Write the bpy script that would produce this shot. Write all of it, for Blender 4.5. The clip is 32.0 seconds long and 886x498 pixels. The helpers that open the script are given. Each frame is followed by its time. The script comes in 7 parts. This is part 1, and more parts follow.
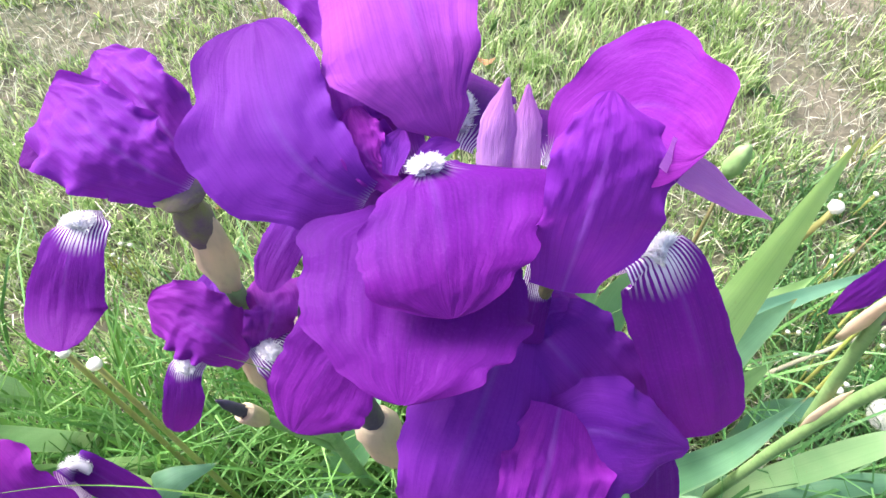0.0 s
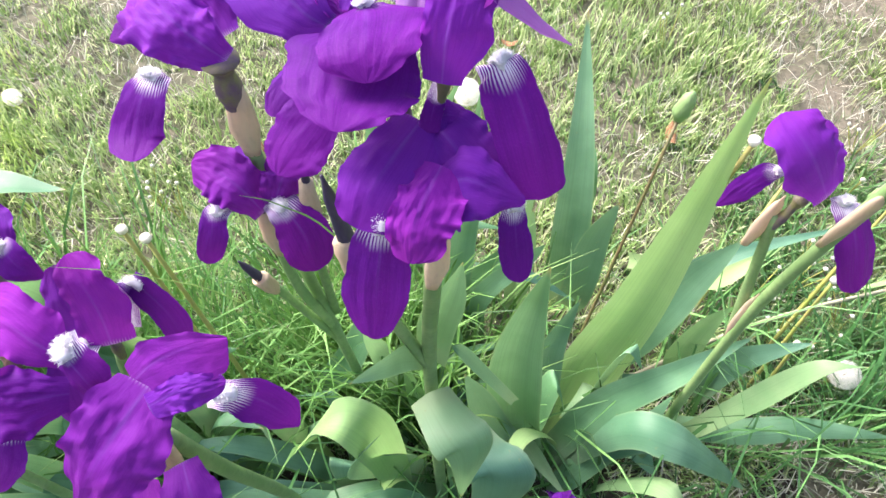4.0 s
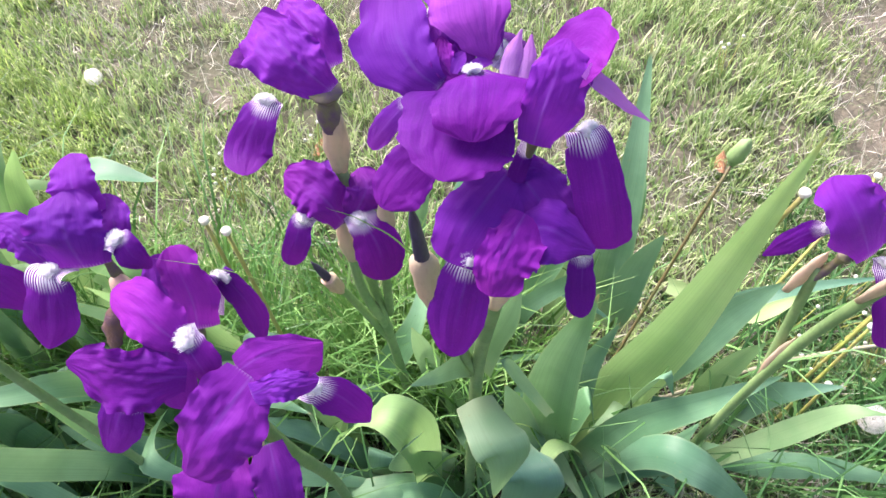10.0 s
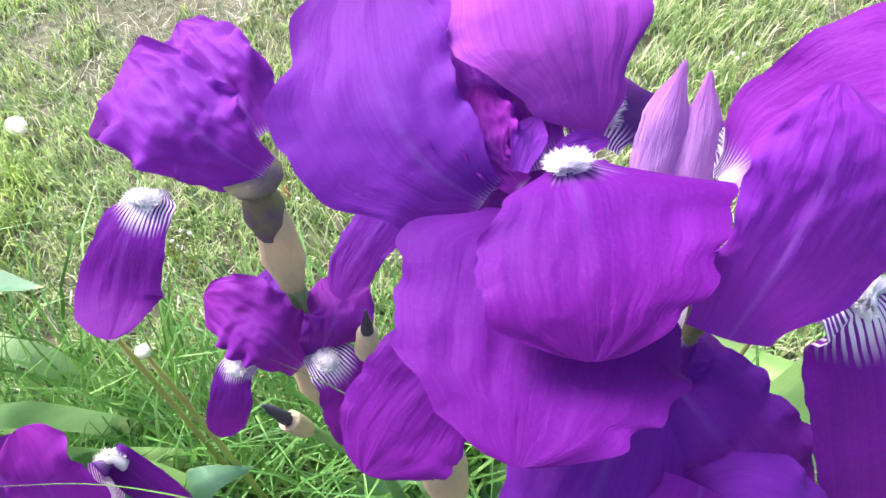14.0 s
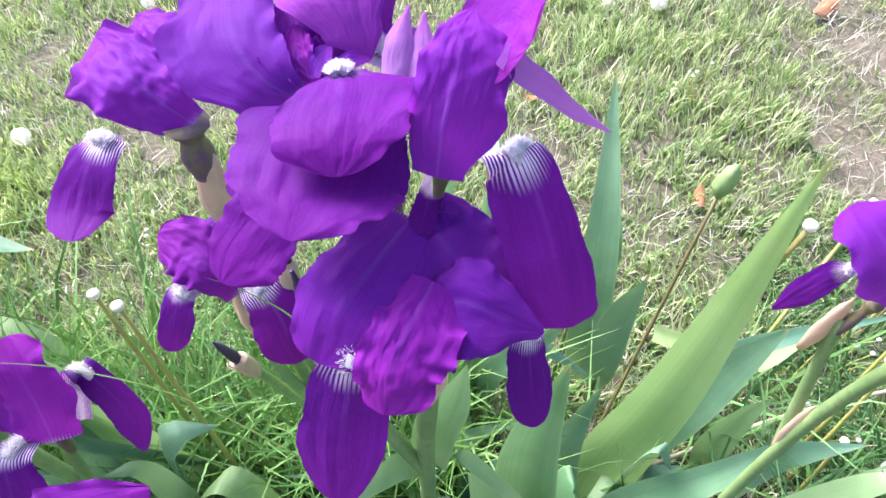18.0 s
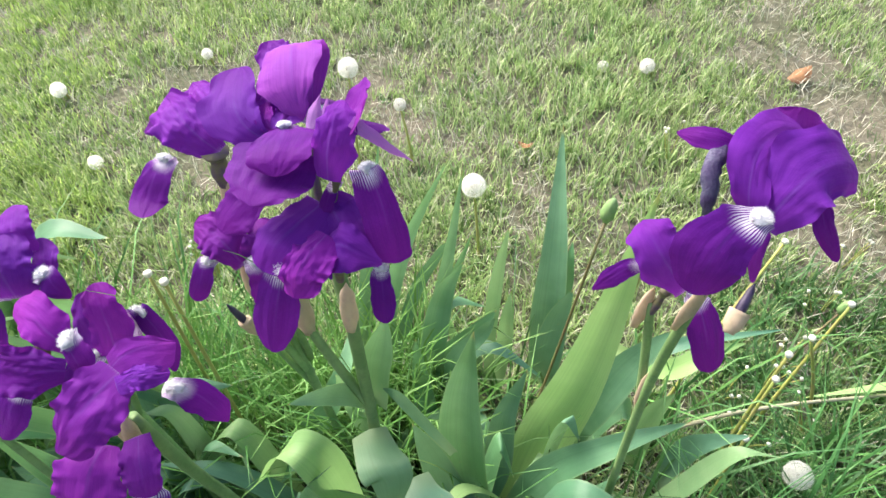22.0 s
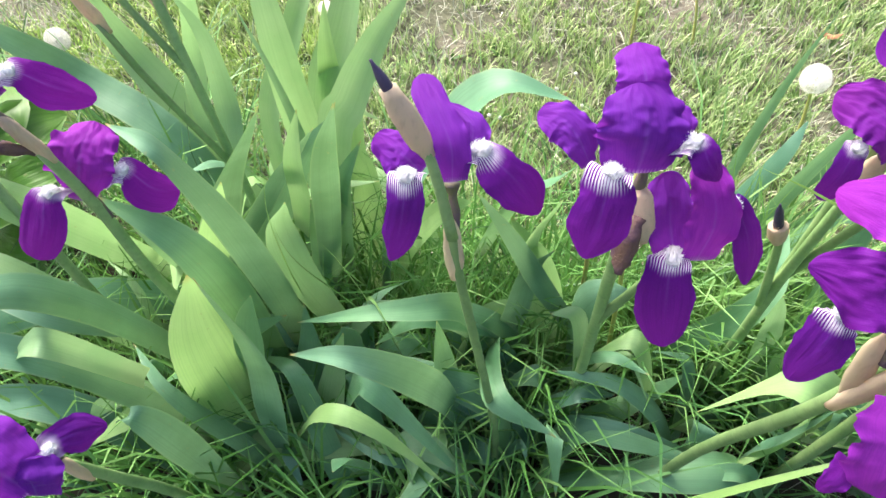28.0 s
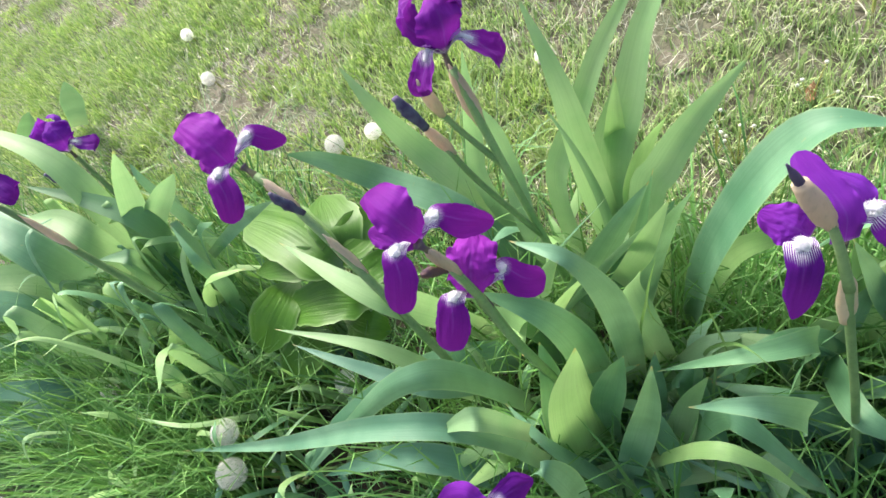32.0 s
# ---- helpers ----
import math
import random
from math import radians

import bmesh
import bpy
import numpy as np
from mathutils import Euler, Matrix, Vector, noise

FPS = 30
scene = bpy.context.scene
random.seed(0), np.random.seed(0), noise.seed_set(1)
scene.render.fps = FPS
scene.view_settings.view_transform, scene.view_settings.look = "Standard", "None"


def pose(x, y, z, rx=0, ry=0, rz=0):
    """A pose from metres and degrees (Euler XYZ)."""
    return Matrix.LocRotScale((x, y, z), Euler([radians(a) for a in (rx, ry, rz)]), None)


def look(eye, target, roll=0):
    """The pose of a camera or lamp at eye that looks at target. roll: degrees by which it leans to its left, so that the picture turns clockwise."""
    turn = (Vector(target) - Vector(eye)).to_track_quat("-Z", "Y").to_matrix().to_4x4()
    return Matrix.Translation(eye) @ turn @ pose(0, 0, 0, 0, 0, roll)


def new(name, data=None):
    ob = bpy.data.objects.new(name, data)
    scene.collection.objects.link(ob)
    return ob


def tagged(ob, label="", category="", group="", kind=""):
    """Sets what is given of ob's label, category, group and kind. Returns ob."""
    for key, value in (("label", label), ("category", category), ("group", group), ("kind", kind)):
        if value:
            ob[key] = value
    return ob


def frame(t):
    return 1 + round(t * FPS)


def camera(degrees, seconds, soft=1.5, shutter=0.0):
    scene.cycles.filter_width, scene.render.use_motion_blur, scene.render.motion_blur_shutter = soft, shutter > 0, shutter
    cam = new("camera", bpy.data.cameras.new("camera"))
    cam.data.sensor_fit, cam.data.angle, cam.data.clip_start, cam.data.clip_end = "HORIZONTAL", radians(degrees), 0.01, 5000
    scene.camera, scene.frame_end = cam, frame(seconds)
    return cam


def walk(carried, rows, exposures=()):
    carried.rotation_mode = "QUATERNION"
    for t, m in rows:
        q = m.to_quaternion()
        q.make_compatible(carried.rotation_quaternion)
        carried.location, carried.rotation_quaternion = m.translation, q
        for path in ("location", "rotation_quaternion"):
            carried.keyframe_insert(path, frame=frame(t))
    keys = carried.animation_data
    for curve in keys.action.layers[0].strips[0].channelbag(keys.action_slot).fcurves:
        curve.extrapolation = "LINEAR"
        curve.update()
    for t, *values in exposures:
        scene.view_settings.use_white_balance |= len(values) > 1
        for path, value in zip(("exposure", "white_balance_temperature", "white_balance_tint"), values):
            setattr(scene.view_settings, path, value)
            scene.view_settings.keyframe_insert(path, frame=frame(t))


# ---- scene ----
cam = camera(70.0, 32.0, 1.5)
PATH = [
    (0.0, pose(0.0007, 0.0907, 0.6853, 35.95, 0.64, 0.68)),
    (0.5, pose(0.0018, 0.0872, 0.6796, 35.96, 0.39, 0.89)),
    (1.0, pose(0.0036, 0.0853, 0.6805, 36.09, 0.66, 1.04)),
    (1.5, pose(0.0118, 0.0823, 0.6830, 36.30, 0.55, 0.58)),
    (2.0, pose(0.0174, 0.0712, 0.6901, 37.11, 0.50, 0.73)),
    (2.5, pose(0.0422, 0.0690, 0.6980, 36.11, -0.04, 1.03)),
    (5.0, pose(0.0251, -0.0438, 0.7241, 36.41, 1.73, 9.52)),
    (5.5, pose(0.0059, -0.0529, 0.7365, 37.16, 1.71, 11.12)),
    (6.0, pose(-0.0227, -0.0771, 0.7508, 36.93, 1.89, 12.62)),
    (6.5, pose(-0.0365, -0.0872, 0.7548, 37.31, 1.51, 13.68)),
    (7.0, pose(-0.0383, -0.0858, 0.7591, 38.00, 0.22, 13.96)),
    (7.5, pose(-0.0303, -0.0755, 0.7582, 37.62, -0.72, 13.81)),
    (8.0, pose(-0.0158, -0.0578, 0.7525, 37.39, -1.05, 12.98)),
    (8.5, pose(0.0076, -0.0431, 0.7499, 37.27, -0.12, 12.17)),
    (9.0, pose(0.0160, -0.0206, 0.7481, 36.46, 1.21, 11.17)),
    (9.5, pose(0.0202, -0.0043, 0.7482, 35.89, 1.09, 11.04)),
    (10.0, pose(0.0223, -0.0096, 0.7444, 35.91, 0.23, 11.49)),
    (10.5, pose(0.0326, 0.0080, 0.7380, 35.59, 1.01, 10.85)),
    (11.0, pose(0.0296, 0.0229, 0.7294, 36.39, 1.74, 10.86)),
    (11.5, pose(0.0286, 0.0448, 0.7121, 36.62, 0.71, 9.94)),
    (12.0, pose(0.0185, 0.0561, 0.7040, 36.82, 1.26, 8.53)),
    (12.5, pose(0.0042, 0.0684, 0.6852, 36.42, 1.62, 9.48)),
    (13.0, pose(-0.0008, 0.0790, 0.6810, 36.72, 1.28, 8.65)),
    (13.5, pose(-0.0034, 0.0914, 0.6718, 37.26, 0.82, 8.00)),
    (14.0, pose(-0.0125, 0.1033, 0.6661, 37.56, 0.74, 7.80)),
    (14.5, pose(-0.0132, 0.1089, 0.6657, 37.70, 0.81, 7.23)),
    (15.0, pose(-0.0024, 0.1118, 0.6659, 37.22, 0.44, 6.96)),
    (15.5, pose(0.0103, 0.1045, 0.6630, 37.86, -0.02, 6.34)),
    (17.5, pose(0.0326, 0.0661, 0.6802, 39.41, 0.67, 7.46)),
    (18.0, pose(0.0390, 0.0489, 0.6860, 40.11, 0.84, 8.23)),
    (18.5, pose(0.0461, 0.0185, 0.6944, 40.60, 1.50, 8.99)),
    (19.0, pose(0.0434, -0.0183, 0.7093, 42.89, 0.56, 11.40)),
    (19.5, pose(0.0427, -0.0763, 0.7451, 42.96, 1.89, 13.30)),
    (20.0, pose(0.0499, -0.1135, 0.7709, 42.37, 0.98, 13.96)),
    (20.5, pose(0.0665, -0.1056, 0.7752, 42.59, 1.40, 12.22)),
    (21.0, pose(0.0801, -0.0889, 0.7811, 43.30, 1.79, 12.52)),
    (21.5, pose(0.1001, -0.0720, 0.7810, 44.26, 1.59, 13.39)),
    (22.0, pose(0.1265, -0.0525, 0.7699, 44.12, 1.62, 12.65)),
    (22.5, pose(0.1543, -0.0313, 0.7572, 44.11, 0.82, 10.95)),
    (23.0, pose(0.1728, -0.0177, 0.7566, 44.71, 0.52, 9.97)),
    (23.5, pose(0.1466, -0.0279, 0.7518, 44.11, 1.34, 11.74)),
    (24.0, pose(0.0990, -0.0383, 0.7523, 43.46, 1.65, 15.12)),
    (24.5, pose(0.0588, -0.0449, 0.7433, 42.96, 0.78, 17.83)),
    (25.0, pose(0.0203, -0.0539, 0.7360, 42.36, 0.67, 19.62)),
    (25.5, pose(-0.0136, -0.0592, 0.7268, 41.26, 0.18, 21.20)),
    (27.5, pose(-0.1548, -0.0677, 0.6881, 34.72, -0.96, 21.93)),
    (28.0, pose(-0.2198, -0.0793, 0.6934, 34.41, 0.54, 20.05)),
    (28.5, pose(-0.2602, -0.0883, 0.7034, 34.29, 4.11, 20.55)),
    (29.0, pose(-0.2907, -0.0994, 0.7222, 34.19, 7.67, 21.93)),
    (29.5, pose(-0.3145, -0.1124, 0.7409, 34.34, 11.61, 22.21)),
    (30.0, pose(-0.3329, -0.1264, 0.7667, 34.93, 14.30, 22.82)),
    (30.5, pose(-0.3482, -0.1340, 0.7911, 34.54, 18.93, 23.76)),
    (31.0, pose(-0.3590, -0.1306, 0.8007, 35.46, 21.38, 24.02)),
    (31.5, pose(-0.3541, -0.1289, 0.7983, 34.35, 21.68, 22.15)),
    (32.0, pose(-0.3283, -0.1142, 0.7937, 34.76, 19.26, 20.58)),
]
walk(cam, PATH, [(0.0, 2.01, 6300, 10), (2.5, 2.02, 6100, 18), (5.0, 1.96, 6450, 14), (9.0, 1.88, 6300, 22), (11.0, 1.87, 6250, 23), (12.0, 1.95, 6150, 22), (14.0, 2.00, 6250, 12), (15.5, 1.95, 6250, 12), (18.0, 1.99, 5980, 22), (20.0, 1.83, 6450, 15), (23.0, 1.63, 6500, 5), (25.5, 1.84, 6380, 10), (27.5, 1.93, 6500, 9), (29.0, 1.89, 6500, 5), (31.0, 1.69, 6500, 6), (32.0, 1.70, 6500, 6)])

# ---- world, sun, exposure ----
world = bpy.data.worlds.new("world")
scene.world = world
world.use_nodes = True
wn = world.node_tree
sky = wn.nodes.new("ShaderNodeTexSky")
sky.sky_type = "NISHITA"
sky.sun_disc = False
sky.sun_elevation = radians(48)
sky.sun_rotation = radians(-60)
sky.air_density, sky.dust_density, sky.ozone_density = 1.0, 6.0, 0.5
wn.links.new(sky.outputs[0], wn.nodes["Background"].inputs[0])
wn.nodes["Background"].inputs[1].default_value = 0.105
sun = new("sun", bpy.data.lights.new("sun", "SUN"))
sun.data.energy, sun.data.angle, sun.data.color = 2.2, radians(28), (1.0, 0.955, 0.885)
sun.matrix_world = look((-1.16, 0.67, 1.49), (0, 0, 0))


# ---- materials ----
def shader(name):
    m = bpy.data.materials.new(name)
    m.use_nodes = True
    t = m.node_tree
    return m, t, t.nodes["Principled BSDF"]


def node(t, kind, **props):
    n = t.nodes.new(kind)
    for k, v in props.items():
        if k == "op":
            n.operation = v
        elif k == "clamp":
            n.use_clamp = v
        elif k == "blend":
            n.data_type = "RGBA"
            n.blend_type = v
    return n


def calc(t, op, a, b=0.0, clamp=False):
    n = node(t, "ShaderNodeMath", op=op, clamp=clamp)
    for i, v in enumerate((a, b)):
        if isinstance(v, (int, float)):
            n.inputs[i].default_value = v
        else:
            t.links.new(v, n.inputs[i])
    return n.outputs[0]


def mix(t, fac, a, b, blend="MIX"):
    n = node(t, "ShaderNodeMix", blend=blend)
    for i, v in ((0, fac), (6, a), (7, b)):
        if isinstance(v, (int, float)):
            n.inputs[i].default_value = v
        elif isinstance(v, tuple):
            n.inputs[i].default_value = (*v, 1)
        else:
            t.links.new(v, n.inputs[i])
    return n.outputs[2]


def ramp(t, value, lo, hi):
    n = node(t, "ShaderNodeMapRange")
    n.interpolation_type = "SMOOTHSTEP"
    t.links.new(value, n.inputs[0])
    n.inputs[1].default_value, n.inputs[2].default_value = lo, hi
    return n.outputs[0]


def noise_of(t, vector, scale, detail=3.0, stretch=None):
    n = node(t, "ShaderNodeTexNoise")
    n.inputs["Scale"].default_value, n.inputs["Detail"].default_value = scale, detail
    if stretch:
        mp = node(t, "ShaderNodeMapping")
        mp.inputs[3].default_value = stretch
        t.links.new(vector, mp.inputs[0])
        vector = mp.outputs[0]
    t.links.new(vector, n.inputs["Vector"])
    return n.outputs[0]


def bump(t, b, height, strength, distance):
    n = node(t, "ShaderNodeBump")
    n.inputs["Strength"].default_value, n.inputs["Distance"].default_value = strength, distance
    t.links.new(height, n.inputs["Height"])
    t.links.new(n.outputs[0], b.inputs["Normal"])


def through_light(t, b, colour, share):
    """Adds light that shines through a thin leaf or petal."""
    tr = node(t, "ShaderNodeBsdfTranslucent")
    if isinstance(colour, tuple):
        tr.inputs[0].default_value = (*colour, 1)
    else:
        t.links.new(colour, tr.inputs[0])
    m = node(t, "ShaderNodeMixShader")
    m.inputs[0].default_value = share
    t.links.new(b.outputs[0], m.inputs[1])
    t.links.new(tr.outputs[0], m.inputs[2])
    t.links.new(m.outputs[0], t.nodes["Material Output"].inputs[0])


def petal_material(name, base, light, edge, haft, rib, share=0.28, bloom=0.1):
    """Velvety iris petal: veins along it, a white haft with purple stripes, a paler midrib."""
    m, t, b = shader(name)
    uv = node(t, "ShaderNodeUVMap").outputs[0]
    sep = node(t, "ShaderNodeSeparateXYZ")
    t.links.new(uv, sep.inputs[0])
    u, v = sep.outputs[0], sep.outputs[1]
    info = node(t, "ShaderNodeObjectInfo").outputs["Random"]
    obj = node(t, "ShaderNodeTexCoord").outputs["Object"]
    fine = noise_of(t, uv, 1.0, 4.0, (70.0, 2.0, 1.0))
    broad = noise_of(t, obj, 40.0, 3.0)
    grain = noise_of(t, obj, 1500.0, 2.0)
    col = mix(t, ramp(t, broad, 0.25, 0.8), base, light)
    col = mix(t, calc(t, "MULTIPLY", ramp(t, v, 0.55, 1.0), 0.55), col, edge)
    col = mix(t, calc(t, "MULTIPLY", ramp(t, fine, 0.38, 0.8), 0.38), col, (base[0] * 0.45, base[1] * 0.4, base[2] * 0.6))
    col = mix(t, calc(t, "MULTIPLY", ramp(t, grain, 0.5, 0.8), 0.05), col, (0.4, 0.12, 0.7))
    side = calc(t, "ABSOLUTE", calc(t, "SUBTRACT", u, 0.5))
    line = calc(t, "MULTIPLY", ramp(t, side, 0.045, 0.0), rib)
    col = mix(t, calc(t, "MULTIPLY", line, ramp(t, v, 0.95, 0.2)), col, (0.24, 0.16, 0.55))
    # striped haft
    wob = calc(t, "MULTIPLY", noise_of(t, uv, 7.0, 3.0), 0.045)
    stripe = calc(t, "SINE", calc(t, "MULTIPLY", calc(t, "ADD", u, wob), 105.0))
    outer = calc(t, "SUBTRACT", ramp(t, side, 0.05, 0.3), 0.75)
    stripe = ramp(t, calc(t, "ADD", calc(t, "ADD", stripe, outer), calc(t, "MULTIPLY", v, 0.75 / haft)), 0.3, 0.75)
    reach = calc(t, "SUBTRACT", haft, calc(t, "MULTIPLY", calc(t, "MULTIPLY", side, side), 0.7 * haft))
    white = ramp(t, calc(t, "SUBTRACT", reach, calc(t, "ADD", v, wob)), -0.05, 0.09)
    col = mix(t, white, col, mix(t, stripe, (0.80, 0.76, 0.86), (0.13, 0.015, 0.26)))
    hue = node(t, "ShaderNodeHueSaturation")
    t.links.new(calc(t, "ADD", calc(t, "MULTIPLY", info, 0.02), 0.497), hue.inputs[0])
    t.links.new(calc(t, "ADD", calc(t, "MULTIPLY", info, 0.22), 0.89), hue.inputs[2])
    t.links.new(col, hue.inputs["Color"])
    t.links.new(hue.outputs[0], b.inputs["Base Color"])
    b.inputs["Roughness"].default_value = 0.62
    b.inputs["Specular IOR Level"].default_value = 0.1
    b.inputs["Sheen Weight"].default_value = bloom
    b.inputs["Sheen Tint"].default_value = (0.75, 0.5, 1.0, 1)
    crinkle = noise_of(t, obj, 120.0, 5.0)
    pucker = noise_of(t, uv, 1.0, 3.0, (26.0, 9.0, 1.0))
    folds = noise_of(t, uv, 1.0, 3.0, (8.0, 4.0, 1.0))
    bump(t, b, calc(t, "ADD", calc(t, "MULTIPLY", fine, 0.05), calc(t, "ADD", calc(t, "MULTIPLY", crinkle, 1.1), calc(t, "ADD", calc(t, "MULTIPLY", pucker, 0.22), calc(t, "MULTIPLY", folds, 0.22)))), 0.6, 0.0016)
    through_light(t, b, mix(t, 0.35, hue.outputs[0], (0.36, 0.03, 0.46)), share)
    return m


M_FALL = petal_material("fall_petal", (0.070, 0.0058, 0.186), (0.113, 0.0090, 0.250), (0.148, 0.0100, 0.240), 0.5, 0.18, 0.31, 0.03)
M_STANDARD = petal_material("standard_petal", (0.120, 0.0165, 0.318), (0.182, 0.029, 0.415), (0.175, 0.019, 0.328), 0.13, 0.22, 0.42, 0.05)
M_STYLE = petal_material("style_petal", (0.42, 0.17, 0.60), (0.62, 0.36, 0.78), (0.50, 0.18, 0.62), 0.05, 0.3, 0.45)


# Redder, brighter petal copies: full sun on them is put into the colour.
M_FALL_WARM_LIT = petal_material("sunlit_magenta_fall_petal", (0.118, 0.006, 0.215), (0.165, 0.009, 0.265), (0.200, 0.011, 0.255), 0.5, 0.3, 0.28)
M_STANDARD_WARM_LIT = petal_material("sunlit_magenta_standard_petal", (0.150, 0.0125, 0.275), (0.205, 0.022, 0.345), (0.215, 0.017, 0.285), 0.13, 0.2, 0.32, 0.05)
# Thin, paler outer side of the top petal, with light from above painted in.
M_STANDARD_PALE_LIT = petal_material("lit_pale_standard_petal", (0.205, 0.036, 0.36), (0.29, 0.065, 0.45), (0.265, 0.038, 0.38), 0.1, 0.3, 0.3)
PETALS = [M_FALL, M_STANDARD]


def plain(name, colour, other, scale, rough=0.6, share=0.0, stretch=None, spread=0.3, bumps=0.3, coord="Object"):
    """A surface with two tones in patches, fine grain and a different tone from thing to thing."""
    m, t, b = shader(name)
    co = node(t, "ShaderNodeTexCoord").outputs[coord]
    a = noise_of(t, co, scale, 4.0, stretch)
    f = noise_of(t, co, scale * 7.0, 3.0, stretch)
    info = node(t, "ShaderNodeObjectInfo").outputs["Random"]
    col = mix(t, ramp(t, a, 0.3, 0.7), colour, other)
    col = mix(t, calc(t, "MULTIPLY", ramp(t, f, 0.45, 0.75), 0.3), col, tuple(c * 0.55 for c in colour))
    hs = node(t, "ShaderNodeHueSaturation")
    t.links.new(calc(t, "ADD", calc(t, "MULTIPLY", info, spread), 1.0 - spread / 2), hs.inputs[2])
    t.links.new(col, hs.inputs["Color"])
    t.links.new(hs.outputs[0], b.inputs["Base Color"])
    b.inputs["Roughness"].default_value = rough
    bump(t, b, f, bumps, 0.001)
    if share:
        through_light(t, b, hs.outputs[0], share)
    return m


def leaf_material(name, base, light, dry, share, ribs=52.0, relief=0.2):
    """Sword leaf: parallel veins, bluish bloom, a paler foot and a drying tip."""
    m, t, b = shader(name)
    uv = node(t, "ShaderNodeUVMap").outputs[0]
    sep = node(t, "ShaderNodeSeparateXYZ")
    t.links.new(uv, sep.inputs[0])
    u, v = sep.outputs[0], sep.outputs[1]
    info = node(t, "ShaderNodeObjectInfo").outputs["Random"]
    obj = node(t, "ShaderNodeTexCoord").outputs["Object"]
    veins = noise_of(t, uv, 1.0, 3.0, (ribs, 0.6, 1.0))
    patch = noise_of(t, obj, 16.0, 4.0)
    col = mix(t, ramp(t, patch, 0.3, 0.72), base, light)
    col = mix(t, calc(t, "MULTIPLY", ramp(t, info, 0.35, 1.0), 0.38), col, (base[0] * 1.5, base[1] * 1.3, base[2] * 0.62))
    col = mix(t, calc(t, "MULTIPLY", ramp(t, info, 0.4, 0.0), 0.55), col, (base[0] * 0.85, base[1] * 0.92, base[2] * 1.35))
    col = mix(t, calc(t, "MULTIPLY", ramp(t, veins, 0.38, 0.75), 0.32), col, tuple(c * 0.62 for c in base))
    side = calc(t, "ABSOLUTE", calc(t, "SUBTRACT", u, 0.5))
    col = mix(t, calc(t, "MULTIPLY", ramp(t, side, 0.43, 0.5), 0.35), col, (0.32, 0.42, 0.22))
    col = mix(t, calc(t, "MULTIPLY", ramp(t, v, 0.2, 0.0), 0.6), col, (0.30, 0.38, 0.22))
    tip = ramp(t, calc(t, "ADD", v, calc(t, "MULTIPLY", patch, 0.05)), 0.985, 1.03)
    col = mix(t, tip, col, dry)
    spot = noise_of(t, obj, 240.0, 2.0)
    col = mix(t, calc(t, "MULTIPLY", ramp(t, spot, 0.68, 0.76), 0.4), col, (0.26, 0.27, 0.12))
    hs = node(t, "ShaderNodeHueSaturation")
    t.links.new(calc(t, "ADD", calc(t, "MULTIPLY", info, 0.35), 0.82), hs.inputs[2])
    t.links.new(col, hs.inputs["Color"])
    t.links.new(hs.outputs[0], b.inputs["Base Color"])
    b.inputs["Roughness"].default_value = 0.48
    b.inputs["Specular IOR Level"].default_value = 0.4
    bump(t, b, veins, relief, 0.0012)
    through_light(t, b, mix(t, 0.5, hs.outputs[0], (0.24, 0.40, 0.11)), share)
    return m


M_LEAF = leaf_material("iris_leaf", (0.088, 0.222, 0.128), (0.205, 0.385, 0.240), (0.42, 0.32, 0.12), 0.26)
# Paler leaf copy: the brightness of sun shining through is put into its colour.
M_PALE_SUNLIT = leaf_material("pale_sunlit_leaf", (0.23, 0.41, 0.19), (0.36, 0.53, 0.27), (0.4, 0.3, 0.1), 0.42)
M_HOSTA = leaf_material("hosta_leaf", (0.052, 0.150, 0.012), (0.095, 0.22, 0.02), (0.2, 0.3, 0.06), 0.22, 15.0, 1.0)
M_STEM = plain("stalk", (0.17, 0.29, 0.11), (0.24, 0.36, 0.15), 40.0, 0.5, 0.1)
M_SPATHE = plain("papery_spathe", (0.72, 0.54, 0.42), (0.58, 0.50, 0.35), 60.0, 0.7, 0.35, (1, 1, 0.3))
M_BROWN = plain("withered_petal", (0.16, 0.09, 0.06), (0.10, 0.05, 0.09), 90.0, 0.8, 0.1, None, 0.3, 0.8)
M_BUD = plain("dark_bud", (0.022, 0.012, 0.05), (0.05, 0.035, 0.09), 110.0, 0.5, 0.0, (1, 1, 0.3))
M_WITHER = plain("withered_bloom", (0.10, 0.10, 0.17), (0.05, 0.03, 0.10), 130.0, 0.7, 0.1, None, 0.3, 0.8)
M_BEARD = plain("beard_hair", (0.95, 0.94, 0.97), (0.92, 0.90, 0.96), 200.0, 0.8, 0.45, None, 0.05, 0.0)
M_TUBE = plain("flower_tube", (0.14, 0.13, 0.06), (0.10, 0.05, 0.12), 120.0, 0.6)
M_SEED = plain("seed_head", (0.93, 0.92, 0.90), (0.90, 0.89, 0.87), 150.0, 0.8, 0.6)
M_DISC = plain("seed_disc", (0.30, 0.27, 0.16), (0.2, 0.15, 0.1), 150.0, 0.8)
M_DSTEM = plain("dandelion_stem", (0.36, 0.42, 0.10), (0.42, 0.38, 0.14), 60.0, 0.5, 0.2)
M_OLIVE = plain("olive_stem", (0.10, 0.12, 0.04), (0.15, 0.10, 0.05), 60.0, 0.5, 0.1)
M_SMALL = plain("small_white_flower", (0.8, 0.8, 0.76), (0.7, 0.7, 0.6), 150.0, 0.7, 0.3)
M_DEADLEAF = plain("dead_leaf", (0.30, 0.15, 0.07), (0.2, 0.1, 0.05), 50.0, 0.8)
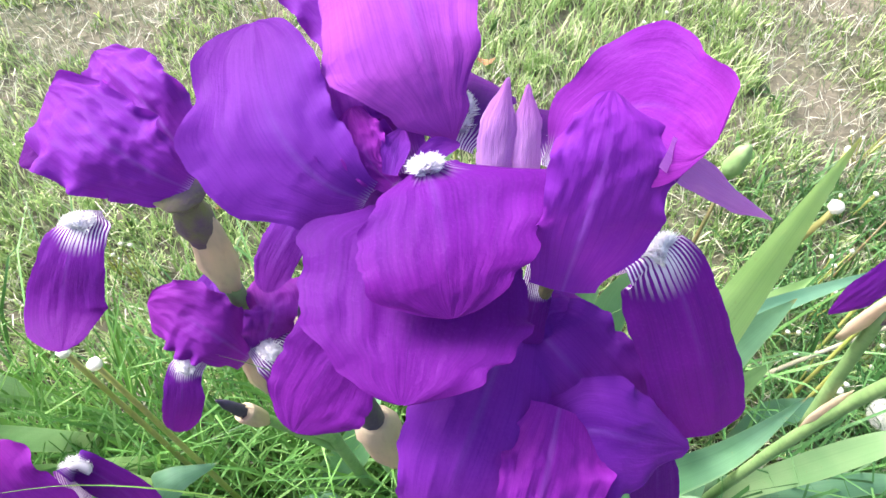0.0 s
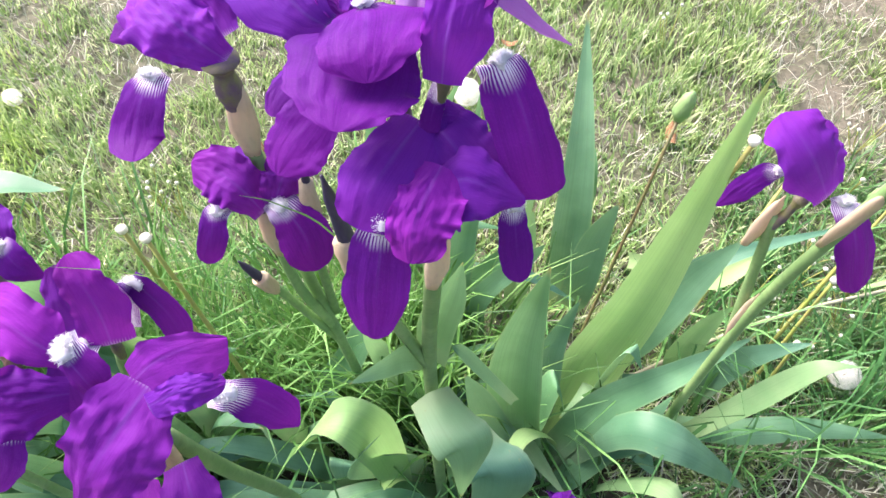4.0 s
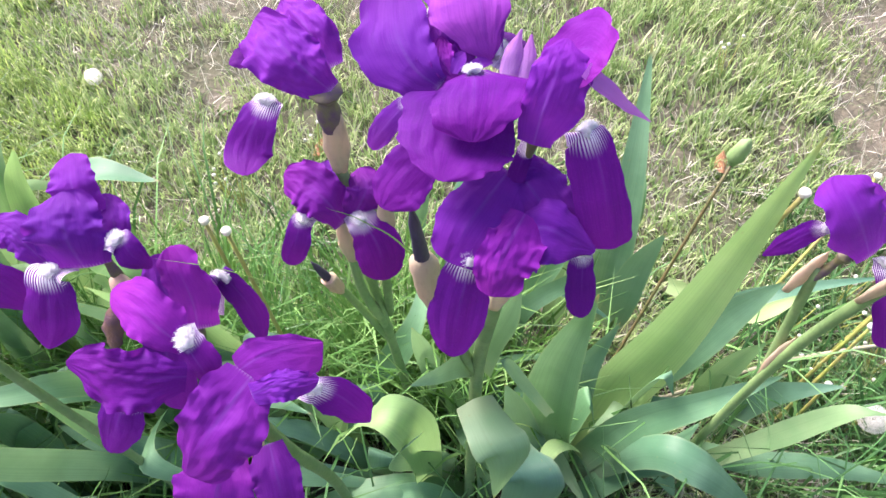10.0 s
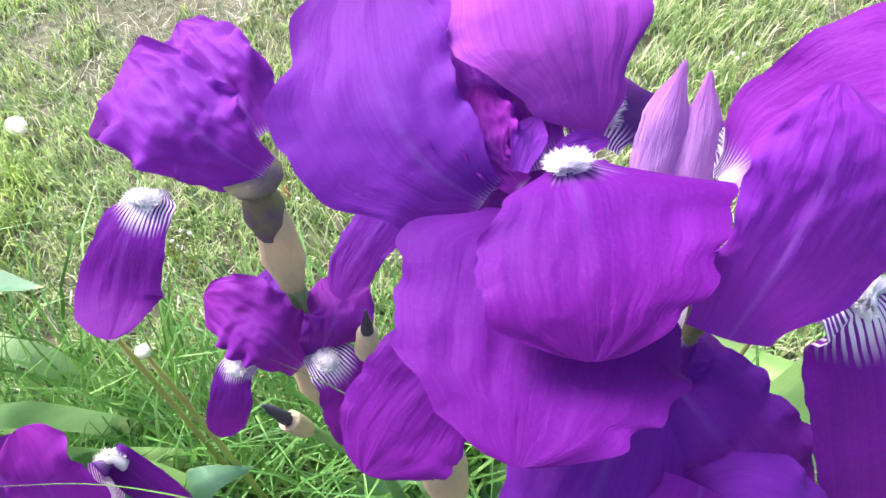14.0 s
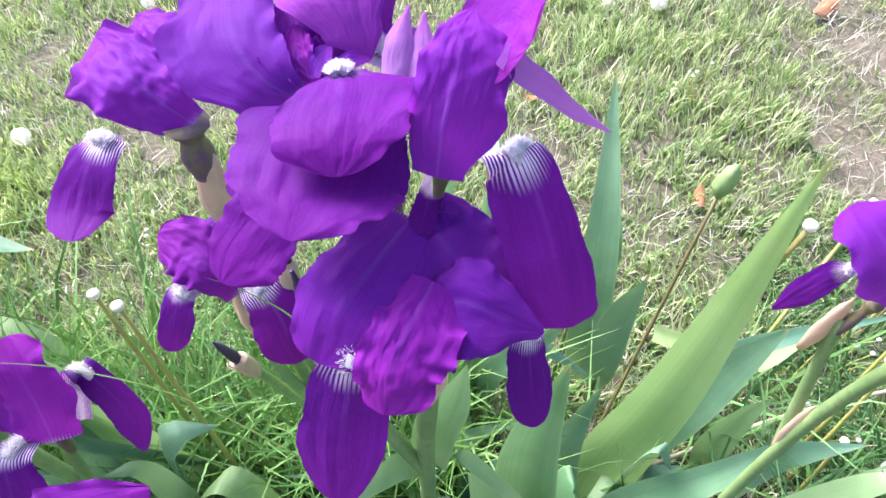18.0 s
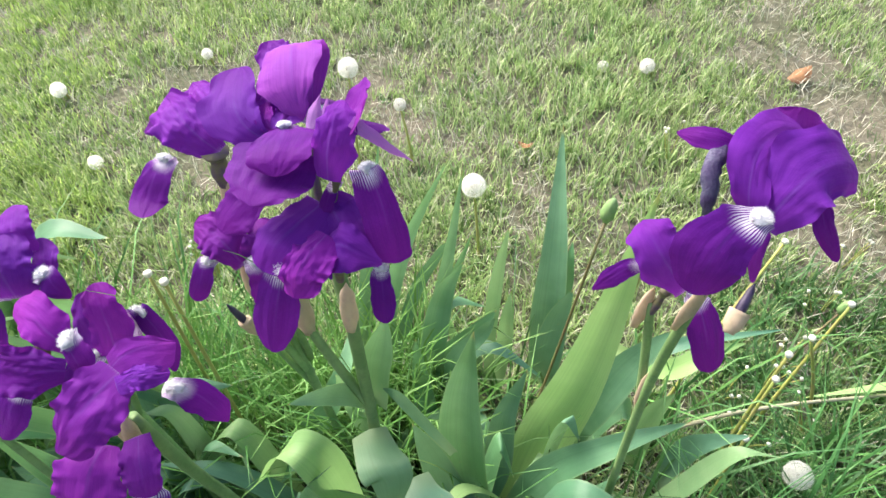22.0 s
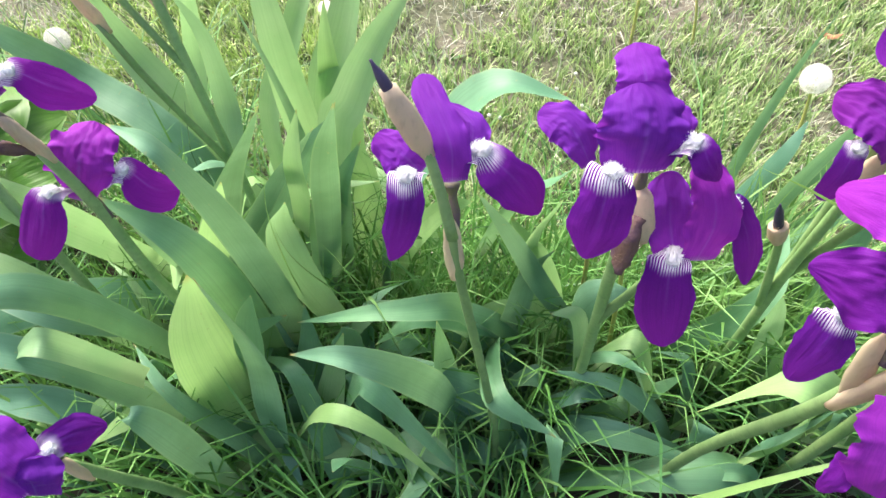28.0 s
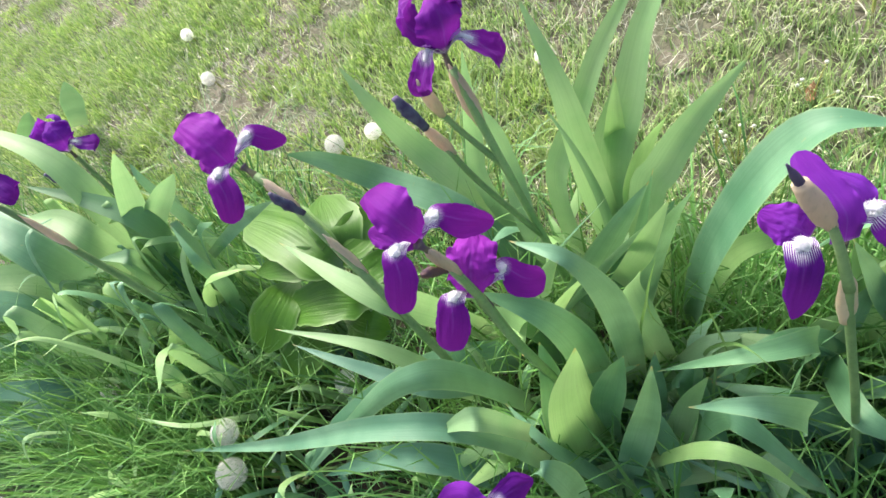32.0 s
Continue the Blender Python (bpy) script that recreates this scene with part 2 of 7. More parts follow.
M_PAVE = plain("pale_concrete", (0.44, 0.45, 0.45), (0.32, 0.33, 0.33), 26.0, 0.9, 0.0, None, 0.0, 0.8)


def grass_material(name, tones, share, sunny=0.4, glow=(0.22, 0.38, 0.07)):
    m, t, b = shader(name)
    geo = node(t, "ShaderNodeNewGeometry").outputs["Random Per Island"]
    cr = node(t, "ShaderNodeValToRGB")
    for i, (p, c) in enumerate(tones):
        e = cr.color_ramp.elements[i] if i < 2 else cr.color_ramp.elements.new(p)
        e.position, e.color = p, (*c, 1)
    t.links.new(geo, cr.inputs[0])
    pos = node(t, "ShaderNodeTexCoord").outputs["Object"]
    patch = noise_of(t, pos, 3.2, 5.0)
    # Sunlit-looking yellow-green patches, painted into the blade colour by noise.
    col = mix(t, calc(t, "MULTIPLY", ramp(t, patch, 0.42, 0.66), sunny), cr.outputs[0], (0.27, 0.36, 0.08))
    t.links.new(col, b.inputs["Base Color"])
    b.inputs["Roughness"].default_value = 0.55
    through_light(t, b, mix(t, 0.4, col, glow), share)
    return m


M_LAWN = grass_material("lawn_blades", [(0.0, (0.10, 0.20, 0.06)), (0.3, (0.21, 0.35, 0.12)), (0.6, (0.37, 0.51, 0.20)), (0.85, (0.55, 0.62, 0.35)), (1.0, (0.68, 0.65, 0.52))], 0.4, 0.2, (0.45, 0.56, 0.22))
M_CUT = grass_material("cut_blades", [(0.0, (0.06, 0.11, 0.045)), (0.4, (0.13, 0.20, 0.09)), (0.8, (0.27, 0.31, 0.19)), (1.0, (0.46, 0.45, 0.36))], 0.3, 0.1, (0.30, 0.38, 0.12))
M_STRAW = grass_material("dry_clippings", [(0.0, (0.26, 0.26, 0.22)), (0.4, (0.42, 0.41, 0.35)), (0.8, (0.56, 0.54, 0.45)), (1.0, (0.72, 0.69, 0.58))], 0.2, 0.0)
M_GRASS = grass_material("tall_grass", [(0.0, (0.022, 0.08, 0.02)), (0.5, (0.06, 0.19, 0.05)), (1.0, (0.165, 0.36, 0.105))], 0.16, 0.05)


def soil_material():
    m, t, b = shader("lawn_soil")
    pos = node(t, "ShaderNodeTexCoord").outputs["Object"]
    a = noise_of(t, pos, 5.0, 5.0)
    f = noise_of(t, pos, 60.0, 5.0)
    col = mix(t, ramp(t, a, 0.35, 0.65), (0.135, 0.118, 0.09), (0.085, 0.088, 0.052))
    col = mix(t, calc(t, "MULTIPLY", ramp(t, f, 0.5, 0.7), 0.5), col, (0.22, 0.20, 0.155))
    t.links.new(col, b.inputs["Base Color"])
    b.inputs["Roughness"].default_value = 0.95
    bump(t, b, f, 0.9, 0.012)
    return m


M_SOIL = soil_material()

# ---- builders ----
SLOPE = 0.08


def ground_z(x, y):
    """The lawn climbs gently away from the bed."""
    return SLOPE * (min(max(y, -3.0), 9.0) - 0.1)


def mesh_of(name, verts, faces, material, uvs=None, smooth=True):
    me = bpy.data.meshes.new(name)
    me.from_pydata([tuple(v) for v in verts], [], faces)
    me.materials.append(material)
    if uvs is not None:
        layer = me.uv_layers.new(name="uv")
        loops = np.empty(len(me.loops), np.int32)
        me.loops.foreach_get("vertex_index", loops)
        layer.data.foreach_set("uv", np.asarray(uvs, np.float32)[loops].ravel())
    if smooth:
        me.polygons.foreach_set("use_smooth", [True] * len(me.polygons))
    me.update()
    return me


def part(name, me, parent, label=""):
    """Links a mesh as one part of a thing; world places are kept."""
    ob = new(name, me)
    ob.parent = parent
    ob.matrix_parent_inverse = Matrix.Identity(4)
    if label:
        tagged(ob, label)
    return ob


def thing(name, label, category, group="", at=(0, 0, 0)):
    ob = new(name)
    ob.empty_display_size = 0.02
    tagged(ob, label, category, group)
    return ob


def spline(points, n):
    """n places along a smooth curve through the points."""
    p = [Vector(q) for q in points]
    p = [p[0] * 2 - p[1]] + p + [p[-1] * 2 - p[-2]]
    out = []
    for i in range(n):
        s = i / (n - 1) * (len(p) - 3)
        k = min(int(s), len(p) - 4)
        f = s - k
        a, b, c, d = p[k : k + 4]
        out.append(0.5 * (2 * b + (c - a) * f + (2 * a - 5 * b + 4 * c - d) * f * f + (3 * b - a - 3 * c + d) * f ** 3))
    return out


def lerp_list(values, s):
    k = s * (len(values) - 1)
    i = min(int(k), len(values) - 2)
    f = k - i
    f = f * f * (3 - 2 * f)
    return values[i] * (1 - f) + values[i + 1] * f


def petal(points, widths, across, material, cup=0.25, ruffle=0.12, seed=0, round_tip=0.3, rows=34, cols=25, crease=0.075, skip=0.0):
    """A petal: a midrib through the points, full widths along it, and the way across it."""
    rnd = random.Random(seed)
    mid = spline(points, rows)
    across = Vector(across).normalized()
    ph = [rnd.uniform(0, 6.28) for _ in range(6)]
    fr = [rnd.uniform(1.3, 2.2), rnd.uniform(2.6, 4.0), rnd.uniform(5.0, 8.0)]
    verts, uvs, faces = [], [], []
    for i, c in enumerate(mid):
        s = i / (rows - 1)
        tan = (mid[min(i + 1, rows - 1)] - mid[max(i - 1, 0)]).normalized()
        side = (across - tan * across.dot(tan)).normalized()
        nor = side.cross(tan)
        w = lerp_list(widths, s) / 2
        if s > 1 - round_tip:
            w *= max(0.03, 1 - ((s - 1 + round_tip) / round_tip) ** 2.2) ** 0.5
        for j in range(cols):
            q = -1 + 2 * j / (cols - 1)
            a = abs(q)
            wave = fr[0] * s * 3 + q * 1.1
            r = ruffle * w * a * a * (
                sine(fr[1] * 3 * s + ph[0] + (1.9 if q > 0 else 0)) + 0.45 * sine(fr[2] * 3 * s + ph[1] + q * 2)
            ) * min(1, s * 3)
            r += ruffle * 0.5 * w * sine(wave * 2 + ph[2]) * min(1, s * 2)
            edge = 1 + 0.05 * sine(9 * s + ph[3] + q) * a + 0.022 * sine(31 * s + ph[4]) * a + 0.018 * sine(57 * s + ph[5] + 3 * q) * a
            back = 0.06 * w * a * sine(24 * s + ph[1] + 5 * q)
            p = (q * 1.6 + seed, s * 3.2, seed * 0.37)
            f = crease * 2.2 * w * noise.noise(p) * min(1, s * 3) + crease * w * noise.noise((p[0] * 3.1, p[1] * 3.1, p[2])) * min(1, s * 3)
            f += crease * 0.55 * w * (0.35 + 0.65 * a) * noise.noise((p[0] * 6.3, p[1] * 5.7, p[2] + 4)) * min(1, s * 3)
            f += ruffle * 0.55 * w * a ** 4 * sine(21 * s + ph[4] + 2.2 * sine(9 * s + ph[3]))
            verts.append(c + side * (q * w * edge) + nor * (cup * w * q * q + r + f) + tan * back)
            uvs.append(((q + 1) / 2, skip + s * (1 - skip)))
    for i in range(rows - 1):
        for j in range(cols - 1):
            k = i * cols + j
            faces.append((k, k + 1, k + cols + 1, k + cols))
    return mesh_of("petal", verts, faces, material, uvs)


def sine(x):
    return float(np.sin(x))


def beard(points, up, radius, seed, hairs=150):
    """A caterpillar of fine white hairs along a line."""
    rnd = random.Random(seed)
    hairs = hairs * 5
    line = spline(points, 12)
    up = Vector(up).normalized()
    verts, faces = [], []
    for h in range(hairs):
        s = rnd.random()
        k = min(int(s * 11), 10)
        tan = (line[k + 1] - line[k]).normalized()
        side = tan.cross(up).normalized()
        c = line[k].lerp(line[k + 1], s * 11 - k)
        a = rnd.uniform(-1.35, 1.35)
        d = up * float(np.cos(a)) + side * float(np.sin(a)) + tan * rnd.uniform(-0.25, 0.5)
        ln = radius * rnd.uniform(0.5, 0.95) * (0.55 + 0.45 * float(np.sin(3.14 * min(1.0, s * 0.9 + 0.1))))
        w = d.cross(Vector((rnd.uniform(-1, 1), rnd.uniform(-1, 1), rnd.uniform(-1, 1)))).normalized() * radius * 0.03
        o = c + side * (float(np.sin(a)) * radius * 0.25)
        n = len(verts)
        x = w.cross(d).normalized() * w.length
        verts += [o - w - x * 0.5, o + w - x * 0.5, o + x, o + d * ln * 0.7 + w * 0.9, o + d * ln * 0.7 - w * 0.9, o + d * ln]
        faces += [(n, n + 1, n + 3, n + 4), (n + 1, n + 2, n + 3), (n + 2, n, n + 4), (n + 4, n + 3, n + 5)]
    k = len(verts)
    for i, c in enumerate(line):
        tan = (line[min(i + 1, 11)] - line[max(i - 1, 0)]).normalized()
        side = tan.cross(up).normalized()
        r = radius * 0.55 * (1 if 0 < i < 11 else 0.3)
        verts += [c + side * (r * float(np.cos(b * 1.0472))) + up * (r * float(np.sin(b * 1.0472))) for b in range(6)]
    faces += [(k + i * 6 + b, k + i * 6 + (b + 1) % 6, k + i * 6 + 6 + (b + 1) % 6, k + i * 6 + 6 + b) for i in range(11) for b in range(6)]
    return mesh_of("beard", verts, faces, M_BEARD)


def tube(points, radii, material, sides=9, flat=1.0, name="tube", steps=None, lumps=0.0, seed=0):
    """A round or flattened rod through the points with a radius along it."""
    steps = steps or max(6, 5 * (len(points) - 1))
    rnd = random.Random(seed)
    line = spline(points, steps)
    verts, faces, uvs = [], [], []
    side = Vector((1, 0.13, 0.05))
    for i, c in enumerate(line):
        s = i / (steps - 1)
        tan = (line[min(i + 1, steps - 1)] - line[max(i - 1, 0)]).normalized()
        side = (side - tan * side.dot(tan)).normalized()
        oth = tan.cross(side)
        r = lerp_list(radii, s)
        for j in range(sides):
            a = 6.28319 * j / sides
            k = 1 + lumps * rnd.uniform(-1, 1)
            verts.append(c + side * (r * k * float(np.cos(a))) + oth * (r * k * flat * float(np.sin(a))))
            uvs.append((j / sides, s))
    for i in range(steps - 1):
        for j in range(sides):
            a, b = i * sides + j, i * sides + (j + 1) % sides
            faces.append((a, b, b + sides, a + sides))
    faces.append(tuple(range(sides))[::-1])
    faces.append(tuple((steps - 1) * sides + j for j in range(sides)))
    return mesh_of(name, verts, faces, material, uvs)


def blade(points, width, across, material=None, fold=0.18, twist=0.0, rows=20, cols=7, seed=0, tip=0.42, foot=0.8, wave=0.03):
    """A sword leaf: midrib through the points, tapering to its tip."""
    rnd = random.Random(seed)
    mid = spline(points, rows)
    across = Vector(across)
    verts, uvs, faces = [], [], []
    p0, p1 = rnd.uniform(0, 6), rnd.uniform(0, 6)
    for i, c in enumerate(mid):
        s = i / (rows - 1)
        tan = (mid[min(i + 1, rows - 1)] - mid[max(i - 1, 0)]).normalized()
        side = (across - tan * across.dot(tan)).normalized()
        nor = side.cross(tan)
        if twist:
            q = Matrix.Rotation(twist * s, 3, tan)
            side, nor = q @ side, q @ nor
        w = width / 2 * (foot + (1 - foot) * min(1, s / 0.35))
        if s > 1 - tip:
            w *= max(0.0, 1 - ((s - 1 + tip) / tip) ** 1.65) + 0.015
        for j in range(cols):
            q = -1 + 2 * j / (cols - 1)
            h = fold * w * (abs(q) ** 1.3) + wave * w * q * float(np.sin(7 * s + p0)) + 0.02 * w * float(np.sin(19 * s + p1 + 2 * q))
            verts.append(c + side * (q * w) + nor * h)
            uvs.append(((q + 1) / 2, s))
    for i in range(rows - 1):
        for j in range(cols - 1):
            k = i * cols + j
            faces.append((k, k + 1, k + cols + 1, k + cols))
    return mesh_of("leaf", verts, faces, material or M_LEAF, uvs)


def polar(c, az, r, z):
    a = radians(az)
    return Vector((c[0] + r * float(np.cos(a)), c[1] + r * float(np.sin(a)), c[2] + z))


def core(c, down, size=1.0):
    """Ovary and perianth tube below the petals."""
    c, down = Vector(c), Vector(down)
    d = (down - c)
    return tube([c + d * 1.0, c + d * 0.6, c + d * 0.25, c], [0.0024 * size, 0.0034 * size, 0.0024 * size, 0.0045 * size], M_TUBE, 10)


def flower_core(stalk, c, down, size=1.0, label=""):
    return part("flower", core(c, down, size), stalk, label or "open purple bearded iris bloom")


def add_fall(fl, pts, widths, across, seed, ruffle=0.1, cup=-0.12, hair=0.0034, span=(0.16, 0.42), hairs=170, round_tip=0.32, skip=0.0):
    part("fall", petal(pts, widths, across, PETALS[0], cup, ruffle, seed, round_tip, skip=skip), fl, "dark violet drooping petal")
    line = spline(pts, 24)
    a, b = int(span[0] * 23), int(span[1] * 23)
    seg = line[a : b + 1]
    tan = (seg[-1] - seg[0]).normalized()
    sd = Vector(across).normalized()
    up = sd.cross(tan)
    if up.z < 0:
        up = -up
    off = up * (hair * 0.15)
    part("beard", beard([seg[0] + off, seg[len(seg) // 2] + off, seg[-1] + off], up, hair, seed, hairs), fl, "fuzzy white beard")


def add_standard(fl, pts, widths, across, seed, ruffle=0.14, cup=0.3, round_tip=0.35, skip=0.0):
    part("standard", petal(pts, widths, across, PETALS[1], cup, ruffle, seed, round_tip, skip=skip), fl)


def full_ends(widths):
    """Broadens the blunt ends of a standard petal; pointed ends stay."""
    m = max(widths)
    first = max(widths[0], 0.42 * m) if widths[0] > 0.2 * m else widths[0]
    last = max(widths[-1], 0.72 * m) if widths[-1] > 0.3 * m else widths[-1]
    return [first, *widths[1:-1], last]


def lobe(fl, kind, points, left, right, across, seed, ruffle=0.06, dome=0.1, tip=0.3, skip=0.0, material=None, hair=None, rows=44, cols=31):
    """A petal of uneven outline: its half widths to the left and the right of the midrib, veined pleats that fan out, and a crisped edge."""
    rnd = random.Random(seed)
    material = material or (PETALS[1] if kind == "standard" else PETALS[0])
    if kind == "standard":
        ruffle = min(1.5 * ruffle, max(ruffle, 0.19))
        left, right = [full_ends(w) for w in (left, right)]
    mid = spline(points, rows)
    across = Vector(across).normalized()
    ph = [rnd.uniform(0, 6.28) for _ in range(8)]
    fr = [rnd.uniform(5.0, 8.0), rnd.uniform(11.0, 15.0), rnd.uniform(26.0, 34.0), rnd.uniform(9.0, 13.0)]
    verts, uvs, faces = [], [], []
    for i, c in enumerate(mid):
        s = i / (rows - 1)
        tan = (mid[min(i + 1, rows - 1)] - mid[max(i - 1, 0)]).normalized()
        side = (across - tan * across.dot(tan)).normalized()
        nor = side.cross(tan)
        end = max(0.02, 1 - ((s - 1 + tip) / tip) ** 3.4) ** 0.5 if s > 1 - tip else 1.0
        wl, wr = lerp_list(left, s) * end, lerp_list(right, s) * end
        wm = (wl + wr) / 2
        for j in range(cols):
            q = -1 + 2 * j / (cols - 1)
            a, w = abs(q), (wr if q > 0 else wl)
            g = min(1.0, s * 4)
            edge = 1 + ((0.055 if kind == "standard" else 0.03) * sine(fr[1] * s + ph[0] + q) + 0.022 * sine(fr[2] * s + ph[1] + 2 * q) + 0.012 * sine(71 * s + ph[2] + 3 * q)) * a ** 3
            h = dome * w * q * q
            h += ruffle * wm * a ** 2 * (sine(fr[0] * s + ph[3] + (2.1 if q > 0 else 0)) + 0.5 * sine(fr[1] * s + ph[4] + q)) * g
            h += ruffle * (0.85 if kind == "standard" else 0.5) * wm * a ** 5 * sine(fr[2] * s + ph[5] + q) * g
            h += wm * 0.012 * sine(fr[3] * q + ph[6] + 2.5 * s + 2 * noise.noise((q * 2, s * 2, seed))) * noise.noise((q * 3, s * 2, seed + 9)) * 2 * g
            p = (q * 1.3 + seed, s * 2.1, seed * 0.37)
            h += wm * (0.07 + 0.35 * ruffle) * noise.noise(p) * g + wm * (0.012 + 0.3 * ruffle) * noise.noise((p[0] * 2.9, p[1] * 2.7, p[2])) * g
            h += wm * (0.22 * ruffle + 0.9 * max(0.0, ruffle - 0.1)) * abs(noise.noise((p[0] * 4.1, p[1] * 3.9, p[2] + 3))) * g
            back = 0.03 * wm * a * a * sine(23 * s + ph[2] + 5 * q) - 0.02 * wm * sine(7 * q + ph[5]) * (s > 0.8)
            verts.append(c + side * (q * w * edge) + nor * h + tan * back)
            uvs.append(((q + 1) / 2, skip + s * (1 - skip)))
    for i in range(rows - 1):
        for j in range(cols - 1):
            k = i * cols + j
            faces.append((k, k + 1, k + cols + 1, k + cols))
    part(kind, mesh_of("petal", verts, faces, material, uvs), fl, "dark violet drooping petal" if kind == "fall" else "")
    if hair:
        line = spline(points, 24)
        seg = line[int(hair[0] * 23) : int(hair[1] * 23) + 1]
        up = across.cross((seg[-1] - seg[0]).normalized())
        up = -up if up.z < 0 else up
        off = up * (hair[2] * 0.2)
        part("beard", beard([seg[0] + off, seg[len(seg) // 2] + off, seg[-1] + off], up, hair[2] * 1.25, seed, hair[3]), fl, "fuzzy white beard")


def bloom(stalk, c, falls, seed, size=1.0, lean=(0.0, 0.0), standards=None, down=None, tall=0.05):
    """A whole iris flower: falls as (azimuth, reach, drop), three standards between them, style arms."""
    rnd = random.Random(seed)
    c = Vector(c)
    fl = flower_core(stalk, c, down or (c[0] - lean[0] * 0.4, c[1] - lean[1] * 0.4, c[2] - 0.03 * size), size)
    for k, (az, reach, drop) in enumerate(falls):
        hump = 0.014 * size
        pts = [polar(c, az, 0.004, -0.002), polar(c, az, reach * 0.42, hump - drop * 0.05), polar(c, az, reach * 0.78, hump * 0.5 - drop * 0.28),
               polar(c, az + rnd.uniform(-5, 5), reach * 0.97, -drop * 0.62), polar(c, az + rnd.uniform(-8, 8), reach, -drop - 0.004)]
        w = rnd.uniform(0.9, 1.08) * size
        across = Vector((-float(np.sin(radians(az))), float(np.cos(radians(az))), rnd.uniform(-0.15, 0.15)))
        add_fall(fl, pts, [0.011 * w, 0.015 * w, 0.027 * w, 0.033 * w, 0.027 * w], across, seed * 10 + k, hair=0.0036 * size, hairs=110, skip=0.1)
        part("style_arm", petal([polar(c, az, 0.003, 0.002), polar(c, az, reach * 0.3, 0.016 * size), polar(c, az, reach * 0.5, 0.022 * size)],
                                [0.006 * size, 0.010 * size, 0.009 * size], across, M_STYLE, 0.35, 0.05, seed + 90 + k, 0.25, 10, 7), fl)
    azs = standards or [a + 60 for a, _, _ in falls]
    for k, az in enumerate(azs):
        h = tall * size * rnd.uniform(0.92, 1.08)
        l = Vector((lean[0], lean[1], 0))
        pts = [polar(c, az, 0.004, -0.002), polar(c, az, 0.018 * size, h * 0.34) + l * 0.3, polar(c, az, 0.025 * size, h * 0.68) + l * 0.7,
               polar(c, az, 0.021 * size, h * 0.96) + l, polar(c, az + 14, 0.009 * size, h * 1.06) + l * 1.1]
        across = (-float(np.sin(radians(az))), float(np.cos(radians(az))), rnd.uniform(-0.1, 0.1))
        w = rnd.uniform(0.92, 1.1) * size
        add_standard(fl, pts, [0.012 * w, 0.034 * w, 0.047 * w, 0.048 * w, 0.036 * w], across, seed * 10 + 5 + k, 0.15, -0.3, 0.55)
    return fl


def stem(stalk, points, r=0.0042, name="stem"):
    return part(name, tube(points, [r * 1.15, r, r * 0.9], M_STEM, 9, name="stem"), stalk)


def spathe(stalk, foot, top, r=0.0075, seed=0, material=None):
    """Papery sheath below a flower: a boat of two bracts."""
    foot, top = Vector(foot), Vector(top)
    d = top - foot
    me = tube([foot, foot + d * 0.35, foot + d * 0.75, top], [r * 0.55, r, r * 0.8, r * 0.08], material or M_SPATHE, 12, 0.6, "spathe", 10, 0.07, seed)
    return part("spathe", me, stalk, "dry papery buff sheath")


def bud(stalk, foot, tip, r=0.0075, seed=0, bare=0.5):
    """A pointed furled bud coming out of its sheath."""
    foot, tip = Vector(foot), Vector(tip)
    d = tip - foot
    b = part("bud", tube([foot + d * 0.3, foot + d * 0.55, foot + d * 0.8, tip], [r * 0.5, r * 0.55, r * 0.42, r * 0.1], M_BUD, 10, 1, "bud", 12, 0.04, seed), stalk, "dark furled violet bud")
    part("bud_sheath", tube([foot, foot + d * 0.2, foot + d * 0.45, foot + d * (1 - bare * 0.75)], [r * 0.55, r, r * 1.05, r * 0.68], M_SPATHE, 12, 0.85, "bud_sheath", 10, 0.05, seed + 1), stalk, "papery pinkish bud sheath")
    return b

# ---- ground ----
def make_ground():
    xs = np.concatenate([[-40, -15, -6], np.arange(-3.0, 3.01, 0.05), [6, 15, 40]])
    ys = np.concatenate([[-40, -15, -5], np.arange(-1.2, 4.01, 0.05), [7, 15, 40]])
    verts, faces = [], []
    for y in ys:
        for x in xs:
            z = ground_z(x, y) + 0.008 * noise.noise((x * 4, y * 4, 0)) + 0.004 * noise.noise((x * 17, y * 17, 2))
            verts.append((x, y, z))
    n = len(xs)
    for i in range(len(ys) - 1):
        for j in range(n - 1):
            k = i * n + j
            faces.append((k, k + 1, k + n + 1, k + n))
    ob = new("ground", mesh_of("ground", verts, faces, M_SOIL))
    tagged(ob, "sloping garden ground of brown soil under mown grass", "ground", kind="structure")


make_ground()


def make_bed():
    """Dark crumbly earth of the flower bed, a little higher than the lawn's soil; leaf shade is put into its colour."""
    n, m = 90, 26
    verts, faces = [], []
    for i in range(n + 1):
        for j in range(m + 1):
            u, v = i / n, j / m
            x = -1.75 + 2.2 * u
            y0 = -0.36 + 0.21 * min(1.0, max(0.0, (-0.9 - x) / 0.12))
            y = y0 + (0.38 - y0 + 0.09 * noise.noise((x * 3, 1, 0))) * v + 0.04 * noise.noise((x * 5, 7, 0))
            rise = min(1.0, 6 * min(u, 1 - u, v, 1 - v))
            verts.append((x, y, ground_z(x, y) - 0.012 + 0.026 * rise + 0.008 * noise.noise((x * 30, y * 30, 4)) + 0.012 * noise.noise((x * 9, y * 9, 4))))
    for i in range(n):
        for j in range(m):
            k = i * (m + 1) + j
            faces.append((k, k + m + 1, k + m + 2, k + 1))
    ob = new("bed_soil", mesh_of("bed_soil", verts, faces, M_SHADED_EARTH))
    tagged(ob, "dark earth of the flower bed, coloured darker as the shade under the irises", "soil", kind="structure")


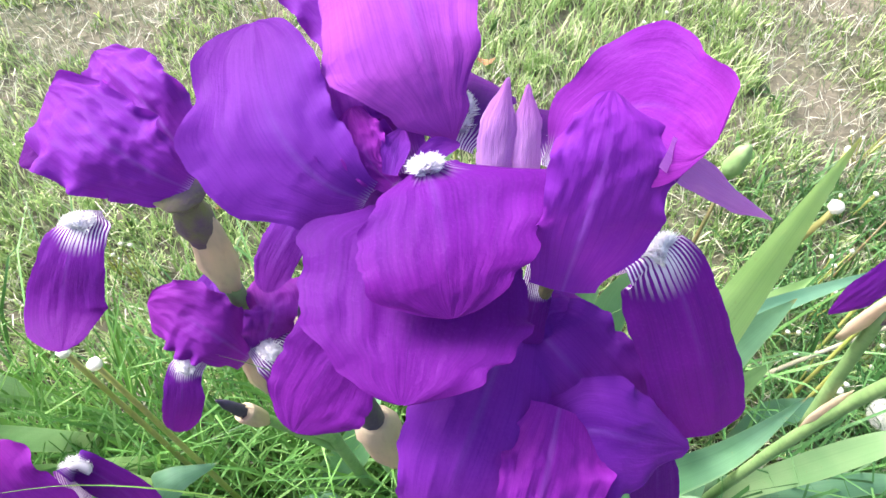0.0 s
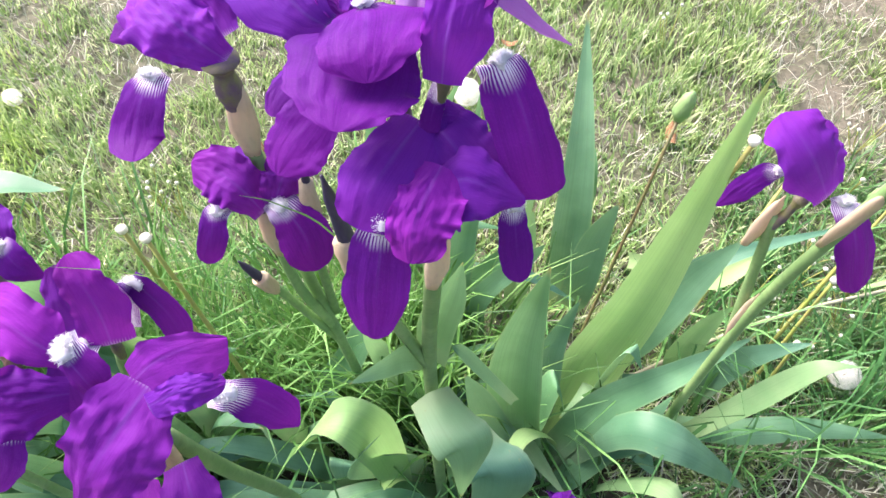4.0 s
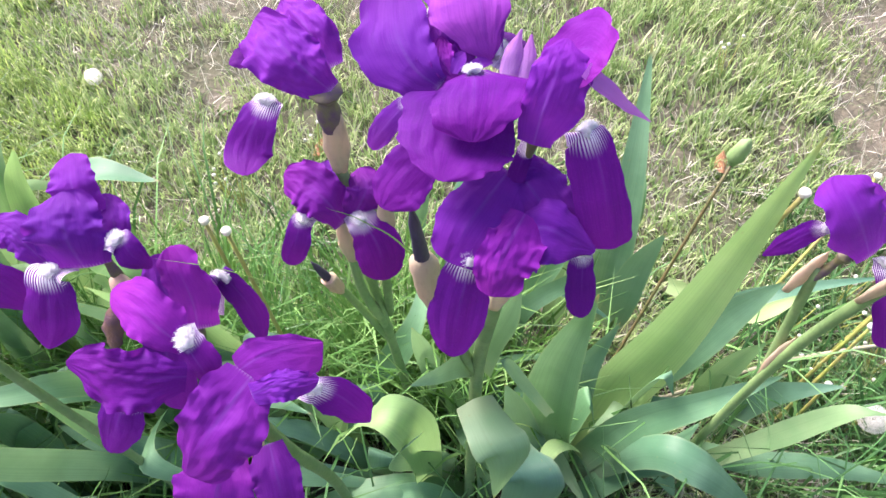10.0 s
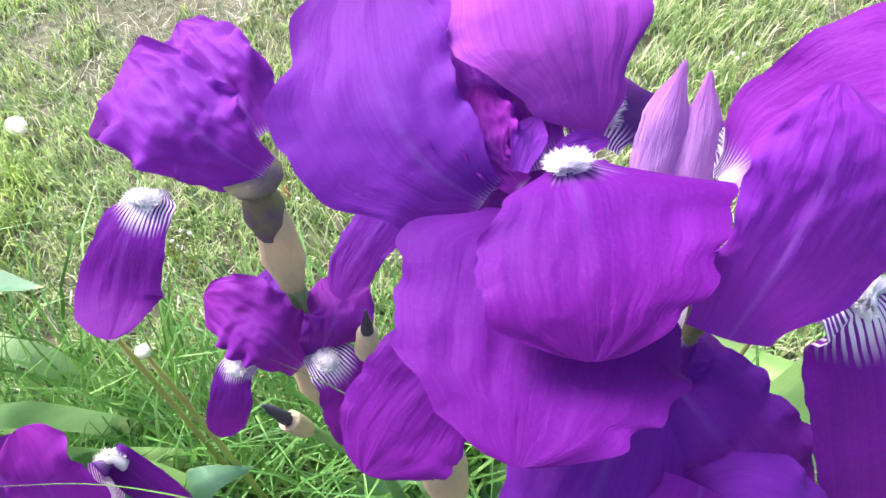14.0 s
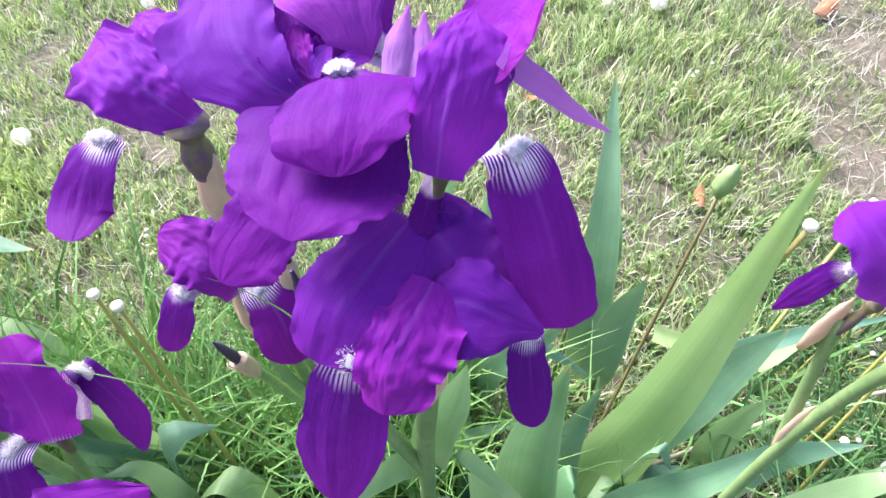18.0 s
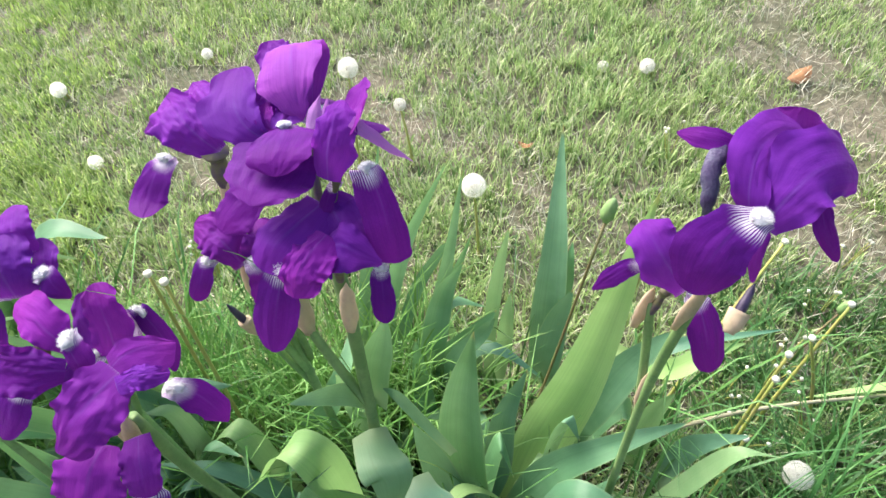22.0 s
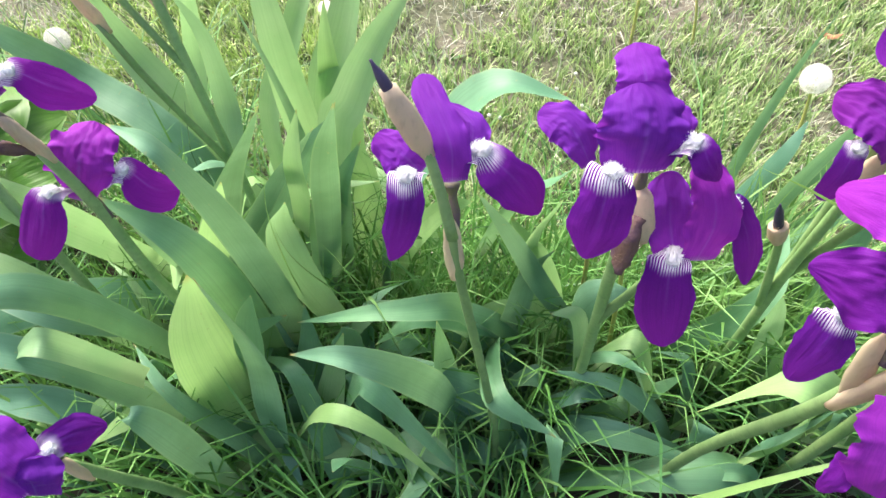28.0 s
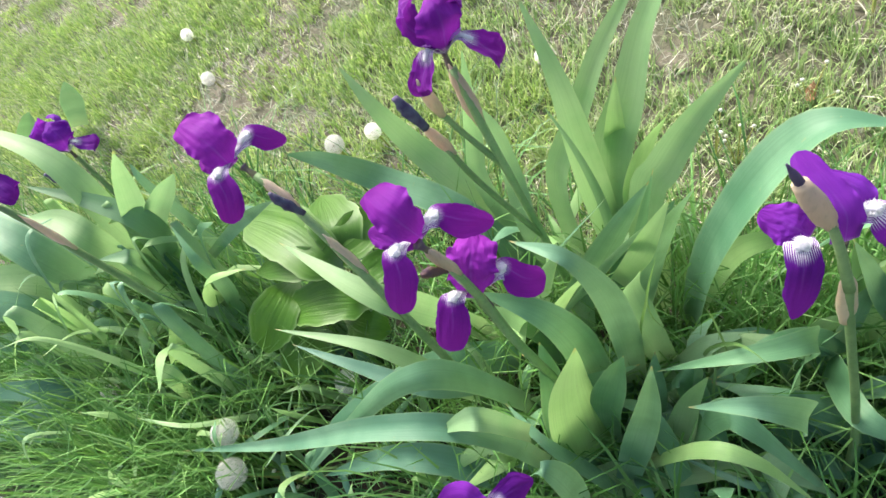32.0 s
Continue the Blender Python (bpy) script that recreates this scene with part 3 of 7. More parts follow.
# Near-black brown: bed soil with the shade between the leaves painted in.
M_SHADED_EARTH = plain("dark_shaded_earth", (0.028, 0.022, 0.015), (0.045, 0.034, 0.022), 30.0, 0.95, 0.0, None, 0.0, 1.0)
make_bed()


def scatter_blades(name, spots, lengths, widths, material, label, category, lie=0.35, bend=0.5, seed=1, lean=None):
    """Many thin grass blades in one mesh; lean: the way that each one bows."""
    rng = np.random.default_rng(seed)
    n = len(spots)
    az = rng.uniform(0, 6.283, n) if lean is None else lean
    ln = lengths
    out = np.stack([np.cos(az), np.sin(az)], 1)
    tilt = rng.uniform(0.05, 1.0, n) * lie
    turn = az + rng.uniform(-0.9, 0.9, n)
    side = np.stack([-np.sin(turn), np.cos(turn)], 1)
    verts = np.zeros((n, 7, 3), np.float32)
    for k, (s, wd) in enumerate(((0.0, 1.0), (0.4, 0.85), (0.75, 0.55))):
        r = ln * (np.sin(tilt) * s + bend * s * s * 0.5 * rng.uniform(0.3, 1.0, n))
        h = ln * (np.cos(tilt) * s - bend * s ** 3 * 0.35)
        c = np.concatenate([spots[:, :2] + out * r[:, None], (spots[:, 2] + h)[:, None]], 1)
        e = np.concatenate([side * (widths * wd / 2)[:, None], np.zeros((n, 1))], 1)
        verts[:, 2 * k], verts[:, 2 * k + 1] = c - e, c + e
    r = ln * (np.sin(tilt) + bend * 0.5)
    h = ln * (np.cos(tilt) - bend * 0.42)
    verts[:, 6] = np.concatenate([spots[:, :2] + out * r[:, None], (spots[:, 2] + np.maximum(h, 0.002))[:, None]], 1)
    tri = np.array([(0, 1, 3), (0, 3, 2), (2, 3, 5), (2, 5, 4), (4, 5, 6)])
    faces = (np.arange(n)[:, None, None] * 7 + tri[None]).reshape(-1, 3)
    me = bpy.data.meshes.new(name)
    me.vertices.add(n * 7)
    me.vertices.foreach_set("co", verts.ravel())
    me.loops.add(len(faces) * 3)
    me.loops.foreach_set("vertex_index", faces.astype(np.int32).ravel())
    me.polygons.add(len(faces))
    me.polygons.foreach_set("loop_start", np.arange(0, len(faces) * 3, 3, dtype=np.int32))
    me.materials.append(material)
    me.update(calc_edges=True)
    me.polygons.foreach_set("use_smooth", [True] * len(faces))
    tagged(new(name, me), label, category, kind="stuff")


def field(n, x0, x1, y0, y1, seed, clump=0.0, near=None):
    """n spots on the lawn, gathered in tufts; near: pulls them towards one edge in depth."""
    rng = np.random.default_rng(seed)
    x, y = rng.uniform(x0, x1, n), y0 + (y1 - y0) * rng.uniform(0, 1, n) ** (near or 1.0)
    if clump:
        m = max(1, int(n / 14))
        cx, cy = rng.uniform(x0, x1, m), y0 + (y1 - y0) * rng.uniform(0, 1, m) ** (near or 1.0)
        k = rng.integers(0, m, n)
        pick = rng.uniform(0, 1, n) < clump
        x = np.where(pick, cx[k] + rng.normal(0, 0.012, n), x)
        y = np.where(pick, cy[k] + rng.normal(0, 0.012, n), y)
    z = SLOPE * (y - 0.1)
    return np.stack([x, y, z], 1), rng


M_FRESH = grass_material("fresh_grass", [(0.0, (0.06, 0.18, 0.035)), (0.5, (0.12, 0.30, 0.07)), (1.0, (0.24, 0.42, 0.15))], 0.35, 0.12)


M_WEED = grass_material("weed_grass", [(0.0, (0.022, 0.07, 0.018)), (0.5, (0.042, 0.125, 0.028)), (1.0, (0.10, 0.22, 0.06))], 0.16, 0.06)


M_LUSH = grass_material("lush_blades", [(0.0, (0.12, 0.25, 0.045)), (0.35, (0.26, 0.43, 0.10)), (0.7, (0.43, 0.60, 0.17)), (1.0, (0.62, 0.68, 0.30))], 0.4, 0.2, (0.45, 0.56, 0.16))


def tuft_noise(x, y, scale, z):
    return np.array([noise.noise((a * scale, b * scale, z)) for a, b in zip(x, y)])


def tufts(n, x0, x1, y0, y1, seed, blades=13, spread=0.010, bare=0.0, near=1.35):
    """Spots in tufts that thin out in bare patches, with one leaning direction and one height a tuft."""
    rng = np.random.default_rng(seed)
    cx, cy = rng.uniform(x0, x1, n), y0 + (y1 - y0) * rng.uniform(0, 1, n) ** near
    thick = tuft_noise(cx, cy, 2.6, 5) + 0.7 * tuft_noise(cx, cy, 8.5, 6) + rng.uniform(-0.25, 0.25, n)
    keep = thick > bare
    cx, cy, thick = cx[keep], cy[keep], thick[keep]
    k = np.repeat(np.arange(len(cx)), blades)
    x, y = cx[k] + rng.normal(0, spread, len(k)), cy[k] + rng.normal(0, spread, len(k))
    tall = np.clip(0.75 + 0.6 * thick, 0.6, 1.35)[k] * rng.uniform(0.5, 1.1, len(k))
    lean = rng.uniform(0, 6.283, len(cx))[k] + rng.normal(0, 1.1, len(k))
    return np.stack([x, y, SLOPE * (y - 0.1)], 1), tall, lean, rng


def edge_grass(n, seed):
    """Spots between the paving's edge and the leaf fans."""
    s, r = field(n, -2.1, -1.0, -0.32, 0.02, seed, 0.3)
    return s[s[:, 1] > -0.2 + 0.0934 * (s[:, 0] + 1.02) + r.uniform(-0.02, 0.03, len(s))]


def lawn():
    s, tall, lean, r = tufts(34000, -3.4, 2.0, 0.22, 2.7, 11, 10, 0.010, -0.33)
    scatter_blades("lawn_grass", s, 0.045 * tall, r.uniform(0.0016, 0.0036, len(s)), M_LAWN,
                   "short upright lawn grass in tufts, yellowish green", "grass", 0.55, 0.5, 3, lean)
    s, tall, lean, r = tufts(13000, -3.4, -0.55, 0.3, 2.7, 27, 10, 0.010, -0.5)
    keep = s[:, 0] < -0.75 + 0.5 * tuft_noise(s[:, 0], s[:, 1], 3.0, 8) + r.uniform(-0.2, 0.2, len(s))
    s, tall, lean = s[keep], tall[keep], lean[keep]
    scatter_blades("lush_grass", s, 0.052 * tall, r.uniform(0.0018, 0.0036, len(s)), M_LUSH,
                   "denser yellow-green lawn grass in upright tufts", "grass", 0.5, 0.5, 28, lean)
    s, r = field(80000, -3.4, 2.0, 0.2, 2.7, 22, 0.35, 1.4)
    scatter_blades("cut_grass", s, r.uniform(0.008, 0.026, len(s)), r.uniform(0.0012, 0.0028, len(s)), M_CUT,
                   "thin closely cut grass between the tufts", "grass", 1.1, 0.4, 23)
    s, r = field(95000, -3.4, 2.0, 0.2, 2.7, 12, 0.3, 1.4)
    s = s[tuft_noise(s[:, 0], s[:, 1], 2.6, 5) + 0.7 * tuft_noise(s[:, 0], s[:, 1], 8.5, 6) + r.uniform(-0.4, 0.4, len(s)) < 0.2]
    s[:, 2] += r.uniform(0.002, 0.016, len(s))
    scatter_blades("grass_clippings", s, r.uniform(0.01, 0.045, len(s)), r.uniform(0.0008, 0.0019, len(s)), M_STRAW,
                   "grey and straw-coloured mowing clippings lying on the lawn", "straw", 1.55, 0.1, 4)
    s, tall, lean, r = tufts(900, -2.5, 1.6, 0.32, 2.4, 24, 7, 0.012, 0.02)
    scatter_blades("lawn_weeds", s, 0.028 * tall, r.uniform(0.004, 0.008, len(s)), M_WEED,
                   "small broad-leaved green weeds in the lawn", "weed", 1.0, 0.5, 25)
    s, r = field(10000, -2.4, 1.4, -0.45, 0.4, 13, 0.7)
    s = s[~((s[:, 0] < -1.0) & (s[:, 1] < -0.19))]
    s = np.concatenate([s, edge_grass(8000, 31)])
    r = np.random.default_rng(32)
    scatter_blades("bed_grass", s, r.uniform(0.03, 0.12, len(s)), r.uniform(0.0016, 0.0034, len(s)), M_GRASS,
                   "thick green grass growing between the iris plants", "grass", 0.7, 0.6, 5)
    s, r = field(3600, 0.34, 1.0, 0.3, 0.66, 21, 0.7)
    scatter_blades("weedy_grass", s, r.uniform(0.03, 0.075, len(s)), r.uniform(0.002, 0.005, len(s)), M_WEED,
                   "rough green grass and weeds at the end of the bed", "grass", 0.8, 0.6, 8)
    s, r = field(1700, -1.25, 0.75, -0.12, 0.42, 14, 0.75)
    scatter_blades("tall_bed_grass", s, r.uniform(0.12, 0.3, len(s)), r.uniform(0.0022, 0.0048, len(s)), M_GRASS,
                   "long arching grass blades among the iris leaves", "grass", 0.55, 0.75, 6)
    parts = [field(700, -0.17, 0.03, 0.22, 0.36, 15, 0.5), field(3200, -1.6, -0.85, -0.18, 0.22, 16, 0.6), field(500, -0.42, -0.2, 0.14, 0.34, 17, 0.5),
             field(1300, -0.75, -0.2, -0.04, 0.26, 18, 0.6), field(420, 0.66, 1.0, 0.5, 1.0, 19, 0.8)]
    s, r = np.concatenate([p[0] for p in parts]), parts[0][1]
    scatter_blades("fresh_grass", s, r.uniform(0.13, 0.3, len(s)), r.uniform(0.0025, 0.005, len(s)), M_FRESH,
                   "upright fresh green grass between the leaf fans", "grass", 0.3, 0.45, 7)


lawn()


def far_lawn():
    """Coarser grass that carries the lawn on all round."""
    rng = np.random.default_rng(31)
    x, y = rng.uniform(-7, 6, 170000), rng.uniform(-4, 8, 170000)
    keep = ~((x > -3.4) & (x < 2.0) & (y > 0.2) & (y < 2.7)) & ~((x > -2.3) & (x < 0.65) & (y > -0.45) & (y < 0.3)) & ~((x < -1.0) & (y > -1.62) & (y < -0.22)) & ((x ** 2 + (y + 0.1) ** 2) > 0.5)
    s = np.stack([x, y, SLOPE * (np.clip(y, -3, 9) - 0.1)], 1)[keep]
    scatter_blades("outer_lawn_grass", s, rng.uniform(0.04, 0.1, len(s)), rng.uniform(0.007, 0.018, len(s)), M_LUSH,
                   "rough green lawn grass spreading round the bed", "grass", 0.9, 0.5, 32)


far_lawn()

# ---- iris stalks with their flowers ----
IRIS = "iris flower stalks"


def hero():
    k = thing("iris_stalk", "tall iris stalk crowded with three open purple flowers", "flower", IRIS)
    # upper flower
    fl = flower_core(k, (0.0, 0.182, 0.583), (0.008, 0.165, 0.553), 0.7)
    lobe(fl, "fall", [(-0.0046, 0.1723, 0.5994), (-0.0027, 0.1635, 0.6004), (-0.0012, 0.1548, 0.6003), (-0.0002, 0.148, 0.5977), (0.0006, 0.1435, 0.5926)], [0.0023, 0.011, 0.0145, 0.0152, 0.0131, 0.008], [0.0063, 0.0224, 0.0195, 0.0157, 0.0112, 0.0076], (0.99, 0.13, 0.08), 101, 0.04, 0.08, 0.28, 0.44, None, (0, 0.1, 0.003, 300))
    lobe(fl, "fall", [(-0.0028, 0.1667, 0.5916), (-0.0049, 0.156, 0.5901), (-0.0064, 0.146, 0.589), (-0.0073, 0.138, 0.5876), (-0.0077, 0.1316, 0.5842)], [0.0129, 0.0235, 0.0219, 0.0188, 0.0124, 0.008], [0.0151, 0.0201, 0.0212, 0.0192, 0.0143, 0.008], (0.99, -0.10, -0.10), 102, 0.05, 0.1, 0.25, 0.52)
    lobe(fl, "fall", [(-0.0172, 0.1551, 0.5742), (-0.0238, 0.1467, 0.5695), (-0.0285, 0.1409, 0.5647), (-0.0317, 0.1358, 0.5593)], [0.008, 0.0104, 0.0091, 0.0052], [0.008, 0.0113, 0.0125, 0.0069], (0.89, -0.36, -0.28), 103, 0.06, 0.1, 0.3, 0.6)
    lobe(fl, "fall", [(0.0004, 0.1797, 0.5967), (0.0022, 0.192, 0.5944), (0.0036, 0.2064, 0.59), (0.0052, 0.219, 0.5831)], [0.0044, 0.0083, 0.0117, 0.0113], [0.0044, 0.0083, 0.0117, 0.0113], (-0.96, 0.21, 0.17), 104, 0.06, 0.1, 0.3, 0.3, None, (0.15, 0.5, 0.003, 160))
    lobe(fl, "standard", [(-0.0161, 0.1695, 0.592), (-0.0244, 0.1705, 0.5973), (-0.0316, 0.1771, 0.6022), (-0.0366, 0.1876, 0.6056), (-0.04, 0.2025, 0.609)], [0.0024, 0.009, 0.0111, 0.0119, 0.0118, 0.0089], [0.0027, 0.0101, 0.0164, 0.0167, 0.0133, 0.008], (-0.92, -0.33, -0.22), 105, 0.05, -0.12, 0.2, 0.1)
    lobe(fl, "standard", [(-0.0139, 0.1715, 0.5935), (-0.0189, 0.1775, 0.5985), (-0.022, 0.1845, 0.6018), (-0.0242, 0.1953, 0.6035)], [0.0033, 0.0081, 0.0082, 0.0046], [0.0033, 0.0071, 0.0082, 0.0046], (-0.97, -0.22, -0.14), 106, 0.3, -0.2, 0.3, 0.1)
    lobe(fl, "standard", [(0.0021, 0.1883, 0.5954), (-0.0076, 0.2177, 0.6096), (-0.0118, 0.2107, 0.6206), (-0.0084, 0.1979, 0.6186), (-0.0046, 0.1878, 0.6131), (-0.0014, 0.1821, 0.6046), (0.0008, 0.1797, 0.5973)], [0.0023, 0.0115, 0.0154, 0.0172, 0.0182, 0.0101, 0.0009], [0.0023, 0.0115, 0.0143, 0.0146, 0.0108, 0.0053, 0.0009], (0.95, 0.26, 0.17), 107, 0.035, 0.12, 0.06, 0.12, M_STANDARD_PALE_LIT)
    lobe(fl, "standard", [(-0.0072, 0.1747, 0.5956), (-0.0188, 0.2061, 0.6038), (-0.0293, 0.2194, 0.6087), (-0.0339, 0.2253, 0.6118)], [0.0033, 0.009, 0.0099, 0.0062], [0.0033, 0.009, 0.0099, 0.0062], (-0.79, -0.50, -0.35), 108, 0.12, -0.12, 0.35, 0.1)
    lobe(fl, "style_arm", [(-0.0112, 0.1717, 0.5973), (-0.0102, 0.1762, 0.5999), (-0.0088, 0.1805, 0.6011)], [0.0015, 0.0028, 0.0009], [0.0015, 0.0028, 0.0011], (-0.96, 0.22, 0.18), 110, 0.06, -0.25, 0.4, 0.2, M_STANDARD)
    lobe(fl, "style_arm", [(-0.0065, 0.1726, 0.5978), (-0.0027, 0.1751, 0.6001), (0.002, 0.1773, 0.5998)], [0.0019, 0.0021, 0.0009], [0.0015, 0.0025, 0.0011], (-0.49, 0.70, 0.52), 111, 0.06, -0.25, 0.4, 0.2, M_STANDARD)
    lobe(fl, "standard", [(-0.0059, 0.173, 0.5926), (-0.0107, 0.1726, 0.5905), (-0.0166, 0.1723, 0.5879), (-0.0228, 0.1744, 0.5858)], [0.0077, 0.0089, 0.0079, 0.0058], [0.0055, 0.0067, 0.0068, 0.0046], (0.15, -0.80, -0.58), 112, 0.1, 0.1, 0.3, 0.1)
    lobe(fl, "standard", [(-0.0104, 0.1717, 0.5941), (-0.0144, 0.1739, 0.5971), (-0.0168, 0.1779, 0.6), (-0.019, 0.1842, 0.6028)], [0.002, 0.0032, 0.0045, 0.0033], [0.002, 0.0043, 0.0047, 0.0024], (-0.93, -0.30, -0.20), 113, 0.28, -0.2, 0.3, 0.1, M_STANDARD_WARM_LIT)
    # flower beside it
    fl = flower_core(k, (0.021, 0.163, 0.58), (0.016, 0.155, 0.55), 0.6)
    lobe(fl, "standard", [(0.0185, 0.1729, 0.5975), (0.0253, 0.1748, 0.6056), (0.0317, 0.1727, 0.6132), (0.0361, 0.1661, 0.6176), (0.0391, 0.1584, 0.6181)], [0.0023, 0.0041, 0.0062, 0.0163, 0.0134], [0.0023, 0.0112, 0.0133, 0.0095, 0.0048], (0.12, 0.81, 0.58), 123, 0.06, -0.1, 0.25, 0.02, M_STANDARD_WARM_LIT)
    lobe(fl, "standard", [(0.0337, 0.1607, 0.6144), (0.041, 0.1613, 0.6084), (0.0498, 0.1629, 0.6008), (0.0593, 0.1638, 0.5938)], [0.0026, 0.0029, 0.0022, 0.0003], [0.0026, 0.0028, 0.0014, 0.0003], (0.52, 0.70, 0.50), 124, 0.05, 0.05, 0.1, 0.3, M_STYLE)
    lobe(fl, "standard", [(0.0209, 0.1533, 0.5857), (0.0223, 0.1556, 0.601), (0.0245, 0.1606, 0.6107), (0.0256, 0.166, 0.6159), (0.0267, 0.1724, 0.6168)], [0.0065, 0.0127, 0.0123, 0.0096, 0.0031], [0.0061, 0.008, 0.0083, 0.0063, 0.0024], (-0.98, 0.17, 0.14), 125, 0.11, 0.15, 0.12, 0.15)
    lobe(fl, "fall", [(0.0363, 0.1614, 0.5802), (0.0385, 0.159, 0.5901), (0.0434, 0.1544, 0.5843), (0.048, 0.1493, 0.5749), (0.052, 0.1434, 0.5644), (0.0559, 0.1383, 0.5532)], [0.0038, 0.0088, 0.011, 0.0119, 0.0112, 0.0086], [0.0023, 0.0054, 0.0066, 0.0073, 0.0082, 0.0081], (0.97, 0.19, 0.12), 122, 0.035, 0.1, 0.09, 0.17, None, (0.14, 0.3, 0.0036, 340))
    lobe(fl, "fall", [(0.0206, 0.175, 0.5953), (0.0236, 0.1853, 0.5928), (0.027, 0.1976, 0.5869), (0.0301, 0.2091, 0.5791)], [0.0033, 0.0064, 0.0089, 0.0083], [0.0033, 0.0064, 0.0089, 0.0083], (-0.96, 0.22, 0.18), 126, 0.06, 0.1, 0.3, 0.3, None, (0.15, 0.5, 0.003, 160))
    lobe(fl, "style_arm", [(0.008, 0.1716, 0.598), (0.0085, 0.1766, 0.6048), (0.0107, 0.1829, 0.6111)], [0.0034, 0.0039, 0.0005], [0.0032, 0.0031, 0.0006], (-0.99, 0.12, 0.11), 130, 0.03, 0.3, 0.1, 0.4, M_STYLE)
    lobe(fl, "style_arm", [(0.014, 0.172, 0.5976), (0.0143, 0.1771, 0.6044), (0.0143, 0.1823, 0.61)], [0.003, 0.0027, 0.0005], [0.0032, 0.0027, 0.0006], (-1.00, 0.03, 0.04), 131, 0.03, 0.3, 0.1, 0.4, M_STYLE)
    # lower flower
    fl = flower_core(k, (0.02, 0.148, 0.549), (0.016, 0.154, 0.515), 1.0)
    lobe(fl, "fall", [(0.0066, 0.1348, 0.5548), (0.0053, 0.1234, 0.5555), (0.0043, 0.1161, 0.548), (0.0031, 0.1083, 0.5362), (0.0028, 0.0985, 0.5217)], [0.0044, 0.0067, 0.0101, 0.0113, 0.0075], [0.0044, 0.0077, 0.0096, 0.0108, 0.0075], (0.98, 0.02, -0.18), 141, 0.04, 0.1, 0.2, 0.02, None, (0.12, 0.42, 0.0038, 240))
    lobe(fl, "fall", [(0.044, 0.1475, 0.5467), (0.0463, 0.1406, 0.5462), (0.0472, 0.1364, 0.5405), (0.0486, 0.1323, 0.5322), (0.0507, 0.1255, 0.5219)], [0.0025, 0.004, 0.006, 0.0066, 0.0057], [0.0025, 0.0035, 0.0045, 0.0056, 0.0052], (0.99, 0.15, -0.09), 142, 0.04, 0.1, 0.22, 0.02, None, (0.1, 0.36, 0.0034, 200))
    lobe(fl, "fall", [(0.022, 0.152, 0.548), (0.024, 0.168, 0.552), (0.026, 0.18, 0.54), (0.027, 0.184, 0.52)], [0.004, 0.0075, 0.01, 0.009], [0.004, 0.0075, 0.01, 0.009], (-1, 0.1, 0), 143)
    lobe(fl, "standard", [(0.0132, 0.1572, 0.5668), (0.0069, 0.1399, 0.5674), (0.0016, 0.1275, 0.5646), (-0.0022, 0.1187, 0.5555)], [0.0082, 0.012, 0.0119, 0.0073], [0.0112, 0.0166, 0.0172, 0.0113], (0.93, -0.23, -0.29), 144, 0.06, 0.12, 0.16, 0.12)
    lobe(fl, "standard", [(0.0219, 0.1392, 0.5649), (0.0184, 0.127, 0.5645), (0.0154, 0.1176, 0.5599), (0.0145, 0.1103, 0.5508)], [0.006, 0.0088, 0.0084, 0.005], [0.0091, 0.0134, 0.0122, 0.0058], (0.98, -0.08, -0.19), 145, 0.13, 0.15, 0.16, 0.15, M_STANDARD_WARM_LIT)
    lobe(fl, "standard", [(0.0204, 0.1363, 0.558), (0.0286, 0.1347, 0.5644), (0.0375, 0.1335, 0.5624), (0.0494, 0.1344, 0.5552)], [0.0103, 0.0174, 0.0107, 0.002], [0.0067, 0.0107, 0.009, 0.0017], (0.24, 0.80, 0.56), 146, 0.06, 0.1, 0.05, 0.12)
    lobe(fl, "standard", [(0.0146, 0.1623, 0.5642), (0.0232, 0.1509, 0.5646), (0.0306, 0.1437, 0.5608), (0.0372, 0.1385, 0.5536)], [0.0081, 0.0125, 0.0115, 0.006], [0.0081, 0.014, 0.0136, 0.0084], (0.76, 0.57, 0.32), 147, 0.09, 0.15, 0.2, 0.25)
    lobe(fl, "standard", [(0.017, 0.1552, 0.5577), (0.0187, 0.1578, 0.5668), (0.0237, 0.1598, 0.5676), (0.032, 0.1624, 0.5609)], [0.003, 0.0041, 0.0036, 0.0023], [0.0038, 0.0056, 0.0053, 0.0038], (-0.04, 0.80, 0.59), 148, 0.2, 0.16, 0.25, 0.1)
    lobe(fl, "fall", [(0.0194, 0.1665, 0.5752), (0.0178, 0.1592, 0.5725), (0.0161, 0.1529, 0.5656)], [0.003, 0.0033, 0.0039], [0.003, 0.0033, 0.0036], (0.97, -0.10, -0.20), 149, 0.08, 0.14, 0.1, 0)
    stem(k, [(0.012, 0.17, -0.02), (0.008, 0.172, 0.2), (0.007, 0.174, 0.36), (0.014, 0.16, 0.47), (0.015, 0.155, 0.53)], 0.0046)
    stem(k, [(0.014, 0.16, 0.47), (0.006, 0.165, 0.53), (0.004, 0.172, 0.565)], 0.003, "branch")
    spathe(k, (0.014, 0.157, 0.465), (0.021, 0.150, 0.518), 0.0055, 1)
    spathe(k, (0.013, 0.158, 0.50), (0.006, 0.167, 0.55), 0.0055, 2)
    spathe(k, (0.016, 0.158, 0.52), (0.02, 0.164, 0.555), 0.005, 3)
    # furled bud on its own side branch
    stem(k, [(0.006, 0.174, 0.35), (-0.012, 0.17, 0.41), (-0.022, 0.167, 0.45)], 0.0035, "branch")
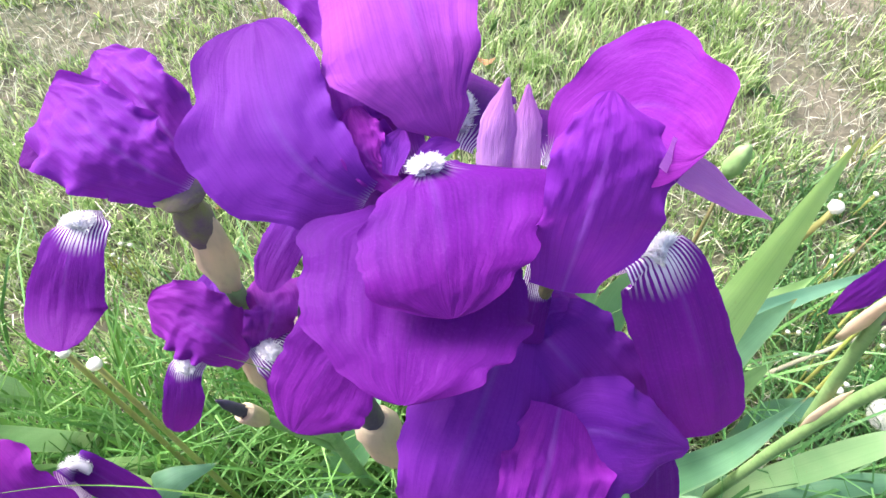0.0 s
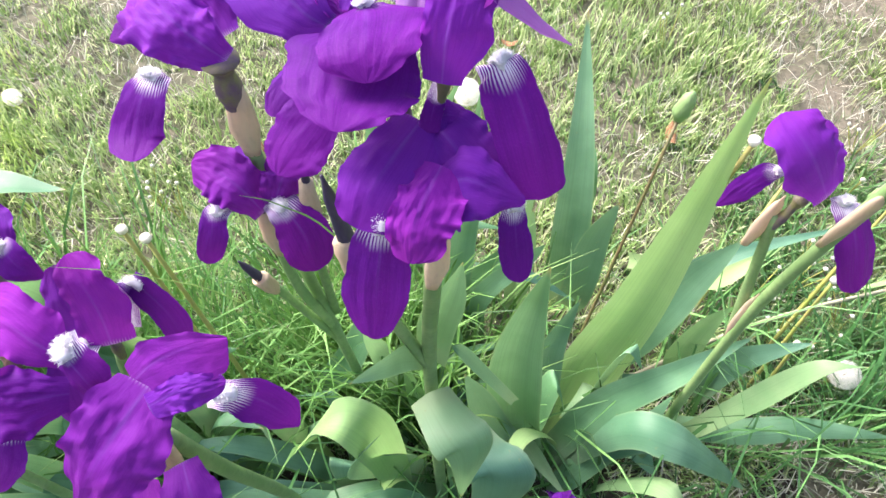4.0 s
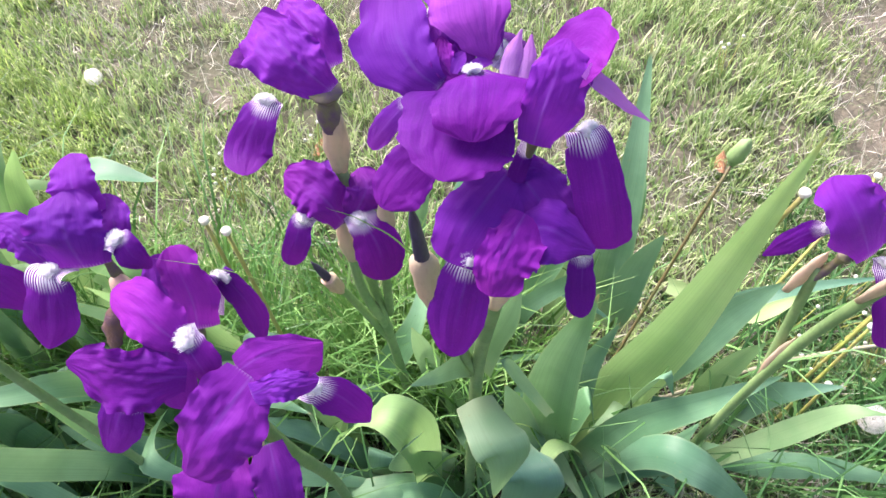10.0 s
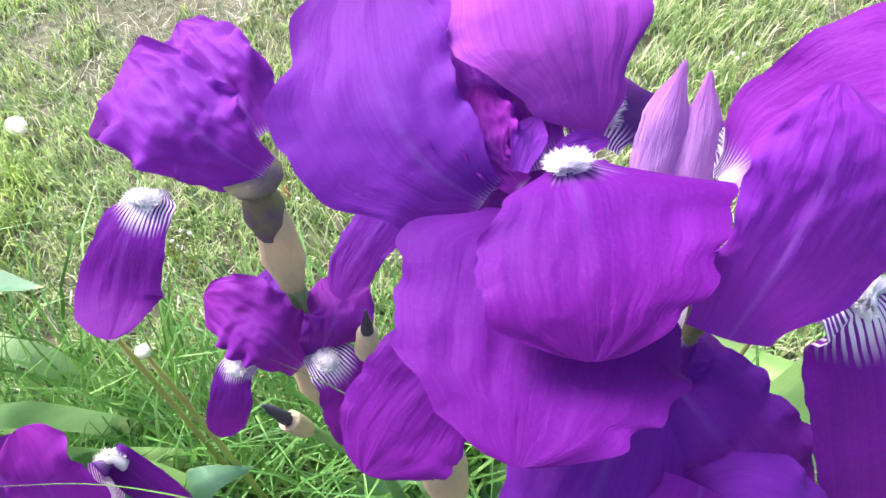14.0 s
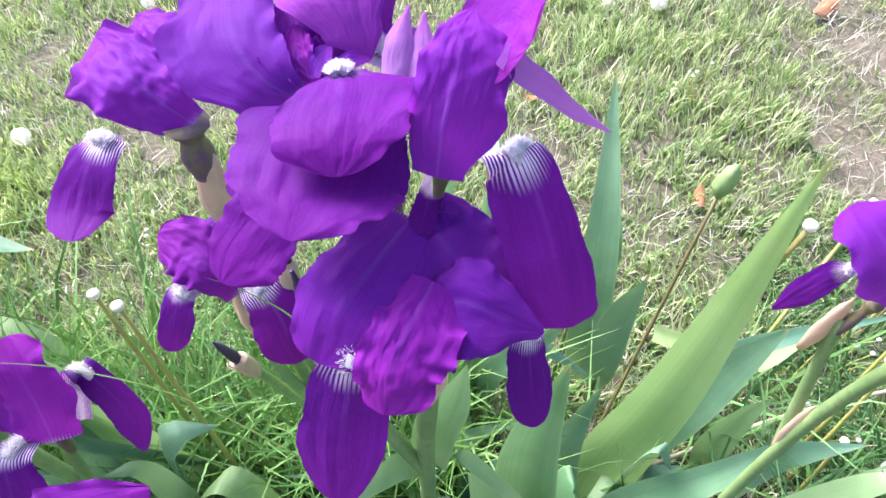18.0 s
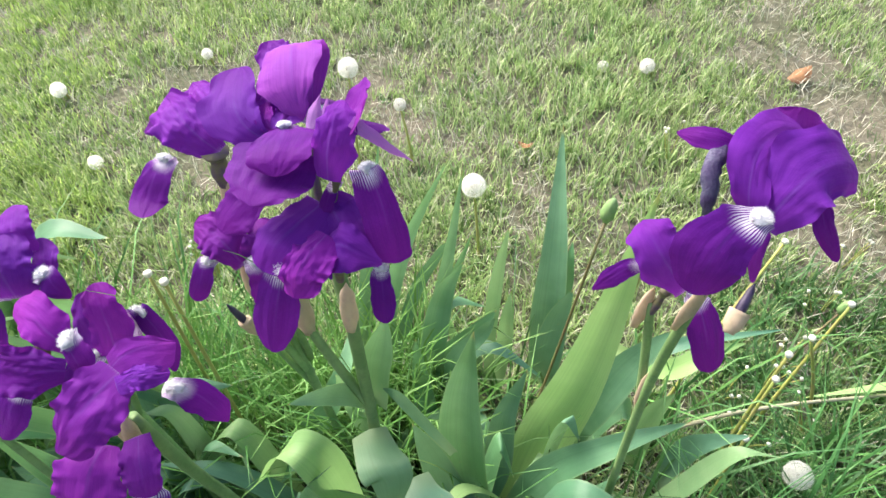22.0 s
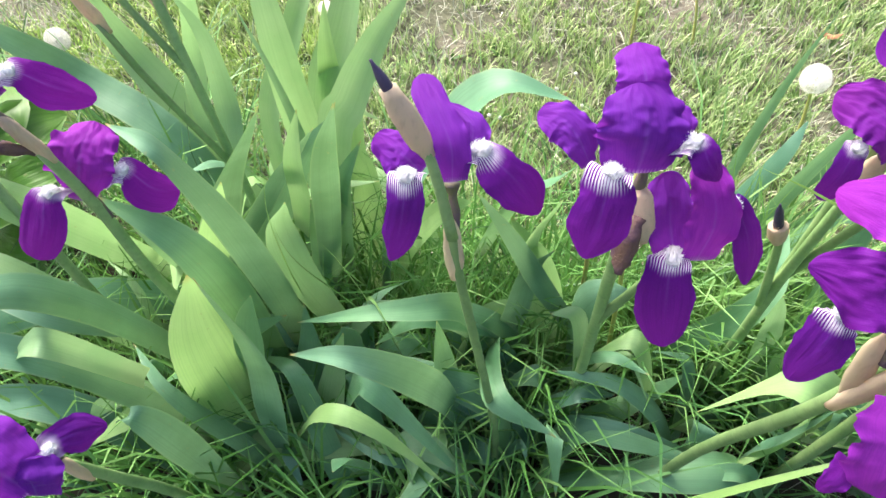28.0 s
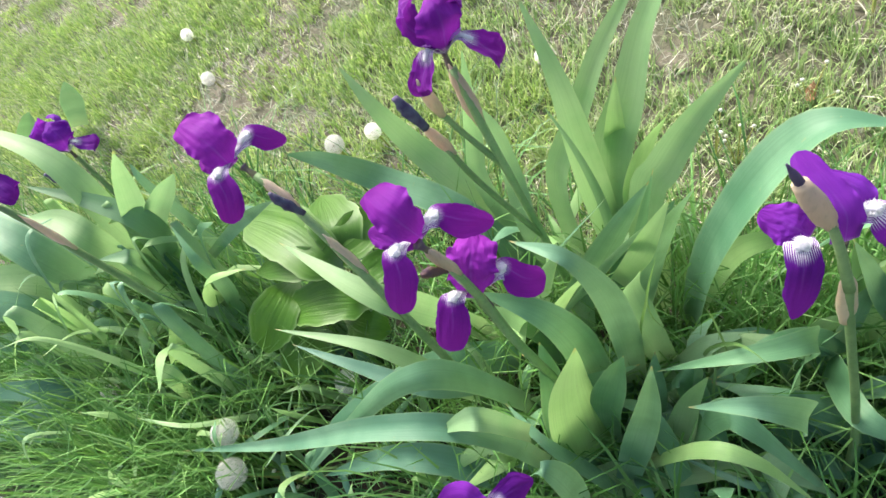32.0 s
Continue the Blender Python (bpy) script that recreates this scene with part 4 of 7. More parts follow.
    bud(k, (-0.021, 0.168, 0.44), (-0.029, 0.165, 0.528), 0.0075, 4, 0.62)


hero()


def stalk(label, foot, joints, r=0.0042):
    k = thing("iris_stalk", label, "flower", IRIS)
    stem(k, [(foot[0], foot[1], ground_z(*foot) - 0.02), *joints], r)
    return k


def left_pair():
    """The stalk behind the crowded one: a full flower on top and a smaller one lower down."""
    k = stalk("iris stalk with a ruffled purple flower above a smaller one", (-0.06, 0.25), [(-0.07, 0.235, 0.2), (-0.083, 0.225, 0.4), (-0.086, 0.223, 0.5)])
    spathe(k, (-0.086, 0.222, 0.478), (-0.083, 0.221, 0.530), 0.0076, 6)
    fl = flower_core(k, (-0.085, 0.221, 0.537), (-0.086, 0.222, 0.51), 2.0)
    lobe(fl, "standard", [(-0.0819, 0.2211, 0.5369), (-0.0912, 0.2192, 0.548), (-0.1019, 0.2244, 0.5545), (-0.116, 0.2362, 0.5559), (-0.1288, 0.2488, 0.553)], [0.0039, 0.0121, 0.0141, 0.0129, 0.0087], [0.0057, 0.0138, 0.0196, 0.0192, 0.0119], (-0.63, -0.63, -0.45), 214, 0.27, 0.16, 0.3, 0.1)
    lobe(fl, "standard", [(-0.0867, 0.2354, 0.5387), (-0.098, 0.2458, 0.549), (-0.1114, 0.2602, 0.551), (-0.1235, 0.2722, 0.5501)], [0.0082, 0.0131, 0.0116, 0.0058], [0.0082, 0.012, 0.0098, 0.0055], (-0.72, -0.57, -0.40), 215, 0.27, 0.15, 0.35, 0.1)
    lobe(fl, "fall", [(-0.112, 0.2155, 0.5334), (-0.1095, 0.205, 0.5393), (-0.1126, 0.1957, 0.5339), (-0.1164, 0.1861, 0.5233), (-0.1129, 0.1733, 0.5201)], [0.0028, 0.0073, 0.0096, 0.0111, 0.0072], [0.0028, 0.008, 0.0113, 0.0132, 0.0079], (0.99, -0.10, -0.09), 211, 0.04, 0.08, 0.25, 0.1, None, (0.18, 0.34, 0.004, 260))
    lobe(fl, "fall", [(-0.0387, 0.2137, 0.5455), (-0.0419, 0.1965, 0.5504), (-0.0458, 0.1853, 0.5498), (-0.0482, 0.1778, 0.5456)], [0.005, 0.0065, 0.0056, 0.0038], [0.0047, 0.0061, 0.0056, 0.0038], (0.91, -0.33, -0.25), 212, 0.05, 0.1, 0.25, 0.36)
    lobe(fl, "fall", [(-0.1217, 0.2385, 0.5355), (-0.1294, 0.2368, 0.5393), (-0.1352, 0.2341, 0.5387), (-0.1407, 0.2322, 0.5362)], [0.0056, 0.0066, 0.0055, 0.0026], [0.0056, 0.0066, 0.0055, 0.0026], (0.44, -0.72, -0.53), 213, 0.06, 0.1, 0.3, 0.5)
    k2 = k
    stem(k2, [(-0.075, 0.232, 0.28), (-0.083, 0.215, 0.36), (-0.085, 0.211, 0.43)], 0.0035, "branch")
    spathe(k2, (-0.084, 0.211, 0.405), (-0.085, 0.21, 0.452), 0.007, 7)
    fl = flower_core(k, (-0.085, 0.210, 0.452), (-0.085, 0.210, 0.422), 0.80)
    lobe(fl, "standard", [(-0.0823, 0.2053, 0.451), (-0.0891, 0.2045, 0.4687), (-0.1025, 0.2106, 0.4751), (-0.1196, 0.2182, 0.4725)], [0.0052, 0.0145, 0.0135, 0.0075], [0.0052, 0.0134, 0.0152, 0.0086], (-0.44, -0.71, -0.55), 221, 0.12, 0.14, 0.25, 0.1, M_STANDARD_WARM_LIT)
    lobe(fl, "standard", [(-0.078, 0.2084, 0.4528), (-0.0711, 0.2112, 0.4677), (-0.0703, 0.2191, 0.4722), (-0.0783, 0.2314, 0.4718)], [0.0086, 0.014, 0.0135, 0.0081], [0.0063, 0.0107, 0.0107, 0.0069], (-0.97, -0.23, 0.03), 222, 0.12, 0.14, 0.25, 0.1, M_STANDARD_WARM_LIT)
    lobe(fl, "standard", [(-0.0905, 0.2197, 0.4555), (-0.0959, 0.2255, 0.4651), (-0.0989, 0.2373, 0.4686)], [0.0076, 0.0093, 0.0053], [0.0076, 0.0087, 0.0053], (-0.94, -0.34, -0.08), 223, 0.1, 0.12, 0.3, 0.1)
    lobe(fl, "fall", [(-0.097, 0.2085, 0.4549), (-0.1036, 0.1964, 0.4592), (-0.1056, 0.1868, 0.4507), (-0.1107, 0.1794, 0.4366)], [0.0029, 0.0062, 0.0073, 0.0057], [0.0029, 0.0068, 0.0085, 0.0071], (0.97, 0.01, -0.24), 225, 0.04, 0.1, 0.2, 0.06, None, (0.2, 0.4, 0.0034, 120))
    lobe(fl, "fall", [(-0.0813, 0.2118, 0.4541), (-0.0693, 0.2033, 0.4571), (-0.0586, 0.1949, 0.4464), (-0.0531, 0.1858, 0.428)], [0.0052, 0.0096, 0.0152, 0.012], [0.0052, 0.0101, 0.0141, 0.0114], (0.85, 0.47, 0.23), 226, 0.04, 0.1, 0.2, 0.06, M_FALL_WARM_LIT, (0.15, 0.36, 0.004, 140))
    stem(k2, [(-0.073, 0.235, 0.3), (-0.064, 0.215, 0.4), (-0.06, 0.21, 0.43)], 0.003, "branch")
    bud(k2, (-0.06, 0.21, 0.425), (-0.056, 0.212, 0.485), 0.0055, 8, 0.3)
    stem(k2, [(-0.075, 0.232, 0.26), (-0.092, 0.22, 0.33), (-0.1, 0.215, 0.36)], 0.003, "branch")
    bud(k2, (-0.1, 0.215, 0.355), (-0.114, 0.21, 0.395), 0.006, 9, 0.7)


left_pair()


def front_cluster():
    k = stalk("leaning iris stalk with three crumpled purple flowers in a bunch", (-0.1, 0.13), [(-0.095, 0.12, 0.2), (-0.088, 0.09, 0.38), (-0.088, 0.08, 0.46)])
    spathe(k, (-0.095, 0.074, 0.42), (-0.085, 0.075, 0.472), 0.006, 31)
    spathe(k, (-0.094, 0.075, 0.43), (-0.102, 0.08, 0.478), 0.0055, 32)
    fl = flower_core(k, (-0.098, 0.084, 0.490), (-0.094, 0.077, 0.460), 1.00)
    lobe(fl, "standard", [(-0.1047, 0.0856, 0.5124), (-0.113, 0.0869, 0.5226), (-0.1244, 0.0921, 0.5262), (-0.1411, 0.0994, 0.5224)], [0.0041, 0.0117, 0.0121, 0.0061], [0.0033, 0.0094, 0.0101, 0.0061], (-0.36, -0.79, -0.50), 331, 0.05, 0.12, 0.3, 0.1, M_STANDARD_WARM_LIT)
    lobe(fl, "standard", [(-0.101, 0.0751, 0.5089), (-0.1129, 0.0688, 0.5156), (-0.1271, 0.0661, 0.5177), (-0.1467, 0.0686, 0.5161)], [0.0057, 0.0099, 0.0117, 0.0039], [0.0073, 0.014, 0.0143, 0.0042], (-0.01, -0.81, -0.59), 333, 0.2, 0.15, 0.3, 0.56, M_FALL)
    lobe(fl, "fall", [(-0.127, 0.0684, 0.4955), (-0.1279, 0.0633, 0.4957), (-0.1305, 0.0562, 0.4885), (-0.1355, 0.048, 0.476)], [0.0051, 0.0097, 0.0091, 0.0055], [0.0051, 0.0087, 0.0108, 0.0062], (0.96, -0.09, -0.26), 334, 0.05, 0.1, 0.25, 0.06, None, (0.02, 0.3, 0.0036, 120))
    lobe(fl, "fall", [(-0.1063, 0.0929, 0.5181), (-0.1025, 0.085, 0.5165), (-0.0966, 0.0794, 0.5111), (-0.0909, 0.0754, 0.5021)], [0.003, 0.0041, 0.0041, 0.0033], [0.0036, 0.0078, 0.009, 0.0058], (0.78, 0.57, 0.26), 336, 0.08, 0.1, 0.3, 0.1, M_FALL_WARM_LIT, (0.05, 0.42, 0.004, 150))
    fl = flower_core(k, (-0.078, 0.083, 0.498), (-0.088, 0.077, 0.467), 1.00)
    lobe(fl, "standard", [(-0.0839, 0.0833, 0.5039), (-0.0732, 0.0868, 0.5143), (-0.0611, 0.0913, 0.5189), (-0.0492, 0.0965, 0.5177)], [0.005, 0.0113, 0.0135, 0.0116], [0.0075, 0.0084, 0.0051, 0.0013], (-0.37, 0.71, 0.60), 341, 0.05, 0.08, 0.08, 0.12, M_STANDARD_WARM_LIT)
    lobe(fl, "standard", [(-0.0767, 0.0814, 0.506), (-0.0814, 0.0661, 0.5058), (-0.0883, 0.0532, 0.499), (-0.0948, 0.0436, 0.487)], [0.0115, 0.0157, 0.0127, 0.0045], [0.0115, 0.0195, 0.0185, 0.0081], (0.90, -0.24, -0.36), 342, 0.09, 0.12, 0.22, 0.12, M_STANDARD_WARM_LIT)
    lobe(fl, "standard", [(-0.0741, 0.0744, 0.5053), (-0.0616, 0.0785, 0.5121), (-0.0483, 0.0842, 0.5098)], [0.0052, 0.0076, 0.0045], [0.0042, 0.0051, 0.0023], (-0.37, 0.71, 0.60), 343, 0.22, 0.15, 0.3, 0.12)
    lobe(fl, "fall", [(-0.0651, 0.0874, 0.4829), (-0.0568, 0.0896, 0.4865), (-0.0469, 0.0906, 0.4803), (-0.0385, 0.0894, 0.4713), (-0.0327, 0.0875, 0.4625)], [0.0035, 0.0083, 0.0109, 0.0086, 0.0029], [0.0026, 0.0045, 0.0081, 0.0075, 0.0029], (0.51, 0.74, 0.44), 344, 0.05, 0.1, 0.25, 0.06, None, (0.1, 0.36, 0.0036, 130))
    fl = flower_core(k, (-0.072, 0.063, 0.460), (-0.086, 0.069, 0.430), 1.00)
    lobe(fl, "standard", [(-0.0902, 0.0602, 0.4656), (-0.0885, 0.0471, 0.4657), (-0.0884, 0.037, 0.4582), (-0.0886, 0.0283, 0.4456)], [0.0106, 0.0192, 0.0189, 0.0129], [0.0088, 0.0158, 0.0185, 0.0153], (0.99, 0.12, -0.12), 351, 0.06, 0.1, 0.16, 0.12, M_STANDARD_WARM_LIT)
    lobe(fl, "fall", [(-0.1013, 0.0385, 0.4494), (-0.1042, 0.03, 0.4475), (-0.1087, 0.0254, 0.4413)], [0.005, 0.0056, 0.0035], [0.0046, 0.0056, 0.0035], (0.89, -0.27, -0.38), 352, 0.06, 0.1, 0.3, 0.5)
    lobe(fl, "standard", [(-0.0722, 0.067, 0.4694), (-0.0655, 0.0565, 0.469), (-0.0611, 0.0484, 0.4635), (-0.0587, 0.0428, 0.4539)], [0.008, 0.0116, 0.0109, 0.0048], [0.0056, 0.0092, 0.0099, 0.0073], (0.93, 0.37, 0.08), 353, 0.08, 0.12, 0.2, 0.12, M_STANDARD_WARM_LIT)
    lobe(fl, "fall", [(-0.0632, 0.0507, 0.4505), (-0.0608, 0.044, 0.4501), (-0.0582, 0.0358, 0.4398), (-0.0564, 0.0248, 0.4238)], [0.0053, 0.0091, 0.0088, 0.0043], [0.006, 0.0115, 0.0113, 0.0047], (0.97, 0.24, -0.03), 354, 0.05, 0.1, 0.2, 0.1, None, (0.05, 0.36, 0.0042, 180))


front_cluster()


def budded():
    k = stalk("slanting iris stalk with a purple flower and a sheathed bud", (-0.235, 0.1), [(-0.243, 0.1, 0.15), (-0.256, 0.1, 0.252), (-0.278, 0.102, 0.38), (-0.285, 0.105, 0.425)], 0.0032)
    stem(k, [(-0.284, 0.104, 0.42), (-0.294, 0.11, 0.455), (-0.302, 0.114, 0.476)], 0.0029, "branch")
    bud(k, (-0.2995, 0.1135, 0.468), (-0.325, 0.114, 0.518), 0.0064, 41, 0.36)
    spathe(k, (-0.281, 0.101, 0.385), (-0.287, 0.108, 0.436), 0.0058, 42)
    fl = flower_core(k, (-0.292, 0.125, 0.438), (-0.285, 0.112, 0.415), 1.00)
    lobe(fl, "standard", [(-0.2903, 0.1209, 0.4444), (-0.2927, 0.126, 0.4637), (-0.3038, 0.138, 0.4723), (-0.3205, 0.1571, 0.4772)], [0.0083, 0.0104, 0.0087, 0.0056], [0.0074, 0.0112, 0.009, 0.0037], (-0.84, -0.51, -0.20), 441, 0.08, 0.14, 0.2, 0.1)
    lobe(fl, "standard", [(-0.2923, 0.1338, 0.4492), (-0.2865, 0.14, 0.4576), (-0.2912, 0.1482, 0.4621), (-0.307, 0.1576, 0.4622)], [0.0056, 0.0096, 0.0078, 0.0028], [0.0047, 0.0078, 0.0067, 0.0028], (-0.74, -0.60, -0.29), 442, 0.12, 0.12, 0.3, 0.02)
    lobe(fl, "standard", [(-0.3076, 0.1224, 0.444), (-0.3174, 0.122, 0.4533), (-0.3355, 0.128, 0.4564)], [0.0085, 0.0128, 0.0075], [0.0085, 0.0125, 0.0075], (-0.36, -0.79, -0.50), 443, 0.16, 0.12, 0.35, 0.1)
    lobe(fl, "fall", [(-0.2948, 0.1281, 0.4456), (-0.2805, 0.1352, 0.4579), (-0.2666, 0.1305, 0.4541), (-0.2546, 0.1283, 0.4449), (-0.2438, 0.1252, 0.4329)], [0.0034, 0.0092, 0.0142, 0.0144, 0.0067], [0.0028, 0.0051, 0.0088, 0.0114, 0.0056], (0.47, 0.75, 0.46), 444, 0.04, 0.1, 0.22, 0.06, None, (0.14, 0.36, 0.0044, 150))
    lobe(fl, "fall", [(-0.307, 0.1225, 0.444), (-0.3116, 0.1114, 0.4518), (-0.3093, 0.1009, 0.4436), (-0.309, 0.0924, 0.4298), (-0.3113, 0.0823, 0.4153)], [0.0028, 0.0094, 0.0087, 0.0092, 0.003], [0.0028, 0.0087, 0.0109, 0.0096, 0.0056], (0.97, 0.25, -0.02), 445, 0.04, 0.1, 0.2, 0.06, None, (0.14, 0.36, 0.0044, 150))


budded()


def broad():
    k = stalk("iris stalk with a broad flower, a crumpled and a withered one", (-0.185, 0.17), [(-0.19, 0.16, 0.2), (-0.197, 0.148, 0.36), (-0.199, 0.146, 0.43)])
    spathe(k, (-0.199, 0.147, 0.405), (-0.202, 0.147, 0.447), 0.007, 51)
    stem(k, [(-0.194, 0.152, 0.3), (-0.178, 0.15, 0.36), (-0.172, 0.15, 0.38)], 0.003, "branch")
    fl = flower_core(k, (-0.2, 0.149, 0.466), (-0.2, 0.148, 0.432), 1.00)
    lobe(fl, "standard", [(-0.2104, 0.1602, 0.4839), (-0.2116, 0.1658, 0.4958), (-0.2158, 0.1737, 0.5), (-0.2214, 0.1849, 0.5018)], [0.0132, 0.0124, 0.0108, 0.0081], [0.0133, 0.0135, 0.0122, 0.0074], (-0.93, -0.36, -0.07), 521, 0.06, 0.14, 0.2, 0.1)
    lobe(fl, "standard", [(-0.2037, 0.1379, 0.4661), (-0.2043, 0.1395, 0.485), (-0.208, 0.1479, 0.4945), (-0.2156, 0.1628, 0.497)], [0.014, 0.0217, 0.0168, 0.0107], [0.0161, 0.0227, 0.0202, 0.0107], (-0.93, -0.35, -0.07), 522, 0.1, 0.16, 0.25, 0.1)
    lobe(fl, "standard", [(-0.2259, 0.1369, 0.465), (-0.2333, 0.1396, 0.476), (-0.2433, 0.1443, 0.4815), (-0.2564, 0.1475, 0.479)], [0.0035, 0.0108, 0.0101, 0.0039], [0.0035, 0.0091, 0.0108, 0.0057], (-0.36, -0.79, -0.50), 523, 0.12, 0.14, 0.3, 0.1)
    lobe(fl, "standard", [(-0.1939, 0.152, 0.4694), (-0.1926, 0.1607, 0.4806), (-0.2044, 0.1739, 0.4852)], [0.0089, 0.0091, 0.0045], [0.0089, 0.0091, 0.0045], (-0.93, -0.37, -0.08), 524, 0.1, 0.12, 0.3, 0.1)
    lobe(fl, "fall", [(-0.2071, 0.137, 0.4662), (-0.2152, 0.1271, 0.4731), (-0.2146, 0.1187, 0.4644), (-0.2147, 0.1097, 0.4527), (-0.2161, 0.0999, 0.4408)], [0.0034, 0.0112, 0.0124, 0.0142, 0.0060], [0.0034, 0.0112, 0.0142, 0.0152, 0.0066], (0.98, 0.17, -0.08), 525, 0.04, 0.1, 0.22, 0.06, None, (0.14, 0.34, 0.0044, 160))
    lobe(fl, "fall", [(-0.1941, 0.1484, 0.4744), (-0.1822, 0.1491, 0.4825), (-0.1744, 0.144, 0.4772), (-0.1672, 0.144, 0.4681)], [0.0035, 0.0079, 0.0079, 0.0035], [0.0035, 0.0062, 0.0072, 0.0035], (0.59, 0.70, 0.39), 526, 0.05, 0.1, 0.25, 0.06, None, (0.14, 0.42, 0.0044, 160))
    fl = flower_core(k, (-0.165, 0.148, 0.405), (-0.172, 0.150, 0.375), 1.00)
    lobe(fl, "standard", [(-0.1694, 0.1446, 0.4027), (-0.1792, 0.1519, 0.4267), (-0.1862, 0.1674, 0.4432)], [0.0112, 0.0137, 0.0077], [0.0112, 0.0131, 0.0077], (-0.93, -0.37, -0.01), 541, 0.1, 0.12, 0.3, 0.1)
    lobe(fl, "standard", [(-0.159, 0.1407, 0.4097), (-0.158, 0.1468, 0.4328), (-0.164, 0.155, 0.448), (-0.1742, 0.1668, 0.4544)], [0.0121, 0.015, 0.0118, 0.0051], [0.0109, 0.0132, 0.0107, 0.0045], (-0.86, -0.50, -0.11), 542, 0.08, 0.12, 0.25, 0.1, M_STANDARD_WARM_LIT)
    lobe(fl, "fall", [(-0.156, 0.156, 0.4018), (-0.1519, 0.1676, 0.4301), (-0.1398, 0.1641, 0.42), (-0.1315, 0.1586, 0.4048), (-0.1268, 0.1498, 0.3883)], [0.0038, 0.0066, 0.0091, 0.0087, 0.0044], [0.0038, 0.006, 0.0078, 0.008, 0.0044], (0.87, 0.48, 0.10), 543, 0.05, 0.1, 0.25, 0.22, None, (0.15, 0.4, 0.004, 140))
    lobe(fl, "fall", [(-0.17, 0.1467, 0.4078), (-0.1719, 0.1292, 0.4152), (-0.1688, 0.1164, 0.4026), (-0.162, 0.1011, 0.3803)], [0.0055, 0.0124, 0.0167, 0.011], [0.0055, 0.0112, 0.0149, 0.011], (0.96, 0.27, -0.06), 544, 0.04, 0.1, 0.22, 0.08, None, (0.05, 0.36, 0.0044, 150))
    spathe(k, (-0.1911, 0.1338, 0.4204), (-0.2004, 0.1492, 0.4495), 0.0085, 33)
    part("withered_flower", tube([(-0.1955, 0.1374, 0.4359), (-0.1976, 0.1278, 0.4303), (-0.1977, 0.122, 0.4229), (-0.1968, 0.1148, 0.4145)], [0.004, 0.007, 0.006, 0.002], M_BROWN, 9, 0.6, "withered_flower", 12, 0.25, 53), k, "shrivelled brown spent bloom")


broad()


